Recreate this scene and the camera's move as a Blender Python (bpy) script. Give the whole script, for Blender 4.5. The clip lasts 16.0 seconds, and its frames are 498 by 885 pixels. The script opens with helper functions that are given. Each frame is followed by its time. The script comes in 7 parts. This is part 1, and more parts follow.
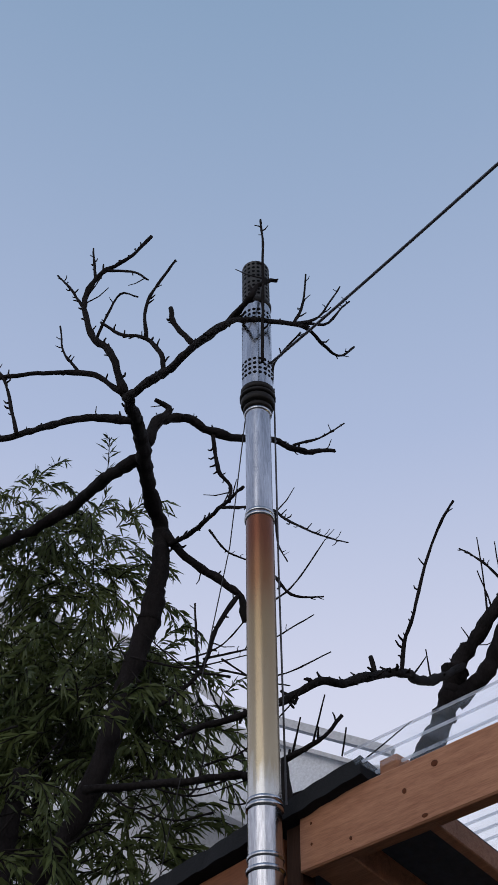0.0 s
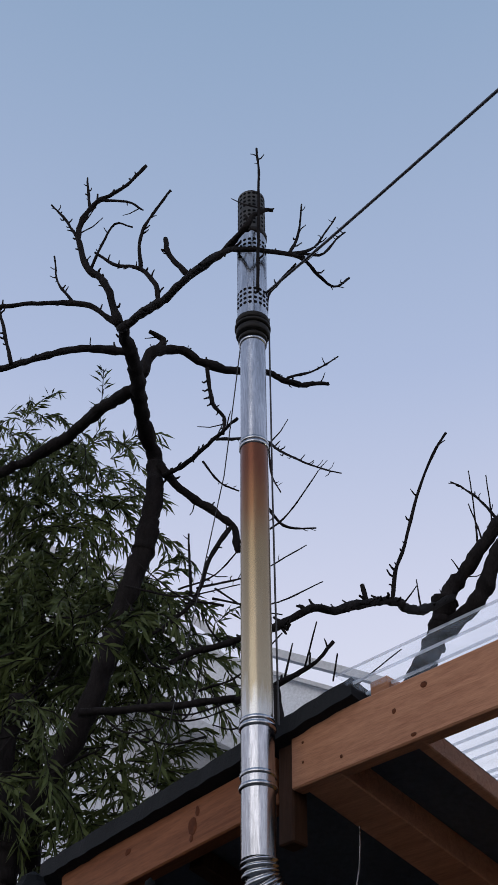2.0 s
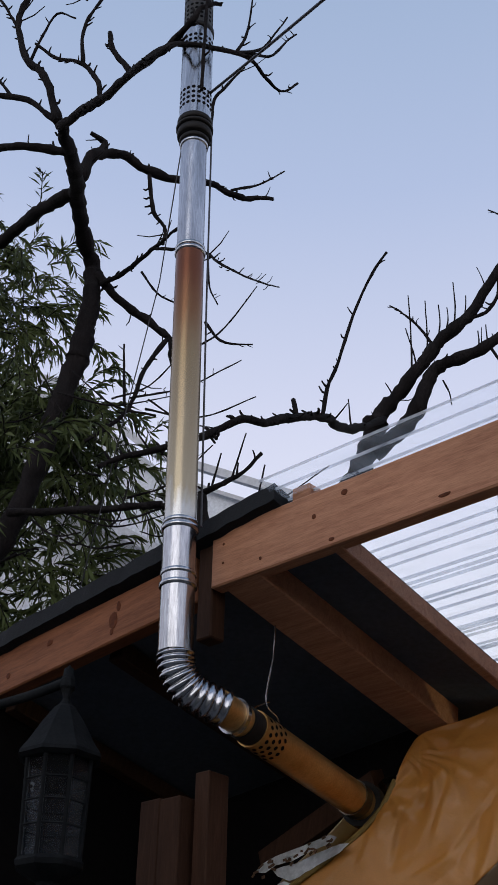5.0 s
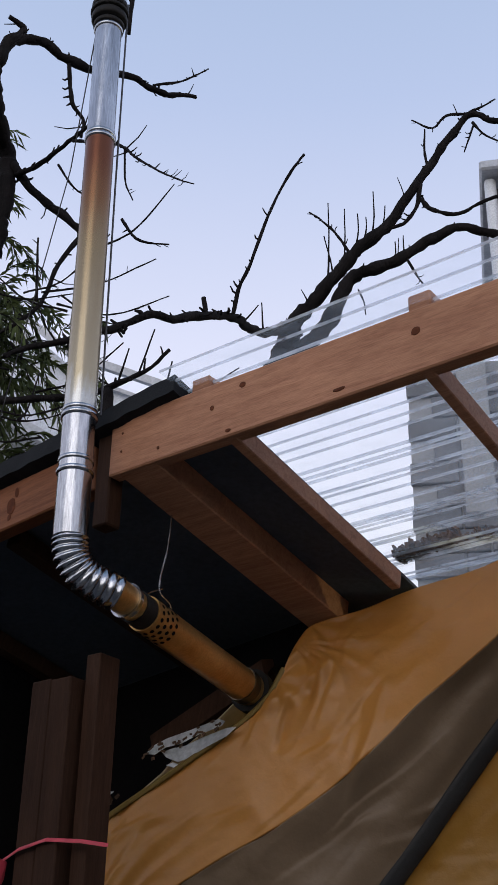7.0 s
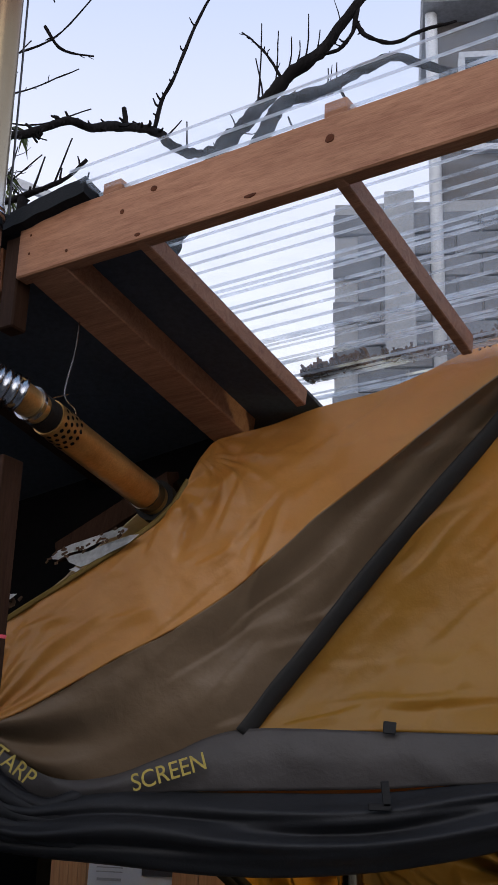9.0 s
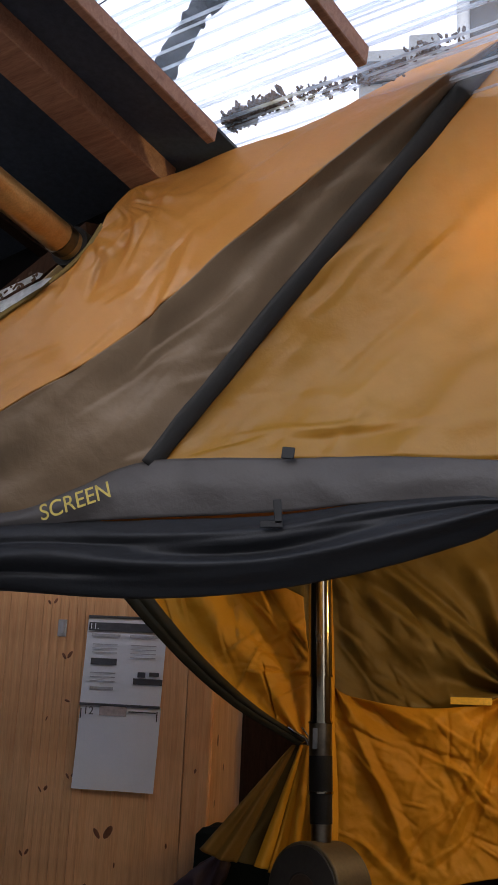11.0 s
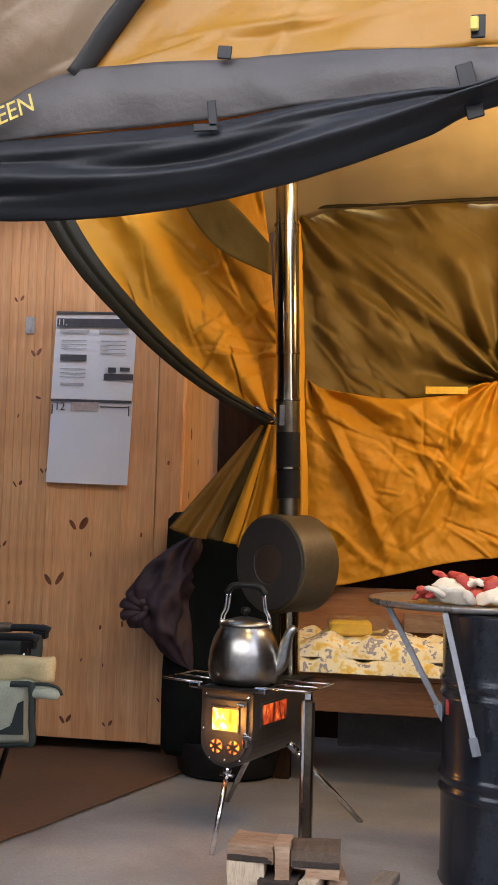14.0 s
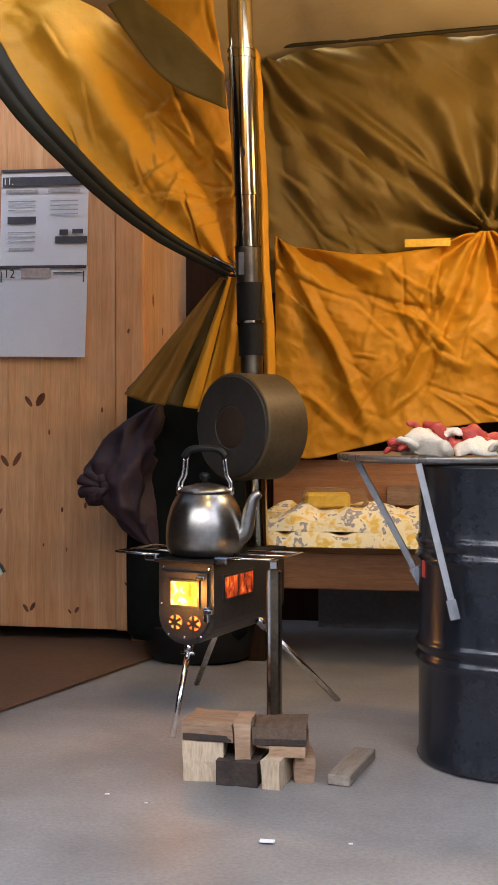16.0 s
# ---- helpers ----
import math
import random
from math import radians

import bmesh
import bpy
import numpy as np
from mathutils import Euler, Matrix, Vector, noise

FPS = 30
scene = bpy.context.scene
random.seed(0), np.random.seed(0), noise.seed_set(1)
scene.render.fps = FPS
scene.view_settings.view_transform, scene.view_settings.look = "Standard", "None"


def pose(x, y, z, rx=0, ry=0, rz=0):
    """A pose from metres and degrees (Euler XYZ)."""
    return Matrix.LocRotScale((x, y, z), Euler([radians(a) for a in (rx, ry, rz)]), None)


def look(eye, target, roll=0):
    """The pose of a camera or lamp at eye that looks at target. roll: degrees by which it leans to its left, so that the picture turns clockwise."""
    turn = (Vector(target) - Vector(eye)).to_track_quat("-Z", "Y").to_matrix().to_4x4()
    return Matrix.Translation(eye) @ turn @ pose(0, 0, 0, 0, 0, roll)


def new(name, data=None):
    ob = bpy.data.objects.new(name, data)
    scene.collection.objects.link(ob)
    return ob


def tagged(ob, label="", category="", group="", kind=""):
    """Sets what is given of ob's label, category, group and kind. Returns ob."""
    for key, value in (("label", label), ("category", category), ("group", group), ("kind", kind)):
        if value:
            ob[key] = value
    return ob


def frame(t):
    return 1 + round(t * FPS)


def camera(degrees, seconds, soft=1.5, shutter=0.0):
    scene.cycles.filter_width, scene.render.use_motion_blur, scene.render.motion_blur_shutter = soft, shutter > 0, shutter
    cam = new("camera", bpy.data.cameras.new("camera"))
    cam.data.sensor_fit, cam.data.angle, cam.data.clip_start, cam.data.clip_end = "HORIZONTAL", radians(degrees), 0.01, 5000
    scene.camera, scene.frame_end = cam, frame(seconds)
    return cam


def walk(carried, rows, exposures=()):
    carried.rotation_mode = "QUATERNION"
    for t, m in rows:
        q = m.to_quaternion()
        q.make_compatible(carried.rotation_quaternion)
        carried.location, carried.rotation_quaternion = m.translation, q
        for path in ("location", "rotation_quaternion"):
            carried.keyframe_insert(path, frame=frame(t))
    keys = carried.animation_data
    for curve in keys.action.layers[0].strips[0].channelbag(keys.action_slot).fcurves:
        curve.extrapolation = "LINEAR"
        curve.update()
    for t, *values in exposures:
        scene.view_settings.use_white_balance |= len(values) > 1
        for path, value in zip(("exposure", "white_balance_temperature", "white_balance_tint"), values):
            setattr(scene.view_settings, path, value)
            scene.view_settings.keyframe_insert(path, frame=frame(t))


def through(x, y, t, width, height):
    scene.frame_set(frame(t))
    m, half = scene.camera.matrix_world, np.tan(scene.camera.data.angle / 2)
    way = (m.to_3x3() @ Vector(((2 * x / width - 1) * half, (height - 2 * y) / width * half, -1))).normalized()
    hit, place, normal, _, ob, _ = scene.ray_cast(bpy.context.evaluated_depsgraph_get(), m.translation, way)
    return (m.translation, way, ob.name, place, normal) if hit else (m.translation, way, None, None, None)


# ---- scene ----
cam = camera(24.0, 16.0)
METRES, EYE, TILT, LEAN, TURN = 1.5, 1.95, 46.5, -2.0, 0.0
PATH = [
    (0, (0.855, 0.212, 2.04), (0.35, 1.574, 3.416), 0.8),
    (0.5, (0.849, 0.209, 2.034), (0.347, 1.578, 3.403), 0.9),
    (1, (0.853, 0.201, 2.028), (0.35, 1.579, 3.388), 0.8),
    (1.5, (0.85, 0.206, 2.019), (0.345, 1.601, 3.36), 0.9),
    (2, (0.852, 0.205, 2.009), (0.335, 1.64, 3.303), 0.8),
    (2.5, (0.848, 0.212, 2.0), (0.321, 1.685, 3.245), 1.1),
    (3, (0.84, 0.225, 1.999), (0.308, 1.732, 3.201), 1.2),
    (5.3, (0.868, 0.246, 1.977), (0.419, 1.893, 3.019), 1.3),
    (5.5, (0.871, 0.246, 1.97), (0.437, 1.899, 3.008), 1.3),
    (6, (0.884, 0.255, 1.96), (0.479, 1.932, 2.972), 1.1),
    (6.5, (0.902, 0.256, 1.948), (0.523, 1.957, 2.929), 1.1),
    (7, (0.913, 0.258, 1.934), (0.56, 1.998, 2.855), 1.1),
    (7.5, (0.924, 0.27, 1.92), (0.59, 2.043, 2.783), 1.1),
    (8, (0.933, 0.282, 1.905), (0.632, 2.091, 2.704), 1.1),
    (8.5, (0.943, 0.285, 1.884), (0.673, 2.119, 2.636), 1.5),
    (9, (0.956, 0.29, 1.863), (0.716, 2.156, 2.541), 1.8),
    (9.2, (0.964, 0.301, 1.855), (0.735, 2.18, 2.499), 1.9),
    (11.3, (1.414, 0.527, 1.413), (1.037, 2.427, 1.912), 2.5),
    (11.5, (1.418, 0.535, 1.401), (1.047, 2.442, 1.876), 2.3),
    (12, (1.434, 0.518, 1.369), (1.072, 2.443, 1.772), 2.2),
    (12.5, (1.438, 0.552, 1.334), (1.083, 2.497, 1.633), 1.9),
    (13, (1.445, 0.581, 1.278), (1.084, 2.532, 1.532), 1.8),
    (13.5, (1.466, 0.657, 1.218), (1.104, 2.612, 1.433), 1.8),
    (14, (1.495, 0.757, 1.162), (1.126, 2.718, 1.285), 1.6),
    (14.5, (1.494, 0.872, 1.13), (1.122, 2.837, 1.17), 1.6),
    (15, (1.488, 0.953, 1.108), (1.121, 2.919, 1.103), 1.5),
    (15.5, (1.517, 1.042, 1.052), (1.152, 3.008, 1.026), 0.6),
    (16, (1.574, 1.19, 0.984), (1.202, 3.154, 0.953), -0.1),
]
# brightness of the picture along the way
walk(cam, [(t, look(eye, target, roll)) for t, eye, target, roll in PATH],
     exposures=[(0.0, 0.05), (3.0, 0.1), (5.5, 0.2), (7.5, 0.35), (9.0, 0.55), (10.3, 1.0), (11.5, 1.5), (12.0, 1.75), (12.5, 2.2), (13.0, 2.55), (14.0, 2.65), (16.0, 2.65)])

# ---- sky and light ----
world = bpy.data.worlds.new("evening_sky")
scene.world = world
world.use_nodes = True
wn = world.node_tree.nodes
wl = world.node_tree.links
sky = wn.new("ShaderNodeTexSky")
sky.sky_type = "NISHITA"
sky.sun_disc = False
sky.sun_elevation = radians(4.0)
sky.sun_rotation = radians(200.0)
sky.air_density, sky.dust_density, sky.ozone_density = 1.0, 1.5, 2.0
haze = wn.new("ShaderNodeMix")
haze.data_type = "RGBA"
haze.inputs["Factor"].default_value = 0.94
sky_tc, sky_sep, sky_ramp = wn.new("ShaderNodeTexCoord"), wn.new("ShaderNodeSeparateXYZ"), wn.new("ShaderNodeValToRGB")
wl.new(sky_tc.outputs["Generated"], sky_sep.inputs["Vector"])
wl.new(sky_sep.outputs["Z"], sky_ramp.inputs["Fac"])
for p in (0.53, 0.69):
    sky_ramp.color_ramp.elements.new(p)
for e, (p, c) in zip(sky_ramp.color_ramp.elements, [(0.33, (0.82, 0.83, 0.93)), (0.53, (0.63, 0.66, 0.83)), (0.69, (0.42, 0.50, 0.71)), (0.92, (0.24, 0.355, 0.53))]):
    e.position, e.color = p, (*c, 1)
lift = wn.new("ShaderNodeMix")
lift.data_type, lift.blend_type = "RGBA", "MULTIPLY"
lift.inputs["Factor"].default_value = 1.0
lift.inputs["B"].default_value = (10, 10, 10, 1)
wl.new(sky_ramp.outputs["Color"], lift.inputs["A"])
wl.new(lift.outputs["Result"], haze.inputs["B"])
wl.new(sky.outputs["Color"], haze.inputs["A"])
wl.new(haze.outputs["Result"], wn["Background"].inputs["Color"])
wn["Background"].inputs["Strength"].default_value = 0.1

sun = new("sun", bpy.data.lights.new("sun", "SUN"))
sun.data.energy, sun.data.angle, sun.data.color = 0.78, radians(60), (1.0, 0.95, 0.9)
sun.matrix_world = look((-1.5, -8, 4.2), (0, 3, 2))

bulb_light = new("bulb_light", bpy.data.lights.new("bulb_light", "POINT"))
bulb_light.data.energy, bulb_light.data.color, bulb_light.data.shadow_soft_size = 4.8, (1.0, 0.88, 0.46), 0.05
bulb_light.location = (1.54, 3.50, 2.80)
# added fill lamp, out of view, that warms the tent's back wall
deep_fill = new("deep_fill_light", bpy.data.lights.new("deep_fill_light", "POINT"))
deep_fill.data.energy, deep_fill.data.color, deep_fill.data.shadow_soft_size = 11, (1.0, 0.64, 0.22), 0.05
deep_fill.location = (2.15, 5.35, 2.28)
fire_light = new("fire_light", bpy.data.lights.new("fire_light", "POINT"))
fire_light.data.energy, fire_light.data.color, fire_light.data.shadow_soft_size = 0.4, (1.0, 0.42, 0.08), 0.03


# ---- materials ----
def nodes(name):
    m = bpy.data.materials.new(name)
    m.use_nodes = True
    return m, m.node_tree.nodes, m.node_tree.links, m.node_tree.nodes["Principled BSDF"]


def coords(n, l, scale=(1, 1, 1), source="Object"):
    tc, mp = n.new("ShaderNodeTexCoord"), n.new("ShaderNodeMapping")
    mp.inputs["Scale"].default_value = scale
    l.new(tc.outputs[source], mp.inputs["Vector"])
    return mp.outputs["Vector"]


def noise_tex(n, l, vec, scale, detail=4, rough=0.6, distort=0.0):
    t = n.new("ShaderNodeTexNoise")
    t.inputs["Scale"].default_value, t.inputs["Detail"].default_value = scale, detail
    t.inputs["Roughness"].default_value, t.inputs["Distortion"].default_value = rough, distort
    l.new(vec, t.inputs["Vector"])
    return t.outputs["Fac"]


def ramp(n, l, fac, stops):
    r = n.new("ShaderNodeValToRGB")
    while len(r.color_ramp.elements) < len(stops):
        r.color_ramp.elements.new(0.5)
    for e, (p, c) in zip(r.color_ramp.elements, stops):
        e.position, e.color = p, (*c, 1)
    l.new(fac, r.inputs["Fac"])
    return r.outputs["Color"]


def mixc(n, l, fac, a, b, blend="MIX"):
    m = n.new("ShaderNodeMix")
    m.data_type, m.blend_type = "RGBA", blend
    for key, v in (("Factor", fac), ("A", a), ("B", b)):
        if isinstance(v, (int, float)):
            m.inputs[key].default_value = v
        elif isinstance(v, tuple):
            m.inputs[key].default_value = (*v, 1)
        else:
            l.new(v, m.inputs[key])
    return m.outputs["Result"]


def bumped(n, l, p, height, strength=0.3, dist=0.01):
    b = n.new("ShaderNodeBump")
    b.inputs["Strength"].default_value, b.inputs["Distance"].default_value = strength, dist
    l.new(height, b.inputs["Height"])
    l.new(b.outputs["Normal"], p.inputs["Normal"])


def surface(name, c1, c2, rough=0.6, metal=0.0, big=3.0, fine=60.0, bump=0.25, bdist=0.004, stretch=(1, 1, 1), spec=0.5, rvar=0.15, vary=0.0, fvar=1.0):
    """A worn, two-scale surface between two colours."""
    m, n, l, p = nodes(name)
    v = coords(n, l, stretch)
    a, b = noise_tex(n, l, v, big, 5, 0.65, 0.3), noise_tex(n, l, v, fine, 3)
    col = ramp(n, l, a, [(0.3, c1), (0.7, c2)])
    dark = ramp(n, l, b, [(0.3, (0.82, 0.82, 0.82)), (0.65, (1.08, 1.08, 1.08))])
    col = mixc(n, l, fvar, col, dark, "MULTIPLY")
    if vary:
        oi = n.new("ShaderNodeObjectInfo")
        hue = ramp(n, l, oi.outputs["Random"], [(0.0, (1 - vary,) * 3), (1.0, (1 + vary,) * 3)])
        col = mixc(n, l, 1.0, col, hue, "MULTIPLY")
    l.new(col, p.inputs["Base Color"])
    r = n.new("ShaderNodeMapRange")
    r.inputs["To Min"].default_value, r.inputs["To Max"].default_value = max(0.02, rough - rvar), min(1, rough + rvar)
    l.new(a, r.inputs["Value"])
    l.new(r.outputs["Result"], p.inputs["Roughness"])
    p.inputs["Metallic"].default_value = metal
    p.inputs["Specular IOR Level"].default_value = spec
    if bump:
        bumped(n, l, p, b, bump, bdist)
    return m


def timber(name, c1, c2, along=(1, 14, 14), rough=0.55, vary=0.1, ring=3.0, spec=0.35, fine=1.0):
    """Sawn softwood with long grain; along: the squeeze of the grain, lowest along the board."""
    m, n, l, p = nodes(name)
    v = coords(n, l, along)
    a = noise_tex(n, l, v, ring, 5, 0.6, 1.2)
    b = noise_tex(n, l, v, ring * 9, 3, 0.6, 0.4)
    blot = noise_tex(n, l, coords(n, l), 2.3, 3)
    col = ramp(n, l, a, [(0.32, c1), (0.5, tuple((x + y) / 2 for x, y in zip(c1, c2))), (0.68, c2)])
    col = mixc(n, l, fine, col, ramp(n, l, b, [(0.3, (0.78, 0.76, 0.74)), (0.6, (1.05, 1.05, 1.05))]), "MULTIPLY")
    col = mixc(n, l, 1.0, col, ramp(n, l, blot, [(0.3, (0.82, 0.80, 0.78)), (0.7, (1.1, 1.1, 1.1))]), "MULTIPLY")
    oi = n.new("ShaderNodeObjectInfo")
    col = mixc(n, l, 1.0, col, ramp(n, l, oi.outputs["Random"], [(0.0, (1 - vary,) * 3), (1.0, (1 + vary,) * 3)]), "MULTIPLY")
    l.new(col, p.inputs["Base Color"])
    p.inputs["Roughness"].default_value = rough
    p.inputs["Specular IOR Level"].default_value = spec
    bumped(n, l, p, b, 0.25, 0.003)
    return m


def canvas(name, c1, c2, through=0.35, rough=0.55, sheen=0.35, big=2.0, crease=0.45, lit=None, along=None):
    """Coated tent cloth that lets some light through."""
    m, n, l, p = nodes(name)
    v = coords(n, l)
    a = noise_tex(n, l, v, big, 5, 0.6, 0.5)
    weave = noise_tex(n, l, v, 420, 2)
    crinkle = noise_tex(n, l, v, 26, 4, 0.6, 0.2)
    col = ramp(n, l, a, [(0.3, c1), (0.7, c2)])
    col = mixc(n, l, 1.0, col, ramp(n, l, weave, [(0.3, (0.88,) * 3), (0.7, (1.06,) * 3)]), "MULTIPLY")
    l.new(col, p.inputs["Base Color"])
    p.inputs["Roughness"].default_value = rough
    p.inputs["Specular IOR Level"].default_value = sheen
    sharp = n.new("ShaderNodeTexNoise")
    sharp.noise_type, sharp.normalize = "RIDGED_MULTIFRACTAL", False
    sharp.inputs["Scale"].default_value, sharp.inputs["Detail"].default_value, sharp.inputs["Distortion"].default_value = 3.6, 3.0, 0.7
    if along is None:
        l.new(v, sharp.inputs["Vector"])
    else:
        turn, thin = n.new("ShaderNodeMapping"), n.new("ShaderNodeMapping")
        turn.inputs["Rotation"].default_value = (0, radians(along), 0)
        thin.inputs["Scale"].default_value = (0.55, 0.6, 2.6)
        l.new(v, turn.inputs["Vector"])
        l.new(turn.outputs["Vector"], thin.inputs["Vector"])
        l.new(thin.outputs["Vector"], sharp.inputs["Vector"])
    both = n.new("ShaderNodeMath")
    both.operation = "MULTIPLY_ADD"
    l.new(sharp.outputs["Fac"], both.inputs[0])
    both.inputs[1].default_value = crease
    l.new(crinkle, both.inputs[2])
    bumped(n, l, p, both.outputs["Value"], 0.3, 0.010)
    tr, mx = n.new("ShaderNodeBsdfTranslucent"), n.new("ShaderNodeMixShader")
    if lit is None:
        l.new(col, tr.inputs["Color"])
    else:
        tr.inputs["Color"].default_value = (*lit, 1)
    mx.inputs["Fac"].default_value = through
    l.new(p.outputs["BSDF"], mx.inputs[1])
    l.new(tr.outputs["BSDF"], mx.inputs[2])
    l.new(mx.outputs["Shader"], n["Material Output"].inputs["Surface"])
    return m


def clear_sheet(name, tint=(0.93, 0.95, 0.97), dust=0.12):
    m, n, l, p = nodes(name)
    t, g, d = n.new("ShaderNodeBsdfTransparent"), n.new("ShaderNodeBsdfGlossy"), n.new("ShaderNodeBsdfTranslucent")
    t.inputs["Color"].default_value = (*tint, 1)
    g.inputs["Roughness"].default_value = 0.12
    d.inputs["Color"].default_value = (0.9, 0.92, 0.95, 1)
    lw = n.new("ShaderNodeLayerWeight")
    lw.inputs["Blend"].default_value = 0.06
    a, b = n.new("ShaderNodeMixShader"), n.new("ShaderNodeMixShader")
    l.new(lw.outputs["Fresnel"], a.inputs["Fac"])
    l.new(t.outputs["BSDF"], a.inputs[1])
    l.new(g.outputs["BSDF"], a.inputs[2])
    spots = ramp(n, l, noise_tex(n, l, coords(n, l, (1, 3, 3)), 6, 5), [(0.35, (dust * 0.5,) * 3), (0.7, (dust * 1.8,) * 3)])
    l.new(spots, b.inputs["Fac"])
    l.new(a.outputs["Shader"], b.inputs[1])
    l.new(d.outputs["BSDF"], b.inputs[2])
    l.new(b.outputs["Shader"], n["Material Output"].inputs["Surface"])
    return m


def glow(name, stops, strength, scale=9):
    m, n, l, p = nodes(name)
    f = noise_tex(n, l, coords(n, l, (1, 1, 0.6)), scale, 3, 0.6, 1.0)
    e = n.new("ShaderNodeEmission")
    l.new(ramp(n, l, f, stops), e.inputs["Color"])
    e.inputs["Strength"].default_value = strength
    l.new(e.outputs["Emission"], n["Material Output"].inputs["Surface"])
    return m


BEAM_WOOD = timber("stained_spruce", (0.275, 0.125, 0.070), (0.41, 0.205, 0.118), (1.2, 14, 14), spec=0.2)
BOARD_WOOD = timber("red_brown_stained_board", (0.135, 0.050, 0.023), (0.215, 0.088, 0.042), (1.2, 14, 14), spec=0.12)
# stained timber; the shade under the roof is put into its colour
SHADED_WOOD = timber("shaded_stained_timber", (0.03, 0.014, 0.008), (0.05, 0.024, 0.014), (14, 14, 1.2), 0.7, spec=0.1)
PINE = timber("varnished_pine", (0.72, 0.345, 0.150), (0.88, 0.53, 0.27), (9, 9, 0.45), 0.42, 0.06, 2.0, fine=0.55)
PINE_X = timber("varnished_pine_board", (0.26, 0.11, 0.045), (0.36, 0.17, 0.07), (0.8, 14, 14), 0.45)
KNOT = surface("pine_knot", (0.15, 0.05, 0.02), (0.25, 0.095, 0.04), 0.5, big=30)
FELT = surface("black_roofing_felt", (0.007, 0.0075, 0.009), (0.017, 0.018, 0.020), 0.85, big=4, fine=180, bump=0.5, spec=0.15)
UNDERSIDE = surface("roof_underside", (0.050, 0.057, 0.070), (0.072, 0.082, 0.098), 0.7, big=3, spec=0.15)
CLEAR = clear_sheet("clear_corrugated_sheet", (0.97, 0.98, 0.99), 0.10)
RIB = clear_sheet("rib_highlight_strip", (0.9, 0.92, 0.94), 0.34)
STEEL = surface("bright_steel", (0.29, 0.30, 0.33), (0.53, 0.54, 0.57), 0.22, 1.0, 7, 40, 0.08, 0.002, (6, 6, 0.6), rvar=0.08)
CHROME = surface("chrome_steel", (0.66, 0.66, 0.66), (0.78, 0.77, 0.75), 0.16, 1.0, 6, 60, 0.05, 0.001, rvar=0.06)
BLUED = surface("heat_darkened_steel", (0.10, 0.085, 0.07), (0.22, 0.18, 0.13), 0.35, 1.0, 5, 50, 0.1, 0.002)
SOOT = surface("sooty_black_metal", (0.005, 0.0045, 0.0045), (0.015, 0.013, 0.012), 0.6, 0.0, 8, 80, 0.3, spec=0.2)
STOVE_BLACK = surface("grey_stove_steel", (0.065, 0.058, 0.055), (0.11, 0.10, 0.095), 0.42, 0.8, 6, 90, 0.12, 0.002)
HOLE = surface("black_hole", (0.004, 0.004, 0.004), (0.008, 0.008, 0.008), 0.9, spec=0.05)
ORANGE = canvas("orange_tent_cloth", (0.56, 0.245, 0.045), (0.66, 0.31, 0.068), 0.36, 0.38, 0.6, crease=0.40, along=42)
# the orange cloth again, darkened for a panel that faces downward
SHADED_ORANGE = canvas("shaded_orange_tent_cloth", (0.36, 0.185, 0.024), (0.45, 0.245, 0.036), 0.42, 0.42, 0.5, crease=0.30, lit=(0.62, 0.36, 0.055), along=40)
OCHRE = canvas("ochre_inner_cloth", (0.55, 0.245, 0.012), (0.67, 0.315, 0.020), 0.08, 0.58, 0.3, crease=0.6, along=35)
OLIVE = canvas("olive_brown_cloth", (0.155, 0.100, 0.024), (0.23, 0.150, 0.038), 0.08, 0.55, 0.3, crease=0.5, along=38)
OLIVE_DARK = canvas("dark_olive_cloth", (0.085, 0.052, 0.014), (0.13, 0.080, 0.022), 0.05, 0.6, 0.2, crease=0.4, along=60)
BROWN_CLOTH = canvas("ochre_brown_cloth", (0.21, 0.100, 0.018), (0.29, 0.145, 0.026), 0.08, 0.6, 0.2, crease=0.4, along=50)
# near-black colour that stands in for the deep shade under the roof
ROOF_SHADE = surface("under_roof_shade", (0.004, 0.004, 0.005), (0.008, 0.007, 0.007), 0.9, spec=0.05)
TAUPE = canvas("taupe_tent_cloth", (0.17, 0.110, 0.062), (0.235, 0.158, 0.092), 0.22, 0.5, 0.4, crease=0.25, along=40)
CHARCOAL = canvas("charcoal_cloth", (0.050, 0.044, 0.041), (0.080, 0.070, 0.065), 0.1, 0.5, 0.35, crease=0.12, along=5)
NAVY = canvas("dark_screen_mesh", (0.009, 0.0095, 0.011), (0.022, 0.022, 0.024), 0.05, 0.55, 0.3, crease=0.2, along=4)
TAN = canvas("tan_ceiling_cloth", (0.46, 0.36, 0.22), (0.56, 0.45, 0.29), 0.25, crease=0.3, along=15)
CONCRETE = surface("worn_concrete", (0.19, 0.178, 0.166), (0.35, 0.326, 0.30), 0.5, 0, 1.7, 90, 0.2, 0.003)
BROWN_FLOOR = surface("brown_painted_floor", (0.10, 0.050, 0.028), (0.155, 0.080, 0.046), 0.5, 0, 2, 50)
DRUM_PAINT = surface("glossy_black_paint", (0.008, 0.010, 0.014), (0.016, 0.019, 0.026), 0.22, 0.0, 3, 60, 0.03, 0.002, rvar=0.08)
BLACK_CLOTH = surface("black_cloth", (0.005, 0.007, 0.007), (0.011, 0.014, 0.013), 0.9, 0, 4, 200, spec=0.08)
PLUM = surface("dark_plum_cloth", (0.022, 0.010, 0.016), (0.045, 0.022, 0.032), 0.7, 0, 5, 150)
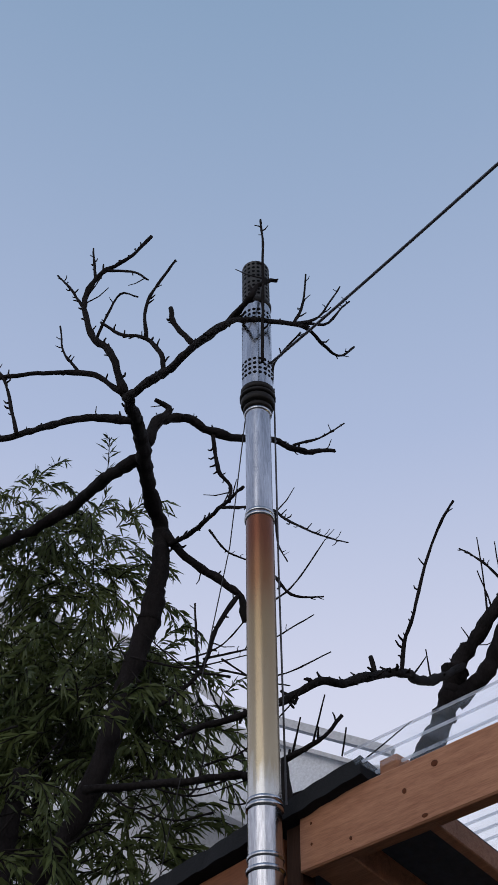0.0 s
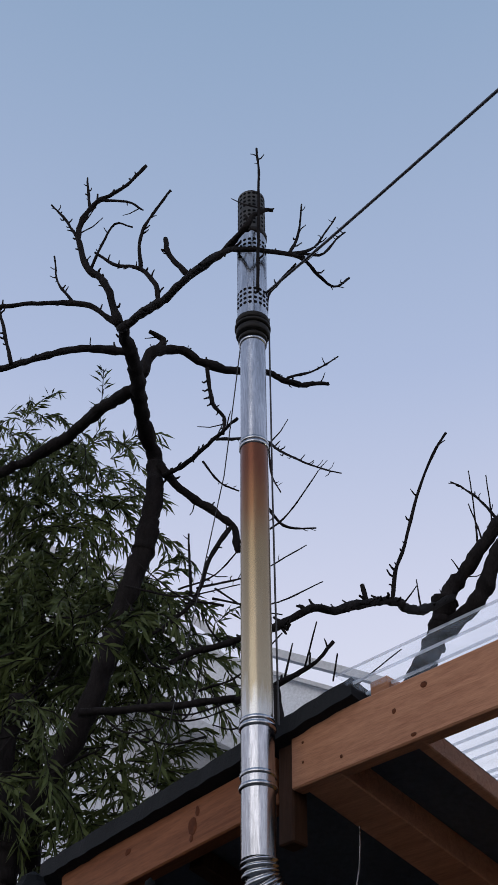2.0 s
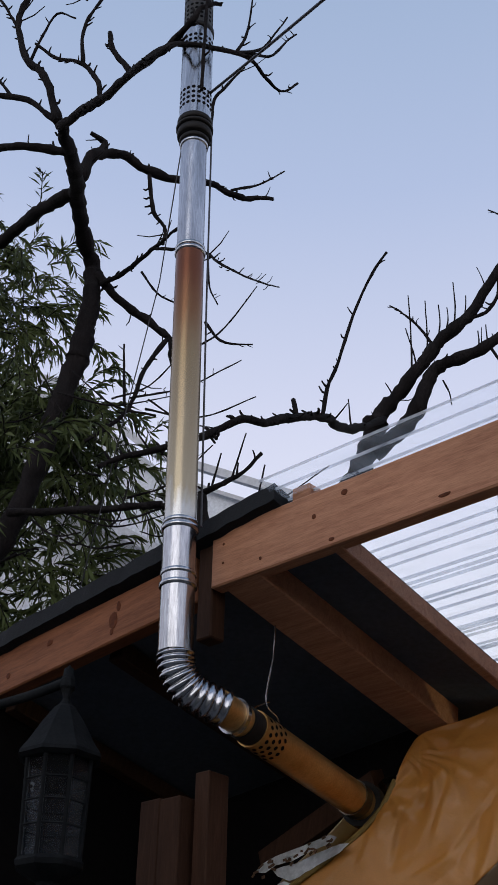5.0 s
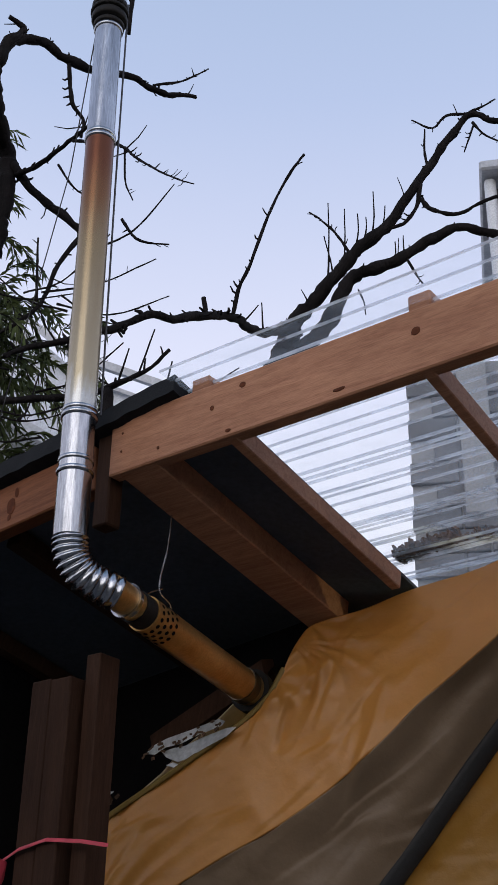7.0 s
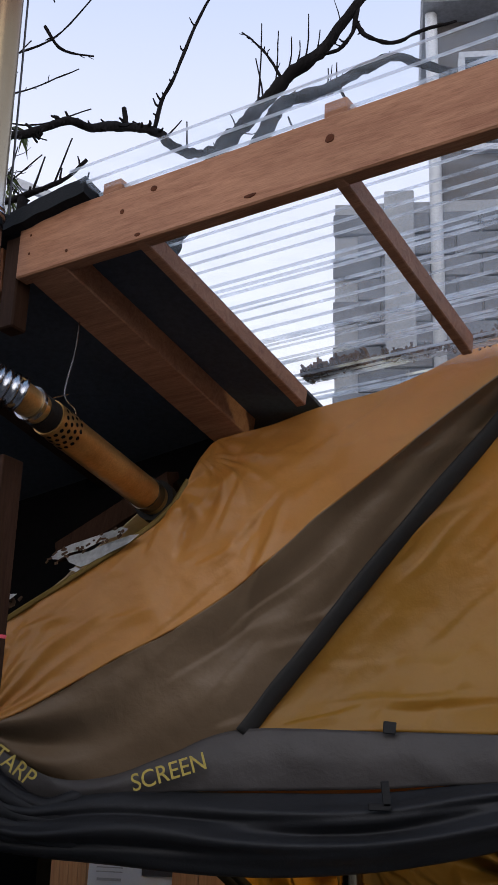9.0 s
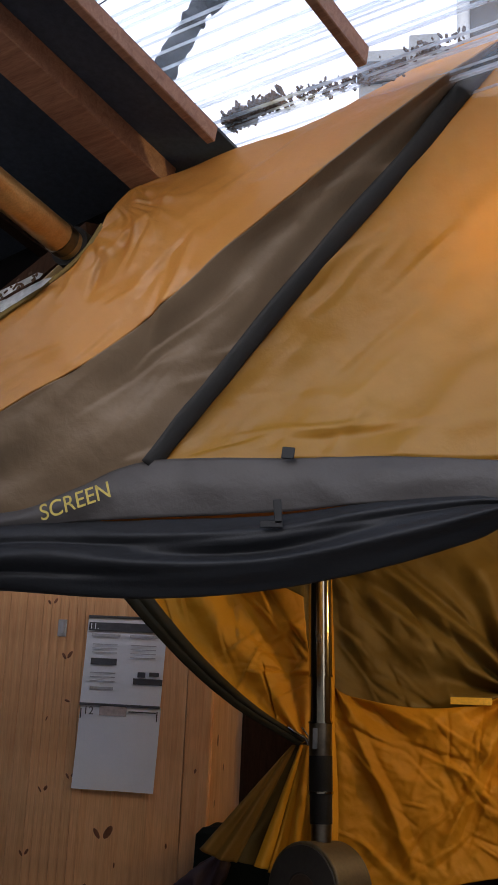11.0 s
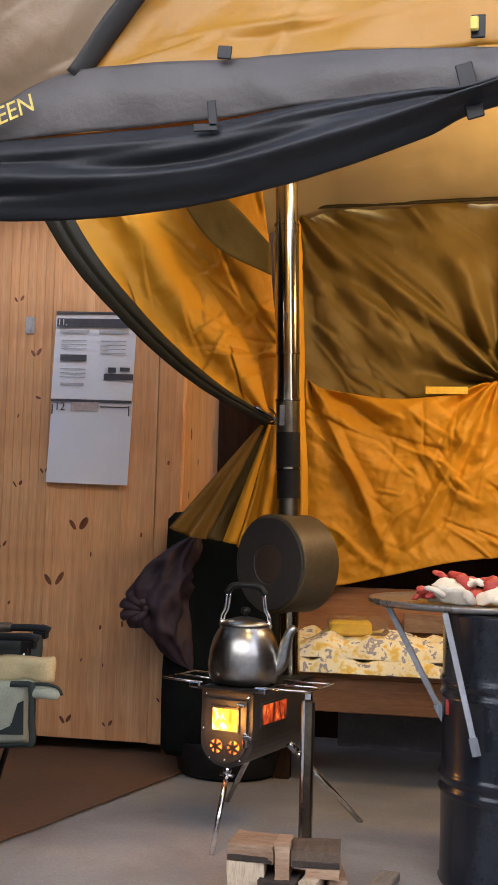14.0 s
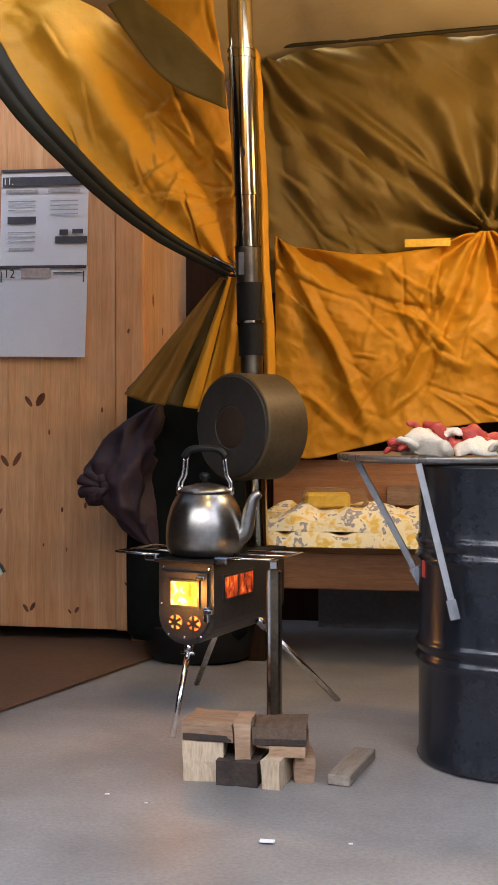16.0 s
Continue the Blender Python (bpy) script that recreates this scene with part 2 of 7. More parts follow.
PAPER = surface("white_paper", (0.80, 0.82, 0.86), (0.87, 0.88, 0.91), 0.7, 0, 3, 120, 0.03, fvar=0.12)
INK = surface("grey_print", (0.05, 0.05, 0.06), (0.10, 0.10, 0.11), 0.7)
FAINT = surface("pale_print", (0.42, 0.42, 0.44), (0.52, 0.52, 0.54), 0.7)
PINKISH = surface("pink_print", (0.45, 0.36, 0.34), (0.56, 0.48, 0.44), 0.7)
BARK = surface("dark_bark", (0.006, 0.005, 0.005), (0.022, 0.019, 0.019), 0.9, 0, 9, 90, 0.9, 0.012, (1, 1, 0.4), spec=0.06)
LEAF = surface("grey_green_leaf", (0.020, 0.032, 0.008), (0.085, 0.105, 0.030), 0.55, 0, 1.4, 30, 0, spec=0.15)
WHITE_WALL = surface("white_render", (0.55, 0.57, 0.62), (0.68, 0.70, 0.74), 0.8, 0, 1.2, 40, 0.2)
GREY_TRIM = surface("grey_metal_trim", (0.38, 0.39, 0.42), (0.48, 0.49, 0.52), 0.5, 0.2, 2, 30, 0.05)
BLOCK = surface("grey_concrete_block", (0.085, 0.085, 0.092), (0.19, 0.19, 0.20), 0.85, 0, 2.5, 60, 0.5, vary=0.22)
MORTAR = surface("pale_mortar", (0.26, 0.26, 0.27), (0.34, 0.34, 0.34), 0.9)
BLACK_PLASTIC = surface("black_plastic", (0.006, 0.006, 0.007), (0.013, 0.013, 0.014), 0.45, 0, 6, 90, 0.1, spec=0.25)
LAMP_IRON = surface("aged_lamp_metal", (0.005, 0.006, 0.007), (0.014, 0.015, 0.016), 0.75, 0.0, 12, 90, 0.4, spec=0.06)
GLASS = clear_sheet("lamp_glass", (0.55, 0.60, 0.64), 0.10)
WIRE = surface("thin_wire", (0.03, 0.03, 0.035), (0.07, 0.07, 0.08), 0.5, 0.4)
YELLOW_TEXT = surface("yellow_print", (0.45, 0.33, 0.05), (0.55, 0.42, 0.09), 0.6)
QUILT = surface("yellow_patterned_quilt", (0.52, 0.44, 0.24), (0.70, 0.60, 0.36), 0.9, 0, 6, 120, 0.4)
QUILT_DARK = surface("quilt_grey_pattern", (0.14, 0.12, 0.12), (0.25, 0.22, 0.2), 0.9)
YELLOW = surface("yellow_plastic", (0.70, 0.42, 0.03), (0.8, 0.5, 0.05), 0.35, 0, 5, 60, 0.05)
GLOVE = surface("off_white_cotton", (0.62, 0.56, 0.46), (0.74, 0.69, 0.60), 0.9, 0, 9, 220, 0.5)
RED_RUBBER = surface("red_rubber_coating", (0.36, 0.035, 0.03), (0.5, 0.07, 0.055), 0.6, 0, 9, 150, 0.4)
SAGE = surface("sage_green_cloth", (0.15, 0.18, 0.12), (0.22, 0.25, 0.17), 0.85, 0, 6, 200, 0.4)
KHAKI = surface("khaki_yellow_cloth", (0.46, 0.38, 0.20), (0.58, 0.49, 0.28), 0.85, 0, 6, 200, 0.4)
FIREWOOD = timber("split_firewood", (0.28, 0.17, 0.10), (0.42, 0.28, 0.18), (1, 6, 6), 0.8, 0.25)
CHARRED = surface("charred_wood", (0.018, 0.014, 0.012), (0.07, 0.045, 0.03), 0.85, 0, 14, 90, 0.6)
KNOT_DARK = surface("dark_knot", (0.06, 0.018, 0.008), (0.11, 0.035, 0.015), 0.7, big=30, spec=0.1)
KETTLE_STEEL = surface("dulled_kettle_steel", (0.26, 0.25, 0.235), (0.42, 0.405, 0.38), 0.30, 1.0, 5, 50, 0.06, 0.001, rvar=0.07)
HEM = canvas("dark_olive_hem", (0.024, 0.019, 0.010), (0.042, 0.034, 0.019), 0.02, 0.6, 0.2, crease=0.1)
PALE_WOOD = timber("pale_sawn_wood", (0.50, 0.38, 0.25), (0.64, 0.51, 0.36), (6, 6, 1), 0.75, 0.1)
RED_RIBBON = surface("red_ribbon", (0.42, 0.03, 0.05), (0.55, 0.06, 0.08), 0.5)
# mottled white that stands in for daylight in a roof gap
SNOWY = surface("bright_gap_white", (0.40, 0.41, 0.42), (0.85, 0.87, 0.89), 0.5, 0, 16, 50)
SMALL_LEAVES = surface("dry_leaf_litter", (0.05, 0.025, 0.012), (0.12, 0.06, 0.03), 0.9, 0, 20, 120, 0.5)
FLAME = glow("flame", [(0.35, (1.0, 0.14, 0.01)), (0.55, (1.0, 0.35, 0.03)), (0.72, (1.0, 0.82, 0.42))], 0.85, 24)
EMBER = glow("ember_glow", [(0.35, (0.25, 0.02, 0.005)), (0.6, (1.0, 0.16, 0.02)), (0.75, (1.0, 0.35, 0.06))], 1.0, 34)
BULB = glow("warm_bulb", [(0.3, (1.0, 0.62, 0.2)), (0.7, (1.0, 0.7, 0.3))], 12, 4)


def stained_steel(name):
    """Flue steel: straw and brown heat tints above, bright below, in bands along the pipe."""
    m, n, l, p = nodes(name)
    tc, sep = n.new("ShaderNodeTexCoord"), n.new("ShaderNodeSeparateXYZ")
    l.new(tc.outputs["Object"], sep.inputs["Vector"])
    wob = noise_tex(n, l, coords(n, l, (10, 10, 1.2)), 2.2, 4)
    add = n.new("ShaderNodeMath")
    add.operation = "MULTIPLY_ADD"
    l.new(wob, add.inputs[0])
    add.inputs[1].default_value = 0.34
    l.new(sep.outputs["Z"], add.inputs[2])
    mr = n.new("ShaderNodeMapRange")
    mr.inputs["From Min"].default_value, mr.inputs["From Max"].default_value = 0.1, 1.0
    l.new(add.outputs["Value"], mr.inputs["Value"])
    col = ramp(n, l, mr.outputs["Result"], [(0.0, (0.50, 0.51, 0.53)), (0.14, (0.45, 0.45, 0.43)), (0.22, (0.33, 0.285, 0.20)),
                                             (0.60, (0.255, 0.19, 0.11)), (0.78, (0.20, 0.10, 0.05)), (0.96, (0.15, 0.055, 0.03))])
    l.new(col, p.inputs["Base Color"])
    p.inputs["Metallic"].default_value = 0.9
    p.inputs["Roughness"].default_value = 0.27
    bumped(n, l, p, wob, 0.08, 0.004)
    return m


STRAW_STEEL = stained_steel("heat_tinted_steel")
BRONZE_STEEL = surface("bronze_tinted_steel", (0.40, 0.20, 0.06), (0.55, 0.33, 0.12), 0.35, 0.7, 3, 50, 0.08, 0.002, (1, 4, 4))


# ---- building helpers ----
def part(name, bm, material, parent=None, label="", smooth=False):
    me = bpy.data.meshes.new(name)
    if smooth:
        for f in bm.faces:
            f.smooth = True
    bm.normal_update()
    bm.to_mesh(me)
    bm.free()
    me.materials.append(material)
    ob = new(name, me)
    ob.parent = parent
    if label:
        tagged(ob, label)
    return ob


def thing(name, at, label, category, turn=0.0, group="", kind="", tilt=(0, 0)):
    ob = new(name)
    ob.matrix_basis = pose(*at, tilt[0], tilt[1], turn)
    return tagged(ob, label, category, group, kind)


def setting(name, bm, material, label, category, smooth=False):
    return tagged(part(name, bm, material, None, "", smooth), label, category, "", "structure")


def box(bm, at, size, m=None, bevel=0.0):
    r = bmesh.ops.create_cube(bm, size=1.0, matrix=(m or Matrix()) @ Matrix.Translation(at) @ Matrix.Diagonal((*size, 1)))
    if bevel:
        es = list({e for v in r["verts"] for e in v.link_edges})
        bmesh.ops.bevel(bm, geom=es, offset=bevel, segments=1, affect="EDGES")
    return bm


def boxes(*rows, bevel=0.0, m=None):
    bm = bmesh.new()
    for at, size in rows:
        box(bm, at, size, m, bevel)
    return bm


def spline(pts, n):
    """n + 1 points on a smooth curve through pts."""
    p = [Vector(q) for q in pts]
    if len(p) == 2:
        return [p[0].lerp(p[1], i / n) for i in range(n + 1)]
    p = [p[0] * 2 - p[1]] + p + [p[-1] * 2 - p[-2]]
    segs, out = len(p) - 3, []
    for i in range(n + 1):
        s = min(i / n * segs, segs - 1e-6)
        k, f = int(s), s - int(s)
        a, b, c, d = p[k:k + 4]
        out.append(0.5 * ((2 * b) + (c - a) * f + (2 * a - 5 * b + 4 * c - d) * f * f + (3 * b - a - 3 * c + d) * f ** 3))
    return out


def tube(bm, path, radii, n=10, caps=True, squash=1.0):
    """Sweeps a circle along path; radii: one number or one for each point."""
    path = [Vector(p) for p in path]
    if isinstance(radii, (int, float)):
        radii = [radii] * len(path)
    up, rings = None, []
    for i, p in enumerate(path):
        d = (path[min(i + 1, len(path) - 1)] - path[max(i - 1, 0)]).normalized()
        if up is None:
            up = d.orthogonal().normalized()
        up = (up - d * up.dot(d)).normalized()
        side = d.cross(up)
        rings.append([bm.verts.new(p + (up * math.cos(a) + side * math.sin(a) * squash) * radii[i])
                      for a in (2 * math.pi * k / n for k in range(n))])
    for a, b in zip(rings, rings[1:]):
        for k in range(n):
            bm.faces.new((a[k], a[(k + 1) % n], b[(k + 1) % n], b[k]))
    if caps:
        bm.faces.new(rings[0][::-1])
        bm.faces.new(rings[-1])
    return bm


def lathe(bm, profile, n=24, m=None):
    """Turns a profile of (radius, height) about z."""
    m = m or Matrix()
    rings = [[bm.verts.new(m @ Vector((max(r, 1e-4) * math.cos(a), max(r, 1e-4) * math.sin(a), z))) for a in (2 * math.pi * k / n for k in range(n))]
             for r, z in profile]
    for a, b in zip(rings, rings[1:]):
        for k in range(n):
            bm.faces.new((a[k], a[(k + 1) % n], b[(k + 1) % n], b[k]))
    bm.faces.new(rings[0][::-1])
    bm.faces.new(rings[-1])
    return bm


def cloth(name, first, second, material, parent=None, label="", nu=60, nv=30, folds=None, away=(0, -1, 0), thick=0.004):
    """A sheet between two curves, pushed out of its plane by folds(u, v)."""
    a, b = spline(first, nu), spline(second, nu)
    bm, push = bmesh.new(), Vector(away).normalized()
    grid = []
    for j in range(nv + 1):
        v, row = j / nv, []
        for i in range(nu + 1):
            p = a[i].lerp(b[i], v)
            row.append(bm.verts.new(p + push * (folds(i / nu, v, p) if folds else 0.0)))
        grid.append(row)
    for j in range(nv):
        for i in range(nu):
            bm.faces.new((grid[j][i], grid[j][i + 1], grid[j + 1][i + 1], grid[j + 1][i]))
    ob = part(name, bm, material, parent, label, True)
    s = ob.modifiers.new("thickness", "SOLIDIFY")
    s.thickness, s.offset = thick, 0
    return ob


def ridge(x):
    return 1.0 - abs(x) * 2.0


def crumple(p, k=1.0, seed=0.0):
    """Uneven cloth relief at two sizes, in metres."""
    q = Vector((p.x + seed, p.y * 0.5, p.z - seed))
    return k * (0.016 * noise.noise(q * 3.1) + 0.007 * ridge(noise.noise(q * 7.3)) + 0.003 * ridge(noise.noise(q * 17.0)))


def crease(p, k=1.0, seed=0.0):
    """Sharp-edged creases of stiff, crumpled cloth at three sizes, in metres."""
    q = Vector((p.x + seed, p.y * 0.3, p.z - seed))
    q += 0.10 * noise.noise_vector(q * 2.0)
    return -k * (0.045 * abs(noise.noise(q * 2.7)) + 0.028 * abs(noise.noise(q * 6.1)) + 0.015 * abs(noise.noise(q * 13.0)) + 0.006 * abs(noise.noise(q * 27.0)))


def pulled(p, at, count, depth, reach, phase=0.0):
    """Folds that fan out from a point where the cloth is tied."""
    d = p - Vector(at)
    r = math.hypot(d.x, d.z)
    return depth * math.sin(count * math.atan2(d.z, d.x) + phase + 2.0 * noise.noise(p * 1.7)) * math.exp(-r / reach) * min(1.0, r / 0.08)


def fold_lines(seed, count, x0, x1, z0, z1, lean, spread, depth=0.016):
    """Random straight creases in a stretch of cloth, leaning about one direction (degrees from level)."""
    r, out = random.Random(seed), []
    for _ in range(count):
        a = radians(lean + r.gauss(0, spread))
        out.append((r.uniform(x0, x1), r.uniform(z0, z1), math.cos(a), math.sin(a), r.uniform(0.05, 0.26), depth * r.uniform(0.3, 1.0) * r.choice((1, 1, -1)), r.uniform(0.012, 0.05)))
    return out


def folded(p, lines):
    """Relief of those creases: one steep side, one soft side, running out at both ends."""
    h, wob = 0.0, 0.012 * noise.noise(p * 7.0)
    for ax, az, dx, dz, half, depth, width in lines:
        qx, qz = p.x - ax, p.z - az
        along = abs(qx * dx + qz * dz)
        if along >= half:
            continue
        s = qx * dz - qz * dx + wob
        k = 1.0 - (s / width if s > 0 else -s / (0.35 * width))
        if k > 0:
            h += depth * k * min(1.0, (half - along) / (0.5 * half))
    return h


def text_mesh(words, size, material, name, parent, m, label="", squeeze=1.0):
    cu = bpy.data.curves.new(name, "FONT")
    cu.body, cu.size, cu.extrude, cu.align_x, cu.align_y = words, size, 0.0008, "CENTER", "CENTER"
    tmp = bpy.data.objects.new(name, cu)
    me = bpy.data.meshes.new_from_object(tmp)
    bpy.data.objects.remove(tmp)
    me.transform(m @ Matrix.Diagonal((squeeze, 1, 1, 1)))
    me.materials.append(material)
    ob = new(name, me)
    ob.parent = parent
    if label:
        tagged(ob, label)
    return ob


# ---- ground, floor and cabin ----
RUN = Vector((0.898, -0.440, 0.0)).normalized()      # along the roof beam
BACK = Vector((0.440, 0.898, 0.0)).normalized()      # down the roof, away from the beam
FALL = -0.20                                          # fall of the roof per metre
ROOF = Matrix((( RUN.x, BACK.x, 0, 0.069), (RUN.y, BACK.y, 0, 2.703), (0, 0, 1, 0.0), (0, 0, 0, 1)))
SLOPE = ROOF @ Matrix(((1, 0, 0, 0), (0, 1, 0, 0), (0, FALL, 1, 0), (0, 0, 0, 1)))

bm = bmesh.new()
bmesh.ops.create_grid(bm, x_segments=60, y_segments=60, size=300)
for v in bm.verts:
    v.co.z = -0.03 if v.co.length > 20 else -0.012
setting("ground", bm, surface("yard_ground", (0.20, 0.185, 0.17), (0.30, 0.285, 0.27), 0.9, 0, 0.8, 20), "grey trodden ground of the yard", "ground")

bm = bmesh.new()
box(bm, (0.8, 3.2, -0.05), (6.4, 9.4, 0.1))
setting("floor", bm, CONCRETE, "worn grey concrete floor with pale scuffs", "floor")

bm = bmesh.new()
for h in (0.007,):
    v = [bm.verts.new(Vector(q) + Vector((0, 0, 0.003))) for q in ((-2.4, 3.9, 0.004), (-0.29, 3.9, 0.004), (-0.07, 4.70, 0.004), (0.0, 4.933, 0.004), (0.278, 5.963, 0.004), (0.36, 6.26, 0.004), (-2.4, 6.26, 0.004))]
    bm.faces.new(v)
    up = bmesh.ops.extrude_face_region(bm, geom=list(bm.faces))
    for g in up["geom"]:
        if isinstance(g, bmesh.types.BMVert):
            g.co.z += 0.006
    bmesh.ops.recalc_face_normals(bm, faces=list(bm.faces))
setting("floor_mat", bm, BROWN_FLOOR, "dark brown floor covering beside the bare concrete", "floor")

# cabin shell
setting("wall_back", boxes(((0.9, 7.05, 1.6), (6.6, 0.1, 3.2))), SHADED_WOOD, "dark timber back wall of the shelter", "wall")
setting("wall_right", boxes(((3.35, 5.0, 1.6), (0.1, 4.0, 3.2))), SHADED_WOOD, "dark timber side wall", "wall")
setting("wall_left", boxes(((-2.45, 5.0, 1.6), (0.1, 4.0, 3.2))), SHADED_WOOD, "dark timber side wall beside the cupboard", "wall")
# near-black sheets added where only shade lies under the felted roof
setting("shade_wall_upper", boxes(((-0.28, 0.95, 2.70), (0.66, 0.06, 0.80)), ((-1.56, 0.95, 1.60), (1.9, 0.06, 3.2)), m=ROOF), ROOF_SHADE, "near-black sheet standing in for the shade under the felted roof", "wall")
setting("shade_wall_side", boxes(((-0.93, 0.49, 2.45), (0.04, 0.84, 1.4)), m=SLOPE), ROOF_SHADE, "near-black sheet standing in for the shade at the roof's left end", "wall")
# unseen ceiling, added to block sky light from the cupboard's upper part
setting("ceiling", boxes(((-1.2, 6.2, 2.92), (2.4, 1.6, 0.04))), SHADED_WOOD, "unseen ceiling added to keep sky light off the cupboard top", "ceiling")
# unseen walls around the yard, added to cut sky light on the tent
SKY_BLOCK = surface("sky_block_render", (0.22, 0.215, 0.205), (0.32, 0.31, 0.30), 0.9, 0, 1.0, 30)
setting("sky_block_south", boxes(((0.5, -1.3, 1.6), (11.0, 0.2, 3.2))), SKY_BLOCK, "unseen wall added behind the camera to cut the sky light", "wall")
setting("sky_block_east", boxes(((5.9, 0.2, 1.15), (0.2, 6.6, 2.3))), SKY_BLOCK, "unseen wall added at the yard's side to cut the sky light", "wall")
setting("sky_block_west", boxes(((-4.9, -0.2, 1.15), (0.2, 5.8, 2.3))), SKY_BLOCK, "unseen wall added at the yard's side to cut the sky light", "wall")


# ---- roof: beams, rafters, felt, clear sheets ----
def knots_on(parent, spots, m, size=0.010):
    for x, z, sx, sz in spots:
        kb = bmesh.new()
        lathe(kb, [(1.0, 0), (0.8, 0.0012), (0.2, 0.0016)], 10, m @ Matrix.Translation((x, -0.0005, z)) @ Matrix.Rotation(radians(90), 4, "X") @ Matrix.Diagonal((size * sx, size * sz, 1, 1)))
        for vert in kb.verts:
            q = 0.35 * size * noise.noise_vector(vert.co * 55)
            vert.co += Vector((q.x * sx, 0, q.z * sz))
        part("knot", kb, KNOT_DARK, parent)


def board(name, label, at, size, m, material=BEAM_WOOD, category="beam", bevel=0.004, group=""):
    bm = bmesh.new()
    box(bm, (0, 0, 0), size, None, bevel)
    ob = part(name, bm, material)
    ob.matrix_basis = m @ Matrix.Translation(at)
    return tagged(ob, label, category, group, "structure")


beam = board("roof_beam", "reddish-brown stained timber roof beam with knots", (1.62, 0.021, 3.239), (3.24, 0.042, 0.152), ROOF)
knots_on(beam, [(-1.21, 0.045, 1.0, 0.8), (-1.30, 0.01, 0.7, 0.7), (-1.25, -0.062, 0.8, 0.5), (-0.76, 0.02, 1.1, 0.9), (-1.46, -0.045, 0.5, 0.5), (-0.95, -0.055, 1.6, 0.5), (-1.58, -0.02, 0.35, 0.35), (-1.58, 0.03, 0.35, 0.35), (0.1, 0.03, 1.0, 0.8), (0.6, -0.03, 0.8, 0.7)],
         Matrix.Translation((0, -0.021, 0)))
left_board = board("fascia_board", "reddish-brown stained fascia board under the felted roof", (0, 0, 0), (0.83, 0.05, 0.126), ROOF @ Matrix.Translation((-0.468, 0.03, 3.170)) @ Matrix.Rotation(radians(-5.2), 4, "Y"), BOARD_WOOD)
knots_on(left_board, [(0.12, -0.005, 0.8, 1.2), (0.14, 0.028, 0.4, 0.7), (0.115, -0.035, 0.35, 0.5), (-0.13, 0.02, 0.6, 0.5), (-0.3, -0.02, 0.5, 0.5)], Matrix.Translation((0, -0.025, 0)), 0.02)
board("corner_post", "stained corner post behind the flue, darkened for its shade", (-0.028, 0.035, 3.17), (0.05, 0.05, 0.25), ROOF, SHADED_WOOD, "post")
for u, w, h, long in ((0.086, 0.118, 0.070, 0.85), (0.368, 0.028, 0.050, 0.74), (0.872, 0.026, 0.055, 0.67), (1.42, 0.03, 0.07, 0.78), (1.95, 0.03, 0.07, 0.78), (2.5, 0.03, 0.07, 0.78)):
    z0 = 3.1645
    board("rafter", "reddish-brown stained rafter sloping down from the beam", (0, long / 2, h / 2), (w, long, h), ROOF @ Matrix.Translation((u, 0.004, z0)) @ Matrix.Rotation(math.atan(FALL), 4, "X"), BEAM_WOOD, "rafter", 0.003, "rafters under the roof")
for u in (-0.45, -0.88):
    board("rafter", "dark rafter under the felted roof", (0, 0.5, 0.025), (0.05, 0.9, 0.05), ROOF @ Matrix.Translation((u, 0.06, 3.19 + 0.118 * u)) @ Matrix.Rotation(math.atan(FALL), 4, "X"), SHADED_WOOD, "rafter", 0.003, "rafters under the roof")
for u, h in ((0.265, 0.05), (0.86, 0.055), (1.5, 0.05), (2.2, 0.05)):
    board("batten_end", "short brown batten end on top of the beam", (u, 0.07, 3.312 + h / 2), (0.055, 0.10, h), ROOF, BEAM_WOOD, "batten")

bm = bmesh.new()
nx, ny = 70, 20
grid = [[bm.verts.new(SLOPE @ Vector((-0.95 + 1.17 * i / nx, -0.025 + 1.15 * j / ny, 3.178 + 0.138 * (i / nx) + 0.006 * noise.noise(Vector((i * 0.4, j * 0.5, 0)))))) for i in range(nx + 1)] for j in range(ny + 1)]
for j in range(ny):
    for i in range(nx):
        bm.faces.new((grid[j][i], grid[j][i + 1], grid[j + 1][i + 1], grid[j + 1][i]))
felt = setting("roof_felt", bm, FELT, "black felted roof sheet with a rough rolled edge", "roof")
s = felt.modifiers.new("thickness", "SOLIDIFY")
s.thickness, s.offset = 0.055, 1
LEAN_LEFT = Matrix(((1, 0, 0, 0), (0, 1, 0, 0), (0.118, 0, 1, 0), (0, 0, 0, 1)))
setting("roof_lining", box(boxes(((0.18, 0.59, 3.241), (0.35, 1.08, 0.010)), m=SLOPE), (-0.465, 0.59, 3.262), (0.91, 1.08, 0.010), SLOPE @ LEAN_LEFT), UNDERSIDE, "dark blue-grey lining under the felted roof", "roof")

# clear corrugated sheet, ribs parallel to the beam
bm = bmesh.new()
rows = 96
prev = None
for j in range(rows + 1):
    v = -0.06 + 1.20 * j / rows
    c = (v / 0.075) % 1.0
    z = 3.345 + 0.003 * math.cos((c - 0.5) * 2 * math.pi)
    ring = [bm.verts.new(SLOPE @ Vector((u, v, z + 0.012 * noise.noise(Vector((u * 1.3, v * 0.6, 3)))))) for u in (0.20, 0.6, 1.1, 1.7, 2.3, 3.0)]
    if prev:
        for a, b, c2, d in zip(prev, prev[1:], ring[1:], ring):
            bm.faces.new((a, b, c2, d))
    prev = ring
clear = setting("roof_clear_sheet", bm, CLEAR, "clear corrugated plastic roof sheet with milky strips for rib highlights", "roof", True)
clear.visible_shadow = False
# milky strips along the corrugations stand in for their thin highlights
rib_rng = random.Random(2)
v = -0.055
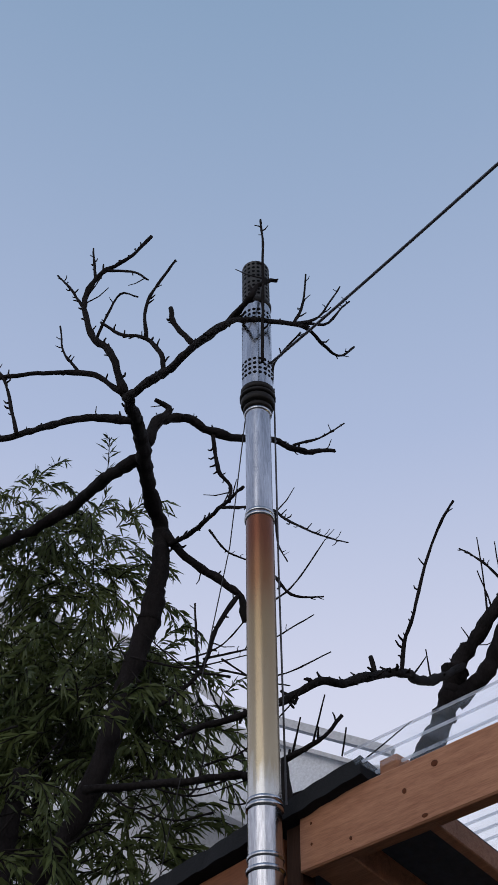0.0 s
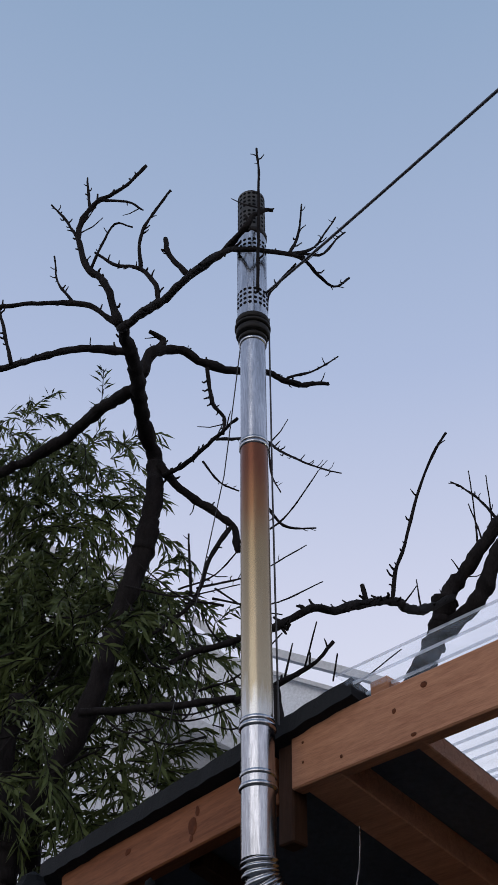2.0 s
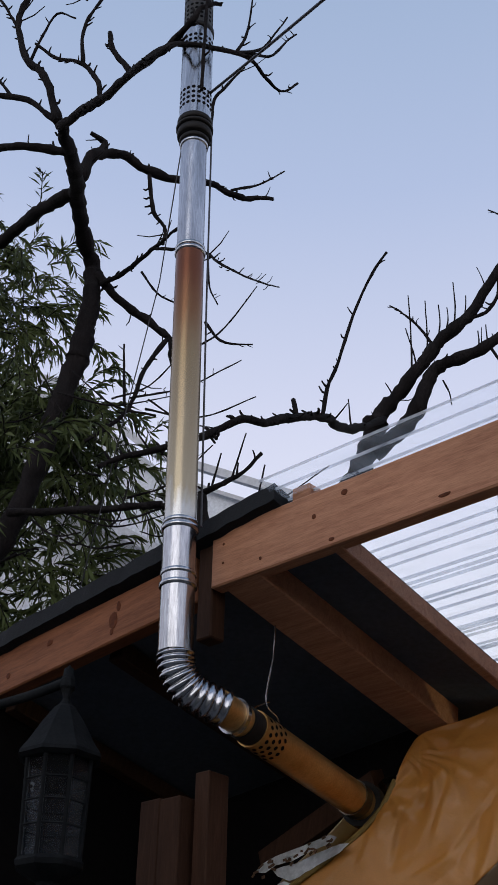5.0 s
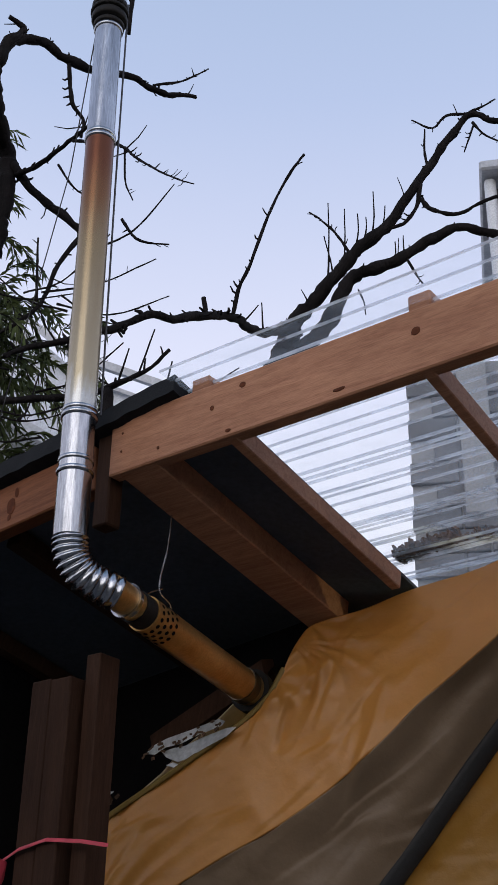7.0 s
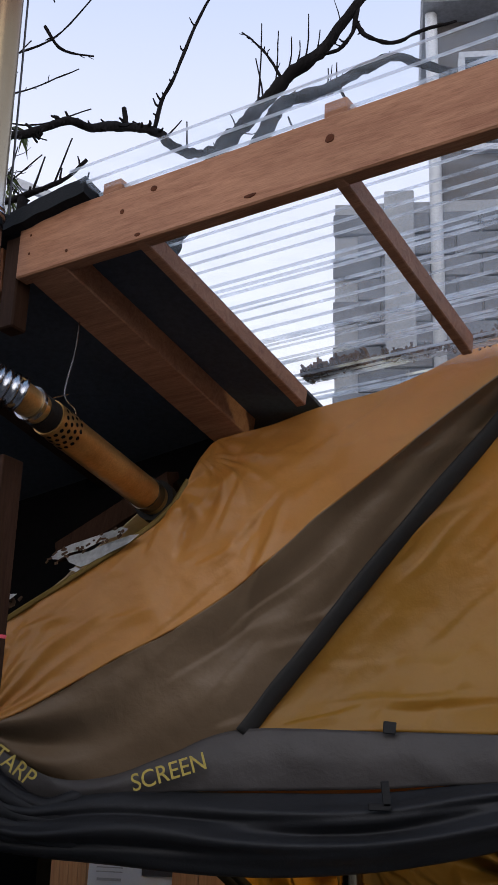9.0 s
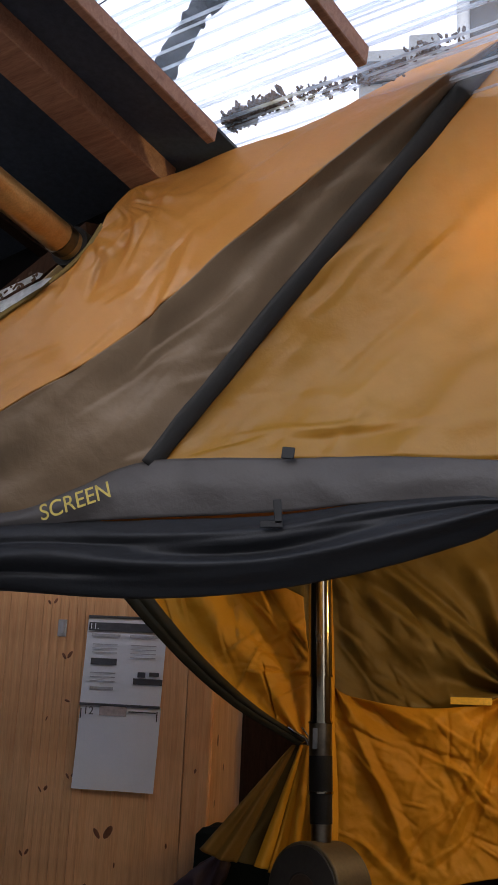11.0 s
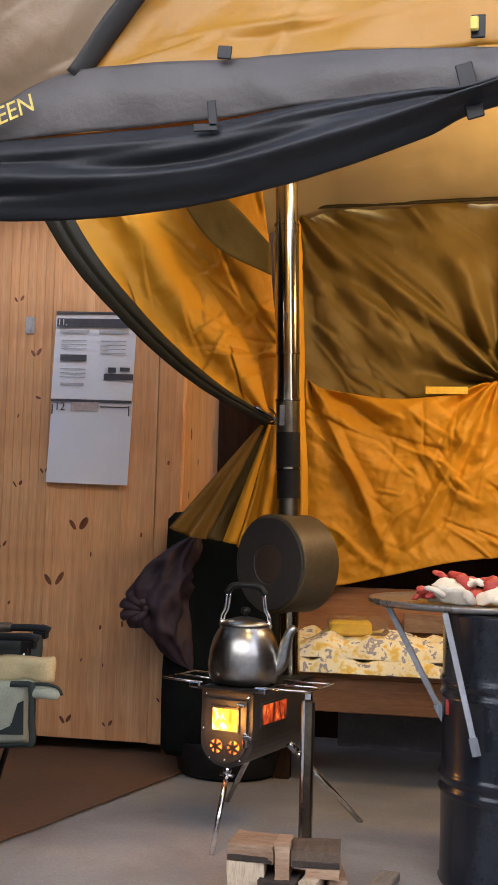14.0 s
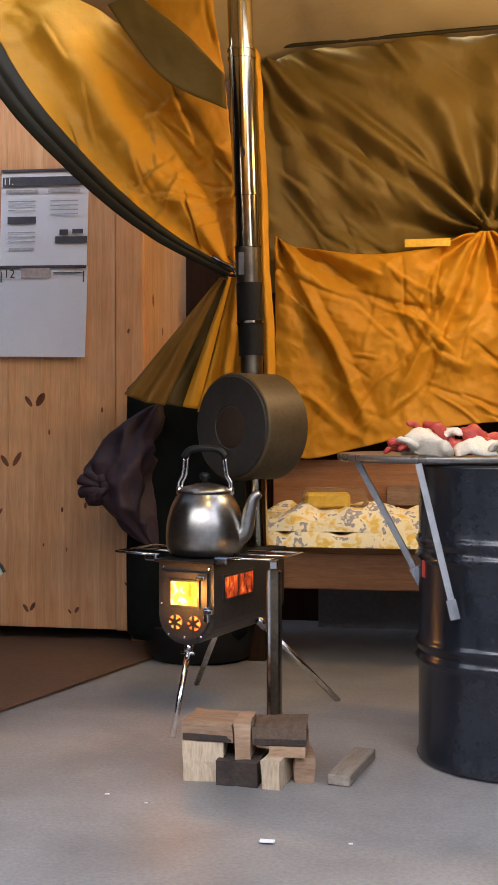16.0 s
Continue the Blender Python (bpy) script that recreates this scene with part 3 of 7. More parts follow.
while v < 1.12:
    w, lift_z = rib_rng.choice((0.0022, 0.003, 0.004, 0.0055)), rib_rng.uniform(0, 0.004)
    rib_ob = part("rib_highlight", boxes(((1.6, v, 3.352 + lift_z), (2.8, w, 0.006)), m=SLOPE @ Matrix.Rotation(rib_rng.uniform(-0.002, 0.002), 4, "Z")), RIB, clear)
    rib_ob.visible_shadow = False
    v += rib_rng.choice((0.009, 0.012, 0.022, 0.036, 0.05, 0.06)) if v > 0.1 else 0.045

# leaf litter caught on the clear sheet
lit = bmesh.new()
rng = random.Random(4)
for k in range(420):
    u = 0.28 + rng.random() ** 1.5 * 0.75
    v = 0.90 + rng.gauss(0, 0.014) + 0.012 * math.sin(u * 11)
    s = rng.uniform(0.006, 0.02) * (1.4 if u < 0.5 else 0.8)
    box(lit, (0, 0, 0), (s, s * 0.7, s * 0.3), SLOPE @ Matrix.Translation((u, v, 3.366 + rng.random() * 0.015)) @ Euler((rng.random() * 3, rng.random() * 3, rng.random() * 3)).to_matrix().to_4x4())
tagged(part("leaf_litter", lit, SMALL_LEAVES), "dry brown leaves caught on the clear roof", "leaves", "", "stuff")

# timber posts at the flue, tied with a red ribbon
posts = thing("timber_posts", (0, 0, 0), "three stained timber posts, darkened for their shade, tied with red ribbon", "post", kind="structure")
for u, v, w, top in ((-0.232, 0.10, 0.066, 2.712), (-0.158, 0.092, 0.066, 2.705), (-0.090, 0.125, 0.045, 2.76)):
    part("post", boxes(((u, v, top / 2), (w, 0.07, top)), m=ROOF, bevel=0.003), SHADED_WOOD, posts)
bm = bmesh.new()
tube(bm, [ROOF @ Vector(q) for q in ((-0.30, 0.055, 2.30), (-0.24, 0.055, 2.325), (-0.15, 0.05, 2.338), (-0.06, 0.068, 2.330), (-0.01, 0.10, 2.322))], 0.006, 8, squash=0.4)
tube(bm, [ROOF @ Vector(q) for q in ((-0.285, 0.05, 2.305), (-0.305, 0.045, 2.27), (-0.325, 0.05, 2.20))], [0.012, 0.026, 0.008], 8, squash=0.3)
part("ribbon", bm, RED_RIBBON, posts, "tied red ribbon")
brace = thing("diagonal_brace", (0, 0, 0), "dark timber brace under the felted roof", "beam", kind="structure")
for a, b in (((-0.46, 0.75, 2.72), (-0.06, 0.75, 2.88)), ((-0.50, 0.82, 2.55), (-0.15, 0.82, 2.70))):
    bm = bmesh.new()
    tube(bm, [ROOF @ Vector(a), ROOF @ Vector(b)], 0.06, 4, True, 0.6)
    part("brace", bm, SHADED_WOOD, brace)
# white pieces behind the tent edge, standing in for a bright gap to the clear roof
for pieces in ((((-0.372, 2.655), (-0.345, 2.677), (-0.305, 2.690), (-0.215, 2.705), (-0.13, 2.722), (-0.105, 2.712), (-0.115, 2.700), (-0.20, 2.683), (-0.245, 2.668), (-0.30, 2.664), (-0.335, 2.648)),
                ((-0.31, 2.652), (-0.275, 2.658), (-0.23, 2.660), (-0.175, 2.676), (-0.095, 2.692), (-0.062, 2.690), (-0.09, 2.668), (-0.15, 2.648), (-0.212, 2.622), (-0.245, 2.616), (-0.29, 2.634)),
                ((-0.285, 2.612), (-0.262, 2.618), (-0.235, 2.607), (-0.25, 2.600))),
               (((-0.548, 2.545), (-0.525, 2.562), (-0.50, 2.573), (-0.485, 2.560), (-0.457, 2.559), (-0.48, 2.545), (-0.513, 2.535)), ((-0.535, 2.532), (-0.505, 2.528), (-0.52, 2.518)))):
    film = thing("bright_gap", (0, 0, 0), "white pieces standing in for bright roof sheet seen through a gap, with dark debris", "plastic film")
    for rim in pieces:
        bm = bmesh.new()
        f = bm.faces.new([bm.verts.new(ROOF @ Vector((u, 0.60 + 0.25 * (z - 2.65), z))) for u, z in rim])
        bmesh.ops.solidify(bm, geom=[f], thickness=0.003)
        part("film", bm, SNOWY, film)
    bm, rng = bmesh.new(), random.Random(3)
    for k in range(26):
        a, b = rng.choice(pieces[0]), rng.choice(pieces[0])
        q = Vector(a).lerp(Vector(b), rng.random())
        box(bm, (0, 0, 0), (rng.uniform(0.004, 0.022), 0.003, rng.uniform(0.003, 0.008)), ROOF @ Matrix.Translation((q.x, 0.592, q.y - 0.012)) @ Matrix.Rotation(rng.uniform(-0.8, 0.3), 4, "Y"))
    tagged(part("debris", bm, SMALL_LEAVES, film), "dark bits of leaf over the white pieces", "", "", "stuff")


# ---- chimney and flue ----
CH = Vector((0.0, 2.617, 0.0))
chimney = thing("chimney_pipe", CH, "tall steel stove chimney with heat-tinted middle and perforated cap", "chimney")
R = 0.0395
CAP_STEEL = surface("smoke_stained_steel", (0.015, 0.013, 0.012), (0.09, 0.085, 0.08), 0.5, 0.5, 9, 60, 0.2)
def ring_band(z, r, h=0.012, m=None):
    return lathe(bmesh.new(), [(r - 0.004, z - h), (r, z - h * 0.6), (r, z + h * 0.6), (r - 0.004, z + h)], 28, m)
LEANX = -0.018
def cz(z):
    return (0.02 + LEANX * (z - 2.98), 0.0, z)
def pipe_piece(name, z0, z1, r, material, label=""):
    bm = bmesh.new()
    tube(bm, [Vector(cz(z0)) - Vector((0, 0, z0)) + Vector((0, 0, 0)), Vector(cz(z1)) - Vector((0, 0, z0))], r, 28)
    ob = part(name, bm, material, chimney, label, True)
    ob.location = (0, 0, z0)
    e = ob.modifiers.new("edges", "EDGE_SPLIT")
    e.split_angle = radians(40)
    return ob
pipe_piece("lower_pipe", 2.97, 3.30, R + 0.001, STEEL)
pipe_piece("middle_pipe", 3.29, 4.165, R, STRAW_STEEL, "pipe tinted straw and rust-brown by heat")
pipe_piece("upper_pipe", 4.15, 4.64, R - 0.001, STEEL)
pipe_piece("cap_pipe", 4.66, 5.075, R + 0.009, STEEL)
pipe_piece("cap_top", 5.07, 5.288, R + 0.007, CAP_STEEL, "smoke-stained perforated cap")
for z, r in ((3.135, R + 0.006), (3.165, R + 0.004), (3.285, R + 0.006), (3.30, R + 0.004), (4.155, R + 0.004), (4.17, R + 0.003), (4.575, R + 0.003)):
    b = ring_band(0, r, 0.007)
    ob = part("joint_ring", b, STEEL, chimney, "", True)
    ob.location = cz(z)
for z, r, h in ((4.592, R + 0.006, 0.008), (4.622, R + 0.013, 0.014), (4.644, R + 0.017, 0.006), (4.668, R + 0.014, 0.011), (5.082, R + 0.012, 0.014)):
    ob = part("clamp", ring_band(0, r, h), SOOT, chimney, "sooty black clamp", True)
    ob.location = cz(z)
for z0, rowsn, rr in ((4.722, 4, R + 0.009), (4.985, 3, R + 0.009), (5.115, 4, R + 0.007), (5.21, 4, R + 0.007)):
    bm = bmesh.new()
    for j in range(rowsn):
        for k in range(18):
            a = 2 * math.pi * k / 18
            c = Vector(cz(z0 + 0.021 * j))
            m = Matrix.Translation(c) @ Matrix.Rotation(a, 4, "Z") @ Matrix.Translation((rr + 0.0006, 0, 0)) @ Matrix.Rotation(radians(90), 4, "Y")
            bmesh.ops.create_circle(bm, cap_ends=True, radius=0.0060, segments=10, matrix=m)
    tagged(part("perforation", bm, HOLE, chimney), "rows of round vent holes", "", "", "stuff")
# corrugated elbow and near-level run to the tent
elbow = bmesh.new()
ctr, axis_end = Vector((0.02, 0.0, 2.975)), Vector((0.150, 0.215, 2.845))
out = (Vector((0.36, 3.36, 2.84)) - Vector((0.13, 2.78, 2.83))).normalized()
arc = spline([ctr, Vector((0.027, 0.008, 2.925)), Vector((0.056, 0.036, 2.885)), Vector((0.115, 0.088, 2.862))], 72)
tube(elbow, arc, [R + 0.0045 * (1 if (k // 3) % 2 else -0.6) for k in range(73)], 26)
part("elbow", elbow, STEEL, chimney, "bright corrugated elbow", True)
P0, P1 = Vector((0.112, 0.085, 2.862)), Vector((0.323, 0.743, 2.793))
D = (P1 - P0).normalized()
def run_piece(name, s0, s1, r, material, label=""):
    bm = bmesh.new()
    tube(bm, [P0 + D * s0, P0 + D * s1], r, 28)
    ob = part(name, bm, material, chimney, label, True)
    e = ob.modifiers.new("edges", "EDGE_SPLIT")
    e.split_angle = radians(40)
    return ob
run_piece("stub_pipe", -0.02, 0.10, R - 0.002, BRONZE_STEEL)
run_piece("stub_ring", 0.040, 0.052, R + 0.004, STEEL)
run_piece("dark_sleeve", 0.075, 0.125, R + 0.002, SOOT, "sooty sleeve")
run_piece("perforated_sleeve", 0.118, 0.215, R + 0.006, BRONZE_STEEL, "perforated steel sleeve")
run_piece("flue_run", 0.20, 0.68, R + 0.005, BRONZE_STEEL, "flue pipe tinted bronze by heat")
run_piece("end_ring", 0.595, 0.625, R + 0.008, BLUED)
run_piece("tent_collar", 0.645, 0.675, R + 0.020, SOOT, "black collar at the tent wall")
bm = bmesh.new()
q = D.to_track_quat("Z", "Y").to_matrix().to_4x4()
for j in range(4):
    for k in range(16):
        a = 2 * math.pi * (k + 0.5 * (j % 2)) / 16
        m = Matrix.Translation(P0 + D * (0.135 + 0.02 * j)) @ q @ Matrix.Rotation(a, 4, "Z") @ Matrix.Translation((R + 0.0068, 0, 0)) @ Matrix.Rotation(radians(90), 4, "Y")
        bmesh.ops.create_circle(bm, cap_ends=True, radius=0.0058, segments=10, matrix=m)
tagged(part("perforation", bm, HOLE, chimney), "rows of round vent holes", "", "", "stuff")
bm = bmesh.new()
tube(bm, spline([(0.19, 0.25, 3.17), (0.185, 0.25, 3.05), (0.17, 0.24, 2.93), (0.195, 0.26, 2.89), (0.19, 0.28, 2.85)], 24), 0.0022, 5)
tube(bm, spline([(0.175, 0.25, 2.93), (0.15, 0.21, 2.905), (0.16, 0.18, 2.89)], 10), 0.002, 5)
part("hanging_wire", bm, STEEL, chimney, "thin grey wire holding the flue")

guy = bmesh.new()
tube(guy, [(0.036, 2.64, 4.70), (0.046, 2.64, 4.0), (0.060, 2.64, 3.30)], 0.003, 6)
tagged(part("guy_wire", guy, WIRE), "dark guy wire running down beside the chimney", "wire")
guy = bmesh.new()
tube(guy, [(-0.06, 2.66, 4.69), (-0.24, 3.0, 4.86 - 0.45), (-0.9, 3.9, 3.3)], 0.002, 5)
tagged(part("guy_wire", guy, WIRE), "thin guy wire running away from the chimney", "wire")
cab = bmesh.new()
tube(cab, spline([(0.033, 2.62, 4.80), (0.321, 2.4, 4.726), (0.859, 2.0, 4.619), (2.4, 0.86, 4.33)], 24), 0.0045, 6)
tagged(part("stay_cable", cab, WIRE), "black stay cable stretched from the chimney clamp", "cable")


# ---- lamp post with two lanterns ----
def lantern(name, at, label):
    ob = thing(name, at, label, "street lamp", group="lanterns beside the roof")
    bm = bmesh.new()
    lathe(bm, [(0.004, 0.265), (0.010, 0.25), (0.020, 0.225), (0.021, 0.205), (0.012, 0.185), (0.010, 0.17), (0.018, 0.155), (0.030, 0.145), (0.058, 0.105), (0.090, 0.05), (0.112, 0.018), (0.114, 0.008), (0.100, 0.0)], 8)
    part("roof_cap", bm, LAMP_IRON, ob)
    for k in range(8):
        bm = bmesh.new()
        a = math.pi / 4 * k
        tube(bm, [(0.088 * math.cos(a), 0.088 * math.sin(a), 0.0), (0.080 * math.cos(a), 0.080 * math.sin(a), -0.25)], 0.006, 6)
        part("cage_bar", bm, LAMP_IRON, ob)
    for r, z in ((0.087, -0.055), (0.085, -0.11), (0.083, -0.17)):
        bm = bmesh.new()
        for k in range(8):
            a, b = math.pi / 4 * k, math.pi / 4 * (k + 1)
            tube(bm, [(r * math.cos(a), r * math.sin(a), z), (r * math.cos(b), r * math.sin(b), z)], 0.0035, 5)
        part("glazing_bar", bm, LAMP_IRON, ob)
    bm = bmesh.new()
    lathe(bm, [(0.084, -0.002), (0.076, -0.245)], 8)
    part("glass", bm, GLASS, ob, "dull lamp glass")
    bm = bmesh.new()
    lathe(bm, [(0.084, -0.245), (0.092, -0.255), (0.088, -0.268), (0.06, -0.285), (0.03, -0.30), (0.012, -0.34)], 8)
    part("base", bm, LAMP_IRON, ob)
    return ob


lantern("lantern", (-0.25, 2.645, 2.745), "dark metal garden lantern with glazed sides").scale = (0.86, 0.86, 0.86)
post = thing("lamp_post", (-0.665, 2.84, 0), "dark cast metal lamp post with curled arms", "lamp post")
part("column", lathe(bmesh.new(), [(0.07, 0), (0.07, 0.3), (0.035, 0.36), (0.032, 2.74), (0.045, 2.755), (0.045, 2.775), (0.034, 2.79), (0.034, 2.81), (0.048, 2.825), (0.044, 2.84), (0.044, 3.02), (0.056, 3.03), (0.056, 3.045), (0.036, 3.07), (0.030, 3.085), (0.008, 3.10)], 8), LAMP_IRON, post)
bm = bmesh.new()
tube(bm, spline([(0.0, 0, 2.92), (0.12, -0.05, 2.935), (0.30, -0.14, 2.93), (0.415, -0.195, 2.935)], 20), 0.012, 8)
tube(bm, [(0.415, -0.195, 2.915), (0.415, -0.195, 2.965)], [0.018, 0.012], 8)
part("arm", bm, LAMP_IRON, post, "", True)


# ---- tent ----
tent = thing("canopy_tent", (0, 0, 0), "orange and taupe tent front with its dark screen rolled up", "tent")


def front(u, v, p):
    """Relief of the sloping tent front: broad sag, pulls from the top corner and the flue."""
    d = p - Vector((0.44, 3.35, 2.93))
    a = math.atan2(d.x + 0.25 * noise.noise(p * 2.5), -d.z)
    r = math.hypot(d.x, d.z)
    fans = 0.006 * ridge(math.sin(a * 8.0 + 0.8)) * math.exp(-r / 0.35) * min(1.0, r / 0.06) * (1.0 if d.z < 0 else 0.3)
    d2 = p - Vector((-0.2, 3.43, 2.16))
    low = 0.008 * ridge(math.sin(math.atan2(d2.z, d2.x) * 22 + 3 * noise.noise(p * 3))) * math.exp(-math.hypot(d2.x, d2.z) / 0.3)
    return (fans + low + folded(p, TENT_FOLDS) + crumple(p, 0.6) + crease(p, 0.10, 3.0) + pulled(p, (0.47, 3.35, 2.99), 9, 0.009, 0.30)
            + pulled(p, (0.38, 3.36, 2.82), 7, 0.007, 0.22, 1.0) + pulled(p, (-0.18, 3.43, 2.18), 10, 0.016, 0.35))


TOP = [(-0.20, 3.43, 2.19), (-0.16, 3.39, 2.41), (-0.11, 3.365, 2.455), (0.08, 3.34, 2.572), (0.26, 3.32, 2.685), (0.355, 3.305, 2.762), (0.405, 3.305, 2.845), (0.44, 3.325, 2.93), (0.485, 3.345, 2.985), (0.62, 3.32, 3.01), (0.75, 3.30, 3.05), (0.97, 3.275, 3.105), (1.25, 3.24, 3.235), (1.60, 3.20, 3.36)]
SEAM = [(-0.19, 3.44, 2.175), (-0.06, 3.33, 2.20), (0.09, 3.30, 2.275), (0.24, 3.27, 2.355), (0.40, 3.25, 2.435), (0.55, 3.23, 2.53), (0.69, 3.21, 2.645), (0.76, 3.20, 2.71), (0.89, 3.185, 2.81), (1.06, 3.165, 2.945), (1.23, 3.15, 3.075), (1.45, 3.17, 3.24), (1.62, 3.20, 3.345)]
POLE = [(-0.18, 3.44, 2.17), (0.05, 3.41, 2.06), (0.31, 3.38, 2.075), (0.575, 3.337, 2.185), (0.75, 3.315, 2.395), (0.91, 3.295, 2.595), (1.065, 3.275, 2.778), (1.24, 3.255, 2.975), (1.34, 3.24, 3.10), (1.48, 3.225, 3.265), (1.63, 3.20, 3.34)]
TENT_FOLDS = fold_lines(71, 46, -0.15, 1.3, 2.2, 3.05, 35, 12, 0.007) + fold_lines(72, 14, 0.3, 0.6, 2.5, 2.9, 62, 14, 0.010)
LOWER_FOLDS = fold_lines(73, 16, 0.7, 1.5, 2.22, 2.8, 42, 10, 0.007) + fold_lines(74, 10, 0.7, 1.4, 2.2, 2.35, 10, 8, 0.008)
cloth("upper_panel", TOP, SEAM, ORANGE, tent, "orange upper cloth panel", 190, 60, front)
cloth("taupe_panel", SEAM, POLE, TAUPE, tent, "taupe wedge of cloth along the pole", 170, 60, lambda u, v, p: crumple(p, 0.5, 3) + folded(p, TENT_FOLDS) + crease(p, 0.08, 5.0) + pulled(p, (-0.18, 3.43, 2.18), 14, 0.022, 0.5) + 0.012 * math.sin(v * 9 + u * 5) * math.sin(math.pi * v) - 0.03 * math.sin(math.pi * v) * u)
# same cloth as the upper panel; its shade is in the darker colour
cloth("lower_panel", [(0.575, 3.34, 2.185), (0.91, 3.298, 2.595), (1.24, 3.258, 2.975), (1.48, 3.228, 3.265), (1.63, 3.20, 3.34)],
      [(0.57, 3.34, 2.18), (0.91, 3.30, 2.185), (1.2, 3.262, 2.178), (1.50, 3.225, 2.165), (2.3, 3.14, 2.17)], SHADED_ORANGE, tent, "large orange cloth panel beside the pole, its shade put into the colour", 120, 80,
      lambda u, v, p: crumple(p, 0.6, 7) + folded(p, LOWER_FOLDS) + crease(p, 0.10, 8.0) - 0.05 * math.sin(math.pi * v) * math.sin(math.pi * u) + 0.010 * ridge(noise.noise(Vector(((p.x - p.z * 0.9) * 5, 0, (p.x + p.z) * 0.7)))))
cloth("side_panel", [(1.63, 3.20, 3.34), (1.9, 3.2, 3.38), (2.3, 3.2, 3.4)], [(2.3, 3.12, 2.22), (2.32, 3.14, 2.24), (2.35, 3.16, 2.26)], ORANGE, tent, "", 20, 30, lambda u, v, p: crumple(p, 1.0, 9))
# black sleeve over the bent pole
bm = bmesh.new()
path = spline([(0.575, 3.322, 2.175), (0.66, 3.308, 2.285), (0.75, 3.298, 2.395), (0.91, 3.278, 2.597), (1.065, 3.258, 2.78), (1.24, 3.238, 2.98), (1.34, 3.223, 3.105), (1.475, 3.205, 3.265)], 60)
tube(bm, path, [0.027 + 0.003 * noise.noise(q * 9) for q in path], 14, True, 0.45)
part("pole_sleeve", bm, canvas("black_sleeve_cloth", (0.017, 0.016, 0.015), (0.030, 0.028, 0.026), 0.02, 0.6, 0.25), tent, "black sleeve over the tent pole", True)
# dark binding along the upper edge
bm = bmesh.new()
path = spline([Vector(q) + Vector((0, -0.006, 0.004)) for q in TOP[1:7]], 40)
tube(bm, path, 0.008, 6)
part("edge_binding", bm, OLIVE, tent)
# printed band and rolled screen
band = cloth("printed_band", [(-0.20, 3.42, 2.20), (-0.06, 3.40, 2.12), (0.08, 3.38, 2.06), (0.22, 3.365, 2.065), (0.39, 3.345, 2.125), (0.565, 3.32, 2.185), (0.91, 3.28, 2.182), (1.20, 3.24, 2.175), (1.47, 3.21, 2.155), (1.56, 3.2, 2.15)],
             [(-0.20, 3.41, 2.10), (-0.06, 3.40, 2.03), (0.08, 3.38, 2.00), (0.22, 3.36, 2.02), (0.39, 3.34, 2.03), (0.565, 3.315, 2.035), (0.91, 3.275, 2.045), (1.20, 3.235, 2.06), (1.47, 3.205, 2.045), (1.56, 3.19, 2.03)],
             CHARCOAL, tent, "charcoal cloth band printed in yellow", 120, 16, lambda u, v, p: crumple(p, 0.8, 5) + 0.012 * math.sin(math.pi * v) + (0.012 * math.sin(18 * p.x + 30 * p.z) * max(0, 1 - abs(p.x - 0.05) * 3)))
text_mesh("SCREEN", 0.062, YELLOW_TEXT, "printed_word", tent, Matrix.Translation((0.392, 3.298, 2.075)) @ Euler((radians(90), radians(-17), radians(-8))).to_matrix().to_4x4(), "yellow printed word", 0.93)
text_mesh("TARP", 0.062, YELLOW_TEXT, "printed_word", tent, Matrix.Translation((-0.02, 3.325, 2.085)) @ Euler((radians(82), radians(33), radians(-8))).to_matrix().to_4x4(), "yellow printed word", 0.93)
cloth("inner_edge", [(-0.20, 3.43, 2.14), (0.10, 3.40, 2.06), (0.6, 3.34, 2.045), (1.0, 3.29, 2.06), (1.42, 3.24, 2.07)], [(-0.20, 3.44, 1.96), (0.10, 3.41, 1.96), (0.6, 3.35, 1.98), (1.0, 3.30, 2.02), (1.42, 3.24, 2.05)], ORANGE, tent, "strip of orange cloth under the band", 50, 6, lambda u, v, p: crumple(p, 0.8, 2))


def roll(u, v, p):
    fold = 0.021 * math.sin(v * 12.5 + 3.0 * noise.noise(Vector((p.x * 1.6, v * 1.5, 0)))) + 0.0045 * math.sin(v * 29 + u * 5 + 4.0 * noise.noise(Vector((p.x * 1.3, v * 3, 5))))
    return 0.075 * math.sin(math.pi * min(1, v * 0.93 + 0.05)) ** 0.7 + fold * math.sin(math.pi * v) + crumple(p, 0.4, 8)


cloth("rolled_screen", [(-0.20, 3.42, 2.10), (0.0, 3.40, 2.01), (0.22, 3.38, 2.03), (0.57, 3.335, 2.03), (0.90, 3.295, 2.035), (1.15, 3.26, 2.06), (1.38, 3.23, 2.07), (1.50, 3.21, 2.065), (1.75, 3.18, 2.13), (2.2, 3.12, 2.16)],
      [(-0.20, 3.42, 1.90), (0.0, 3.41, 1.87), (0.22, 3.38, 1.855), (0.56, 3.335, 1.835), (0.86, 3.295, 1.85), (1.13, 3.26, 1.895), (1.38, 3.23, 1.965), (1.50, 3.215, 2.015), (1.75, 3.18, 2.06), (2.2, 3.12, 2.10)],
      NAVY, tent, "dark mosquito screen rolled up and sagging", 140, 44, roll)
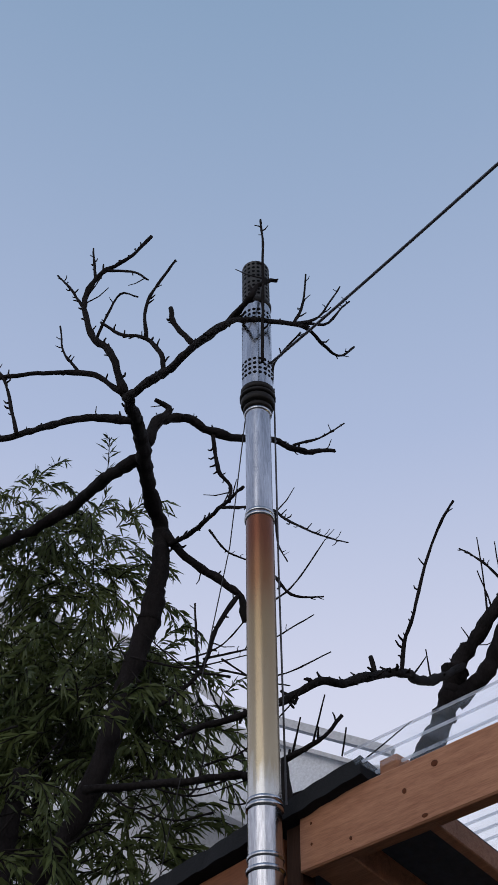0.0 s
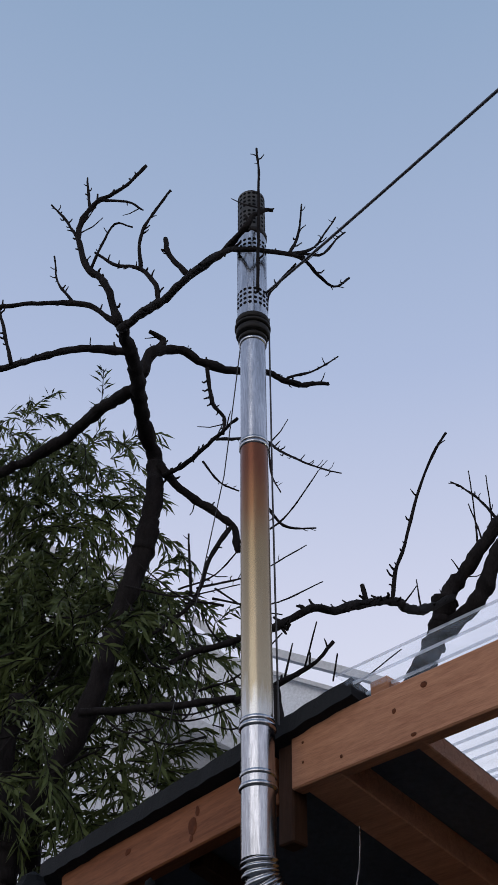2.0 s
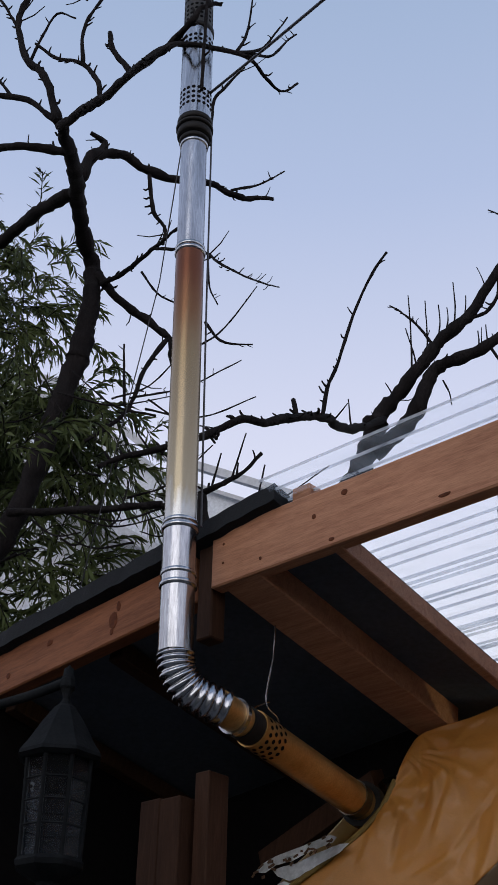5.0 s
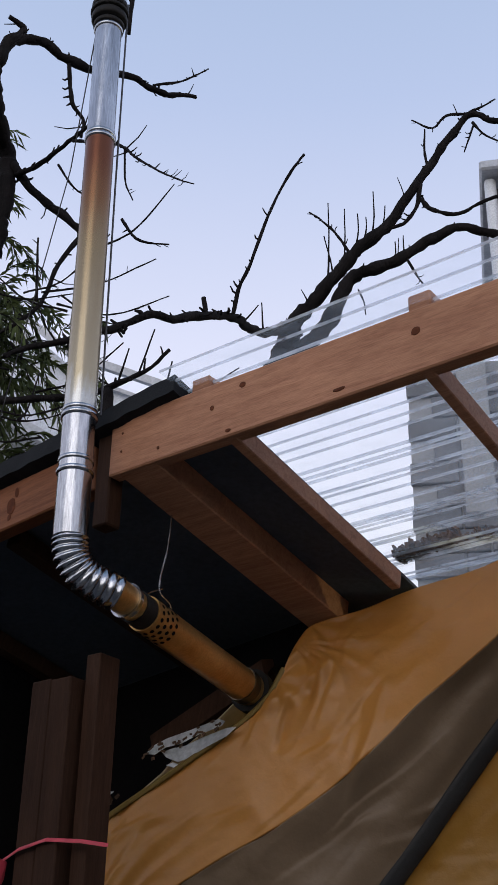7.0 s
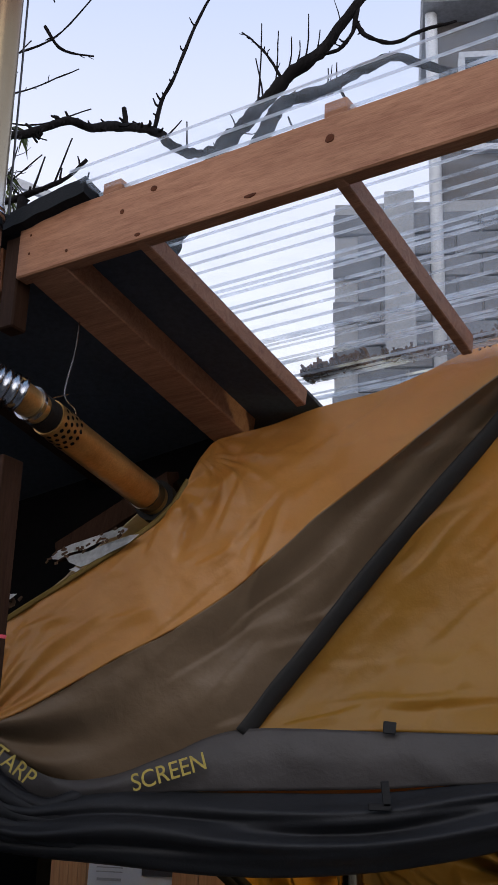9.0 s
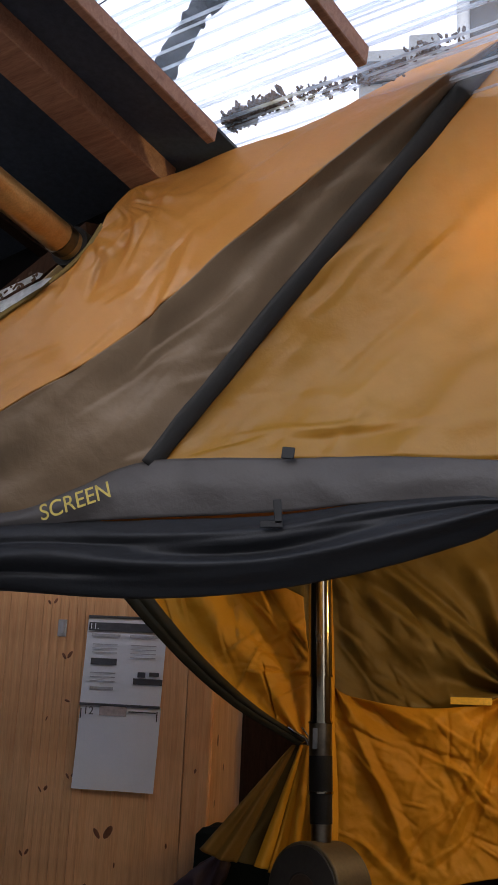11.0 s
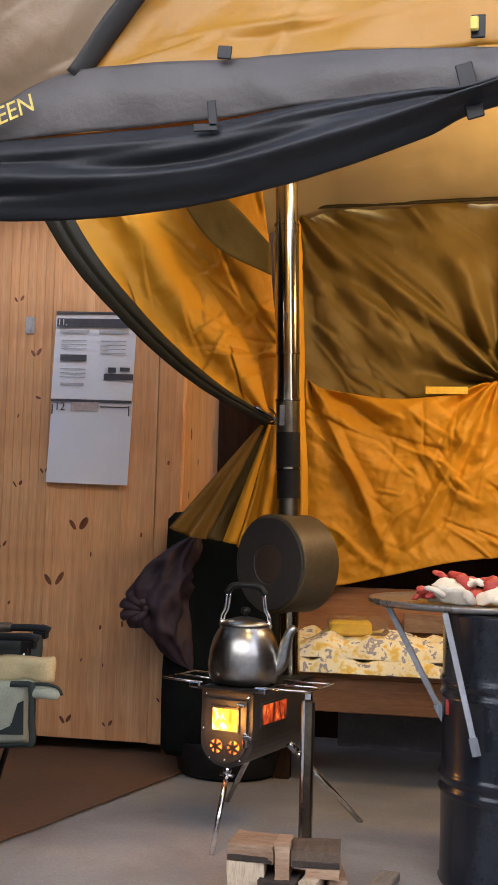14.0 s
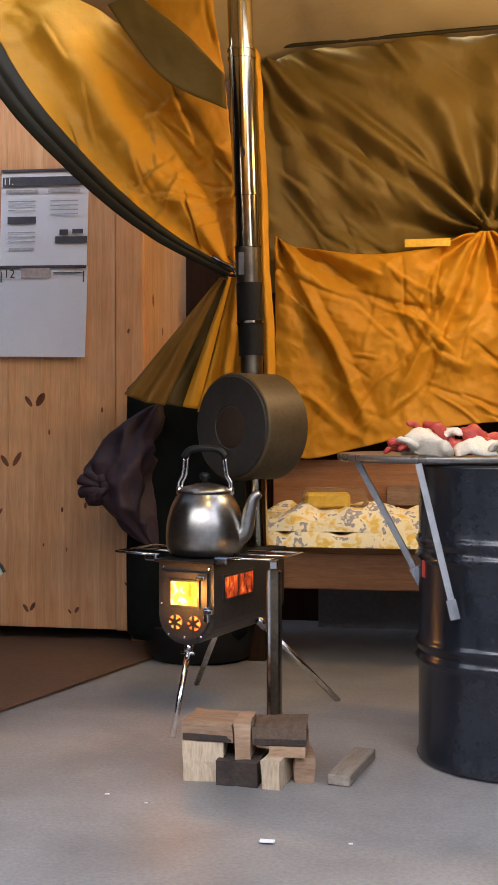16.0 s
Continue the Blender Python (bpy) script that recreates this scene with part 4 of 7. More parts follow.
for x, y, z, w, h, turn in ((0.945, 3.255, 2.19, 0.032, 0.03, 6), (0.935, 3.195, 2.03, 0.02, 0.06, -6), (0.92, 3.195, 2.00, 0.055, 0.018, 0), (1.485, 3.17, 2.05, 0.036, 0.12, -14), (1.50, 3.18, 2.19, 0.03, 0.05, 0)):
    part("strap", boxes(((0, 0, 0), (w, 0.006, h)), m=Matrix.Translation((x, y, z)) @ Matrix.Rotation(radians(turn), 4, "Y"), bevel=0.002), BLACK_PLASTIC, tent, "black tie strap")
part("buckle", boxes(((1.492, 3.165, 2.19), (0.018, 0.012, 0.03)), bevel=0.003), YELLOW_TEXT, tent, "yellow strap buckle")
# second lobe of the screen beyond the tie
cloth("screen_end", [(0.04, 3.38, 2.00), (-0.05, 3.39, 2.06), (-0.22, 3.40, 2.10), (-0.5, 3.44, 2.12)], [(0.04, 3.38, 1.98), (-0.08, 3.39, 1.90), (-0.24, 3.40, 1.80), (-0.5, 3.44, 1.74)], NAVY, tent, "", 30, 24, lambda u, v, p: 0.03 * math.sin(v * 13) * u + crumple(p, 1.0, 51))
# gathered cloth at the left corner
for k in range(7):
    s, bm = k / 6, bmesh.new()
    tube(bm, spline([(-0.19 + 0.03 * s, 3.40, 2.20 - 0.02 * k), (-0.08, 3.36 - 0.01 * (k % 2), 2.06 - 0.02 * k), (0.05, 3.36, 1.99 - 0.012 * k), (0.16, 3.36, 2.02 - 0.02 * k)], 16), [0.012] + [0.022] * 15 + [0.012], 8)
    part("gathered_fold", bm, NAVY, tent, "dark screen cloth gathered at the corner", True)
# roof cloth and inner back
cloth("roof_cloth", [(-0.15, 3.45, 2.45), (0.45, 3.40, 2.95), (1.0, 3.35, 3.1), (1.6, 3.3, 3.33), (2.4, 3.2, 3.38)], [(0.45, 6.55, 2.60), (0.8, 6.58, 2.72), (1.2, 6.6, 2.74), (1.7, 6.6, 2.75), (2.6, 6.6, 2.75)], TAN, tent, "tan tent ceiling lit from inside", 50, 40, lambda u, v, p: crumple(p, 1.5, 11) + 0.03 * math.sin(math.pi * v), (0, 0, -1))
def long_fold(p, off, depth, width):
    """A straight fold of the inner wall, running down from the pipe to the tie at the right."""
    a, b = Vector((0.55, 0, 2.68 + off)), Vector((1.68, 0, 1.86 + off * 0.15))
    d = (b - a).normalized()
    q = Vector((p.x, 0, p.z)) - a
    s = (q.x * d.z - q.z * d.x) / (width * (1.2 - 0.3 * q.dot(d)))
    return depth * math.exp(-s * s) - depth * 0.6 * math.exp(-(s + 1.7) ** 2)


def diagonal(p, a, b, depth, width):
    """One sharp-edged fold from a to b in the plane of the wall."""
    d = (Vector((b[0], b[1])) - Vector(a)).normalized()
    q = Vector((p.x, p.z)) - Vector(a)
    s, along = q.x * d.y - q.y * d.x, q.dot(d)
    s += 0.03 * noise.noise(p * 3.0)
    return depth * max(0.0, 1.0 - abs(s) / width) * max(0.0, min(1.0, along / 0.1)) * max(0.0, min(1.0, (1.0 - along) / 0.3))


PANEL_FOLDS = (fold_lines(41, 40, 0.75, 2.0, 0.9, 1.78, -34, 14, 0.026) + fold_lines(42, 20, 0.8, 1.9, 0.9, 1.7, 62, 18, 0.016) + fold_lines(43, 16, 1.25, 1.5, 1.25, 1.65, 80, 25, 0.014))
CURTAIN_FOLDS = fold_lines(51, 34, -0.1, 0.7, 1.65, 2.6, -58, 14, 0.026) + fold_lines(52, 22, 0.3, 0.72, 1.75, 2.3, 28, 22, 0.018)
BACK_FOLDS = fold_lines(61, 40, 0.6, 2.2, 1.7, 2.7, -40, 10, 0.022) + fold_lines(62, 16, 0.7, 1.8, 1.8, 2.3, -60, 14, 0.016)
cloth("back_wall", [(0.50, 6.60, 2.74), (0.9, 6.60, 2.76), (1.3, 6.6, 2.76), (1.8, 6.6, 2.74), (2.6, 6.55, 2.72)], [(0.52, 6.62, 1.6), (0.9, 6.64, 1.6), (1.3, 6.64, 1.6), (1.8, 6.62, 1.6), (2.6, 6.6, 1.6)], OLIVE, tent, "olive-brown inner tent wall with long folds", 180, 110,
      lambda u, v, p: crumple(p, 0.6, 13) + crease(p, 0.35, 2.0) + folded(p, BACK_FOLDS) + long_fold(p, 0.0, 0.075, 0.050) + long_fold(p, 0.10, 0.05, 0.032) + long_fold(p, -0.20, 0.06, 0.05) + 0.4 * pulled(p, (0.50, 6.6, 2.85), 26, 0.075, 1.8) + pulled(p, (1.66, 6.6, 1.84), 14, 0.08, 0.7) + 0.008 * ridge(noise.noise(Vector(((p.x + p.z) * 9, 0, (p.x - p.z) * 1.5)))))
cloth("ochre_panel", [(0.70, 6.52, 1.84), (0.80, 6.50, 1.79), (1.10, 6.49, 1.745), (1.39, 6.49, 1.765), (1.64, 6.50, 1.835), (1.9, 6.5, 1.78), (2.6, 6.5, 1.85)], [(0.70, 6.52, 0.95), (0.82, 6.50, 0.83), (1.09, 6.49, 0.88), (1.39, 6.49, 0.955), (1.64, 6.5, 0.99), (1.9, 6.5, 1.0), (2.6, 6.5, 1.05)], OCHRE, tent, "crumpled ochre cloth panel hung along the back", 230, 120,
      lambda u, v, p: 0.05 + folded(p, PANEL_FOLDS) + crease(p, 0.9, 17.3) + crumple(p, 0.8, 17) + pulled(p, (0.70, 6.5, 1.86), 11, 0.05, 0.5) + pulled(p, (1.64, 6.5, 1.86), 13, 0.05, 0.45) + diagonal(p, (0.72, 1.82), (1.12, 1.02), 0.06, 0.05) + diagonal(p, (1.62, 1.82), (1.22, 1.05), 0.05, 0.05))
part("clear_patch", boxes(((1.385, 6.435, 1.785), (0.20, 0.004, 0.035)), bevel=0.001), YELLOW, tent, "yellow strip on the panel's top edge")
bm = bmesh.new()
tube(bm, spline([(0.60, 6.50, 2.705), (1.2, 6.50, 2.722), (1.8, 6.50, 2.735), (2.5, 6.48, 2.72)], 30), 0.009, 6)
part("ceiling_seam", bm, HEM, tent, "dark seam between ceiling and back wall", True)
cloth("side_curtain", [(0.62, 5.52, 2.62), (0.66, 5.62, 2.2), (0.70, 5.60, 1.9), (0.72, 5.55, 1.7), (0.715, 5.50, 1.55)], [(-0.36, 5.42, 2.75), (-0.09, 5.43, 2.27), (0.20, 5.44, 1.93), (0.47, 5.45, 1.69), (0.70, 5.46, 1.54)], OCHRE, tent, "ochre curtain drawn aside and tied", 150, 110,
      lambda u, v, p: 0.02 + crumple(p, 0.6, 21) + crease(p, 0.5, 21.0) + folded(p, CURTAIN_FOLDS) + 0.055 * math.sin(v * 11 + u * 3 + 2 * noise.noise(p * 2)) * (1 - u) + pulled(p, (0.71, 5.46, 1.53), 12, 0.022, 0.5))
cloth("curtain_lining", [(0.30, 5.37, 2.62), (0.42, 5.38, 2.52), (0.56, 5.39, 2.40), (0.69, 5.40, 2.26)], [(0.20, 5.37, 2.62), (0.33, 5.38, 2.42), (0.47, 5.39, 2.25), (0.70, 5.40, 2.13)], OLIVE, tent, "", 30, 14, lambda u, v, p: crumple(p, 1.2, 2))
hem_line = [(-0.37, 5.40, 2.75), (-0.10, 5.41, 2.265), (0.18, 5.42, 1.935), (0.45, 5.43, 1.695), (0.70, 5.44, 1.535)]
cloth("curtain_hem", [(x + 0.012, y - 0.012, z + 0.012) for x, y, z in hem_line], [(x - 0.085 * (1 - k * 0.21), y - 0.03, z - 0.07 * (1 - k * 0.22)) for k, (x, y, z) in enumerate(hem_line)], HEM, tent, "dark olive bound hem of the curtain", 60, 14,
      lambda u, v, p: 0.022 * math.sin(math.pi * v) - 0.020 * math.exp(-((v - 0.55) / 0.09) ** 2) + crumple(p, 0.4, 3), (0.5, -1, 0.3), 0.008)
bm = bmesh.new()
tube(bm, spline([(0.64, 5.41, 1.60), (0.68, 5.39, 1.575), (0.72, 5.38, 1.555), (0.735, 5.38, 1.53)], 12), 0.008, 8)
tube(bm, spline([(0.70, 5.40, 1.60), (0.73, 5.39, 1.565), (0.735, 5.385, 1.53), (0.71, 5.39, 1.56)], 12), 0.004, 6)
part("hook", bm, STEEL, tent, "metal hook tying the curtain back", True)
cloth("hanging_tail", [(0.66, 5.50, 1.53), (0.69, 5.49, 1.535), (0.73, 5.50, 1.53)], [(0.30, 5.52, 1.09), (0.50, 5.48, 1.05), (0.76, 5.50, 1.02)], OLIVE_DARK, tent, "olive cloth hanging in folds under the tie", 60, 40,
      lambda u, v, p: crumple(p, 0.6, 23) + crease(p, 0.4, 23.0) + 0.022 * v * math.sin(u * 17 + 3.0 * noise.noise(p * 4)))
cloth("tail_edge", [(0.655, 5.47, 1.53), (0.66, 5.47, 1.53), (0.67, 5.47, 1.53)], [(0.285, 5.47, 1.10), (0.36, 5.45, 1.07), (0.44, 5.46, 1.055)], BROWN_CLOTH, tent, "brown edge of the hanging cloth", 24, 40,
      lambda u, v, p: crumple(p, 0.6, 27) + 0.02 * v * math.sin(u * 12))
cloth("tail_pleat", [(0.69, 5.46, 1.53), (0.695, 5.455, 1.53), (0.70, 5.46, 1.53)], [(0.52, 5.43, 1.05), (0.55, 5.42, 1.045), (0.58, 5.43, 1.04)], OCHRE, tent, "narrow ochre pleat", 14, 40,
      lambda u, v, p: crumple(p, 0.5, 37) + 0.012 * math.sin(u * 3.1))
cloth("ochre_tail", [(0.70, 5.47, 1.53), (0.72, 5.46, 1.53), (0.75, 5.47, 1.53)], [(0.58, 5.44, 1.03), (0.68, 5.43, 1.02), (0.82, 5.46, 1.02)], OCHRE, tent, "ochre cloth tail under the tie", 30, 40,
      lambda u, v, p: crumple(p, 0.6, 29) + crease(p, 0.6, 29.0) + 0.03 * v * math.sin(u * 15 + 1))
cloth("pipe_side_strip", [(0.745, 5.70, 2.45), (0.755, 5.70, 2.44), (0.765, 5.72, 2.42)], [(0.80, 5.62, 1.02), (0.822, 5.60, 1.02), (0.842, 5.65, 1.02)], OCHRE, tent, "ochre strip hanging behind the stove pipe", 10, 60, lambda u, v, p: crumple(p, 1.0, 31), (-0.3, -1, 0))

# unseen second bulb, added to go with the fill lamp
deep = thing("hanging_bulb", (2.15, 5.35, 2.36), "unseen warm bulb added to light the back of the tent", "lamp", group="bulbs inside the tent")
part("glass_bulb", lathe(bmesh.new(), [(0.012, 0.0), (0.014, -0.02), (0.03, -0.06), (0.032, -0.08), (0.02, -0.10)], 14, Matrix.Translation((0.12, 0.0, 0.0))), BULB, deep, "", True)
bm = bmesh.new()
tube(bm, [(0.12, 0, 0.0), (0.12, 0, 0.50)], 0.004, 6)
part("cord", bm, BLACK_PLASTIC, deep)
bulb = thing("hanging_bulb", (1.54, 3.50, 2.88), "warm hanging bulb behind the tent cloth", "lamp", group="bulbs inside the tent")
part("glass_bulb", lathe(bmesh.new(), [(0.012, 0.0), (0.014, -0.02), (0.03, -0.06), (0.032, -0.08), (0.02, -0.10)], 14, Matrix.Translation((0.09, 0.0, 0.0))), BULB, bulb, "", True)
bm = bmesh.new()
tube(bm, [(0.09, 0, 0.0), (0.09, 0, 0.40)], 0.004, 6)
part("cord", bm, BLACK_PLASTIC, bulb)


# ---- inside: pine cupboard, calendar ----
cup = thing("pine_cupboard", (0.0, 6.25, 0.0), "tall varnished pine cupboard with tongue-and-groove door", "cupboard")
part("carcass", boxes(((-0.585, 0.40, 1.465), (1.44, 0.74, 2.79))), PINE, cup)
part("side_panel", boxes(((0.1425, 0.37, 1.47), (0.013, 0.76, 2.82)), bevel=0.002), PINE, cup, "pine side panel lit warm")
part("corner_stile", boxes(((0.078, 0.0, 1.47), (0.130, 0.05, 2.82)), bevel=0.004), PINE, cup)
edge = 0.011
for w in (0.165, 0.172, 0.168, 0.045, 0.045, 0.046, 0.045, 0.046, 0.045, 0.09, 0.09, 0.09):
    ob = part("plank", boxes(((0, 0, 0), (w - (0.0004 if w > 0.1 else 0.0012), 0.026, 2.78)), bevel=0.0007 if w > 0.1 else 0.002), PINE, cup)
    ob.location = (edge - w / 2, -0.0085, 1.455)
    edge -= w
part("foot", boxes(((0.108, 0.03, 0.03), (0.065, 0.07, 0.06)), bevel=0.004), PINE_X, cup)
part("foot", boxes(((-1.1, 0.03, 0.03), (0.07, 0.07, 0.06)), bevel=0.004), PINE_X, cup)
rng = random.Random(11)
pairs = [(-0.37, 1.09, 1.7), (-0.485, 0.82, 1.8), (-0.555, 1.35, 0.8), (-0.69, 1.28, 0.9), (-0.40, 0.15, 1.0), (-0.19, 0.14, 1.0), (0.075, 0.27, 0.9), (-0.55, 0.58, 0.8), (-0.76, 0.98, 0.9), (-0.62, 1.93, 0.9), (-0.72, 2.2, 1.0)]
marks = [q for x, z, k in pairs for q in ((x - 0.016 * k, z, -34, k * 0.9), (x + 0.017 * k, z + 0.008, 32, k * 1.15))]
marks += [(x, z, tilt, 0.7) for x, z, tilt in ((-0.13, 1.62, 0), (0.075, 1.40, 10), (-0.13, 0.62, 0), (-0.22, 0.42, 5), (-0.24, 0.60, 4), (-0.25, 2.35, 15), (0.06, 1.93, 0), (0.09, 0.75, 0), (-0.70, 1.62, 20), (-0.60, 1.71, -70), (-0.62, 0.42, 0), (-0.33, 0.44, 10), (-0.71, 0.70, 30), (-0.05, 1.05, 0), (-0.66, 0.24, 60), (-0.30, 0.95, 0))]
for x, z, tilt, k in marks:
    bm = bmesh.new()
    lathe(bm, [(1.0, 0), (0.75, 0.0010), (0.2, 0.0014)], 10, Matrix.Translation((x, -0.0218 if x < 0.005 else -0.0255, z)) @ Matrix.Rotation(radians(tilt), 4, "Y") @ Matrix.Rotation(radians(90), 4, "X") @ Matrix.Diagonal((k * rng.uniform(0.005, 0.009), k * rng.uniform(0.013, 0.024), 1, 1)))
    part("knot", bm, KNOT, cup)
for y, z, s in ((0.12, 1.55, 0.03), (0.2, 1.85, 0.025), (0.28, 1.42, 0.02), (0.1, 1.25, 0.02)):
    bm = bmesh.new()
    lathe(bm, [(1.0, 0), (0.7, 0.001), (0.2, 0.0014)], 10, Matrix.Translation((0.1495, y, z)) @ Matrix.Rotation(radians(90), 4, "Y") @ Matrix.Diagonal((s, s * 0.5, 1, 1)))
    part("knot", bm, KNOT, cup)
part("latch", boxes(((-0.655, -0.026, 2.07), (0.045, 0.012, 0.085)), ((-0.648, -0.035, 2.07), (0.014, 0.012, 0.06)), bevel=0.002), GREY_TRIM, cup, "small metal door latch")

cal = thing("wall_calendar", (-0.330, 6.222, 1.29), "large paper wall calendar of two leaves", "calendar", tilt=(0, 1.0))
def leaf(name, z0, z1, y, bend):
    bm = bmesh.new()
    rowsn = [[bm.verts.new((-0.207 + 0.414 * i / 8 + 0.004 * j / 6, y - bend * (1 - j / 6) ** 2 - 0.004 * math.sin(i / 8 * math.pi), z0 + (z1 - z0) * j / 6)) for i in range(9)] for j in range(7)]
    for j in range(6):
        for i in range(8):
            bm.faces.new((rowsn[j][i], rowsn[j][i + 1], rowsn[j + 1][i + 1], rowsn[j + 1][i]))
    return part(name, bm, PAPER, cal)
leaf("upper_leaf", 0.405, 0.835, 0.0, 0.006)
leaf("lower_leaf", 0.0, 0.405, -0.003, 0.012)
part("binding", boxes(((0, -0.008, 0.405), (0.41, 0.012, 0.012))), INK, cal, "metal binding strip")
part("binding", boxes(((0, -0.004, 0.838), (0.40, 0.014, 0.012))), INK, cal, "metal binding strip")
def prints(rows, material):
    for x, z, w, h in rows:
        part("print", boxes(((x, -0.0125, z), (w, 0.0012, h))), material, cal)
prints([(0.0, 0.788, 0.385, 0.042)], INK)
prints([(-0.10, 0.745, 0.15, 0.014), (0.10, 0.745, 0.15, 0.014), (-0.10, 0.485, 0.12, 0.013)], FAINT)
prints([(-0.10, 0.615, 0.135, 0.032), (0.135, 0.525, 0.15, 0.03), (0.10, 0.558, 0.04, 0.026), (0.165, 0.562, 0.05, 0.02)], INK)
prints([(-0.10, 0.70 - 0.02 * k, 0.13, 0.005) for k in range(3)] + [(0.10, 0.70 - 0.02 * k, 0.13, 0.005) for k in range(4)] + [(-0.1, 0.56 - 0.02 * k, 0.13, 0.005) for k in range(3)], FAINT)
prints([(-0.03, 0.376, 0.14, 0.045)], PINKISH)
prints([(0.12, 0.377, 0.14, 0.006), (0.195, 0.36, 0.006, 0.05), (-0.195, 0.36, 0.006, 0.05), (-0.12, 0.022, 0.07, 0.005), (0.155, 0.016, 0.08, 0.006)], INK)
text_mesh("12", 0.055, INK, "month_number", cal, Matrix.Translation((-0.155, -0.0155, 0.372)) @ Matrix.Rotation(radians(90), 4, "X"))
text_mesh("11.", 0.042, PAPER, "month_number", cal, Matrix.Translation((-0.165, -0.0145, 0.788)) @ Matrix.Rotation(radians(90), 4, "X"))

# ---- stove, kettle, stove pipe ----
stove = thing("camping_stove", (0.667, 4.88, 0.0), "small steel camping wood stove with a lit fire", "stove", turn=-16)
def u_profile(w, z0, z1, n=14):
    r = w / 2
    return [(-r, z1), (-r, z0 + r * 0.9)] + [(r * math.cos(a), z0 + r * 0.9 + 0.9 * r * math.sin(a)) for a in (math.pi + math.pi * k / n for k in range(1, n))] + [(r, z0 + r * 0.9), (r, z1)]
def u_body(w, z0, z1, y0, y1):
    bm = bmesh.new()
    pr = u_profile(w, z0, z1)
    a, b = [bm.verts.new((x, y0, z)) for x, z in pr], [bm.verts.new((x, y1, z)) for x, z in pr]
    for i in range(len(pr)):
        k = (i + 1) % len(pr)
        bm.faces.new((a[i], a[k], b[k], b[i]))
    bm.faces.new(a[::-1])
    bm.faces.new(b)
    return bm
part("firebox", u_body(0.205, 0.268, 0.535, 0.0, 0.53), STOVE_BLACK, stove)
part("door", u_body(0.165, 0.285, 0.505, -0.010, -0.001), STOVE_BLACK, stove, "grey steel stove door")
part("top_plate", boxes(((0.0, 0.257, 0.540), (0.222, 0.556, 0.010)), bevel=0.002), SOOT, stove, "sooty top plate")
win = part("fire_window", boxes(((0.0, -0.0125, 0.437), (0.100, 0.004, 0.078)), bevel=0.001), FLAME, stove, "window glowing with flames")
part("window_frame", boxes(((0, -0.013, 0.4785), (0.112, 0.008, 0.006)), ((0, -0.013, 0.3955), (0.112, 0.008, 0.006)), ((-0.053, -0.013, 0.437), (0.006, 0.008, 0.078)), ((0.053, -0.013, 0.437), (0.006, 0.008, 0.078))), STOVE_BLACK, win)
for sx in (-0.034, 0.034):
    vent = part("air_vent", lathe(bmesh.new(), [(0.024, 0), (0.022, 0.004)], 18, Matrix.Translation((sx, -0.010, 0.342)) @ Matrix.Rotation(radians(90), 4, "X")), EMBER, stove, "round air vent glowing orange")
    bm = bmesh.new()
    for k in range(3):
        box(bm, (0, 0, 0), (0.05, 0.004, 0.009), Matrix.Translation((sx, -0.016, 0.342)) @ Matrix.Rotation(radians(30 + 60 * k), 4, "Y"))
    part("vent_spokes", bm, STOVE_BLACK, vent)
part("side_window", boxes(((0.1035, 0.17, 0.45), (0.004, 0.21, 0.07))), glow("dull_embers", [(0.40, (0.05, 0.012, 0.006)), (0.60, (0.45, 0.05, 0.012)), (0.75, (1.0, 0.22, 0.04))], 0.25, 22), stove, "side glass glowing dull red")
part("side_frame", boxes(((0.106, 0.17, 0.49), (0.006, 0.23, 0.008)), ((0.106, 0.17, 0.41), (0.006, 0.23, 0.008)), ((0.106, 0.06, 0.45), (0.006, 0.01, 0.08)), ((0.106, 0.28, 0.45), (0.006, 0.01, 0.08))), STOVE_BLACK, stove)
part("latch", boxes(((0.088, -0.022, 0.375), (0.016, 0.022, 0.05)), ((0.096, -0.026, 0.385), (0.03, 0.016, 0.014)), bevel=0.002), CHROME, stove, "bright door latch")
part("hinge_plate", boxes(((0.06, -0.015, 0.49), (0.03, 0.01, 0.012)), bevel=0.002), CHROME, stove)
for rx, rz in ((-0.085, 0.52), (0.085, 0.52), (-0.088, 0.40), (-0.06, 0.30), (0.06, 0.30), (0.0, 0.295)):
    part("rivet", lathe(bmesh.new(), [(0.005, 0), (0.004, 0.003), (0.001, 0.004)], 8, Matrix.Translation((rx, -0.001 if abs(rz - 0.4) > 0.11 else -0.010, rz)) @ Matrix.Rotation(radians(90), 4, "X")), CHROME, stove)
for a, b in (((0.002, 0.02, 0.275), (0.026, -0.135, 0.0)), ((-0.03, 0.28, 0.285), (-0.277, 0.558, 0.0)), ((0.075, 0.36, 0.31), (0.305, 0.554, 0.0))):
    bm = bmesh.new()
    tube(bm, [a, b], 0.0105, 10)
    leg = part("leg", bm, CHROME, stove, "bright tubular leg", True)
    bm = bmesh.new()
    mid = Vector(a).lerp(Vector(b), 0.12)
    tube(bm, [Vector(a), mid], 0.015, 10)
    tube(bm, [mid + Vector((-0.025, 0, 0.0)), mid + Vector((0.025, 0, 0.0))], 0.006, 8)
    part("leg_clamp", bm, STEEL, leg, "", True)
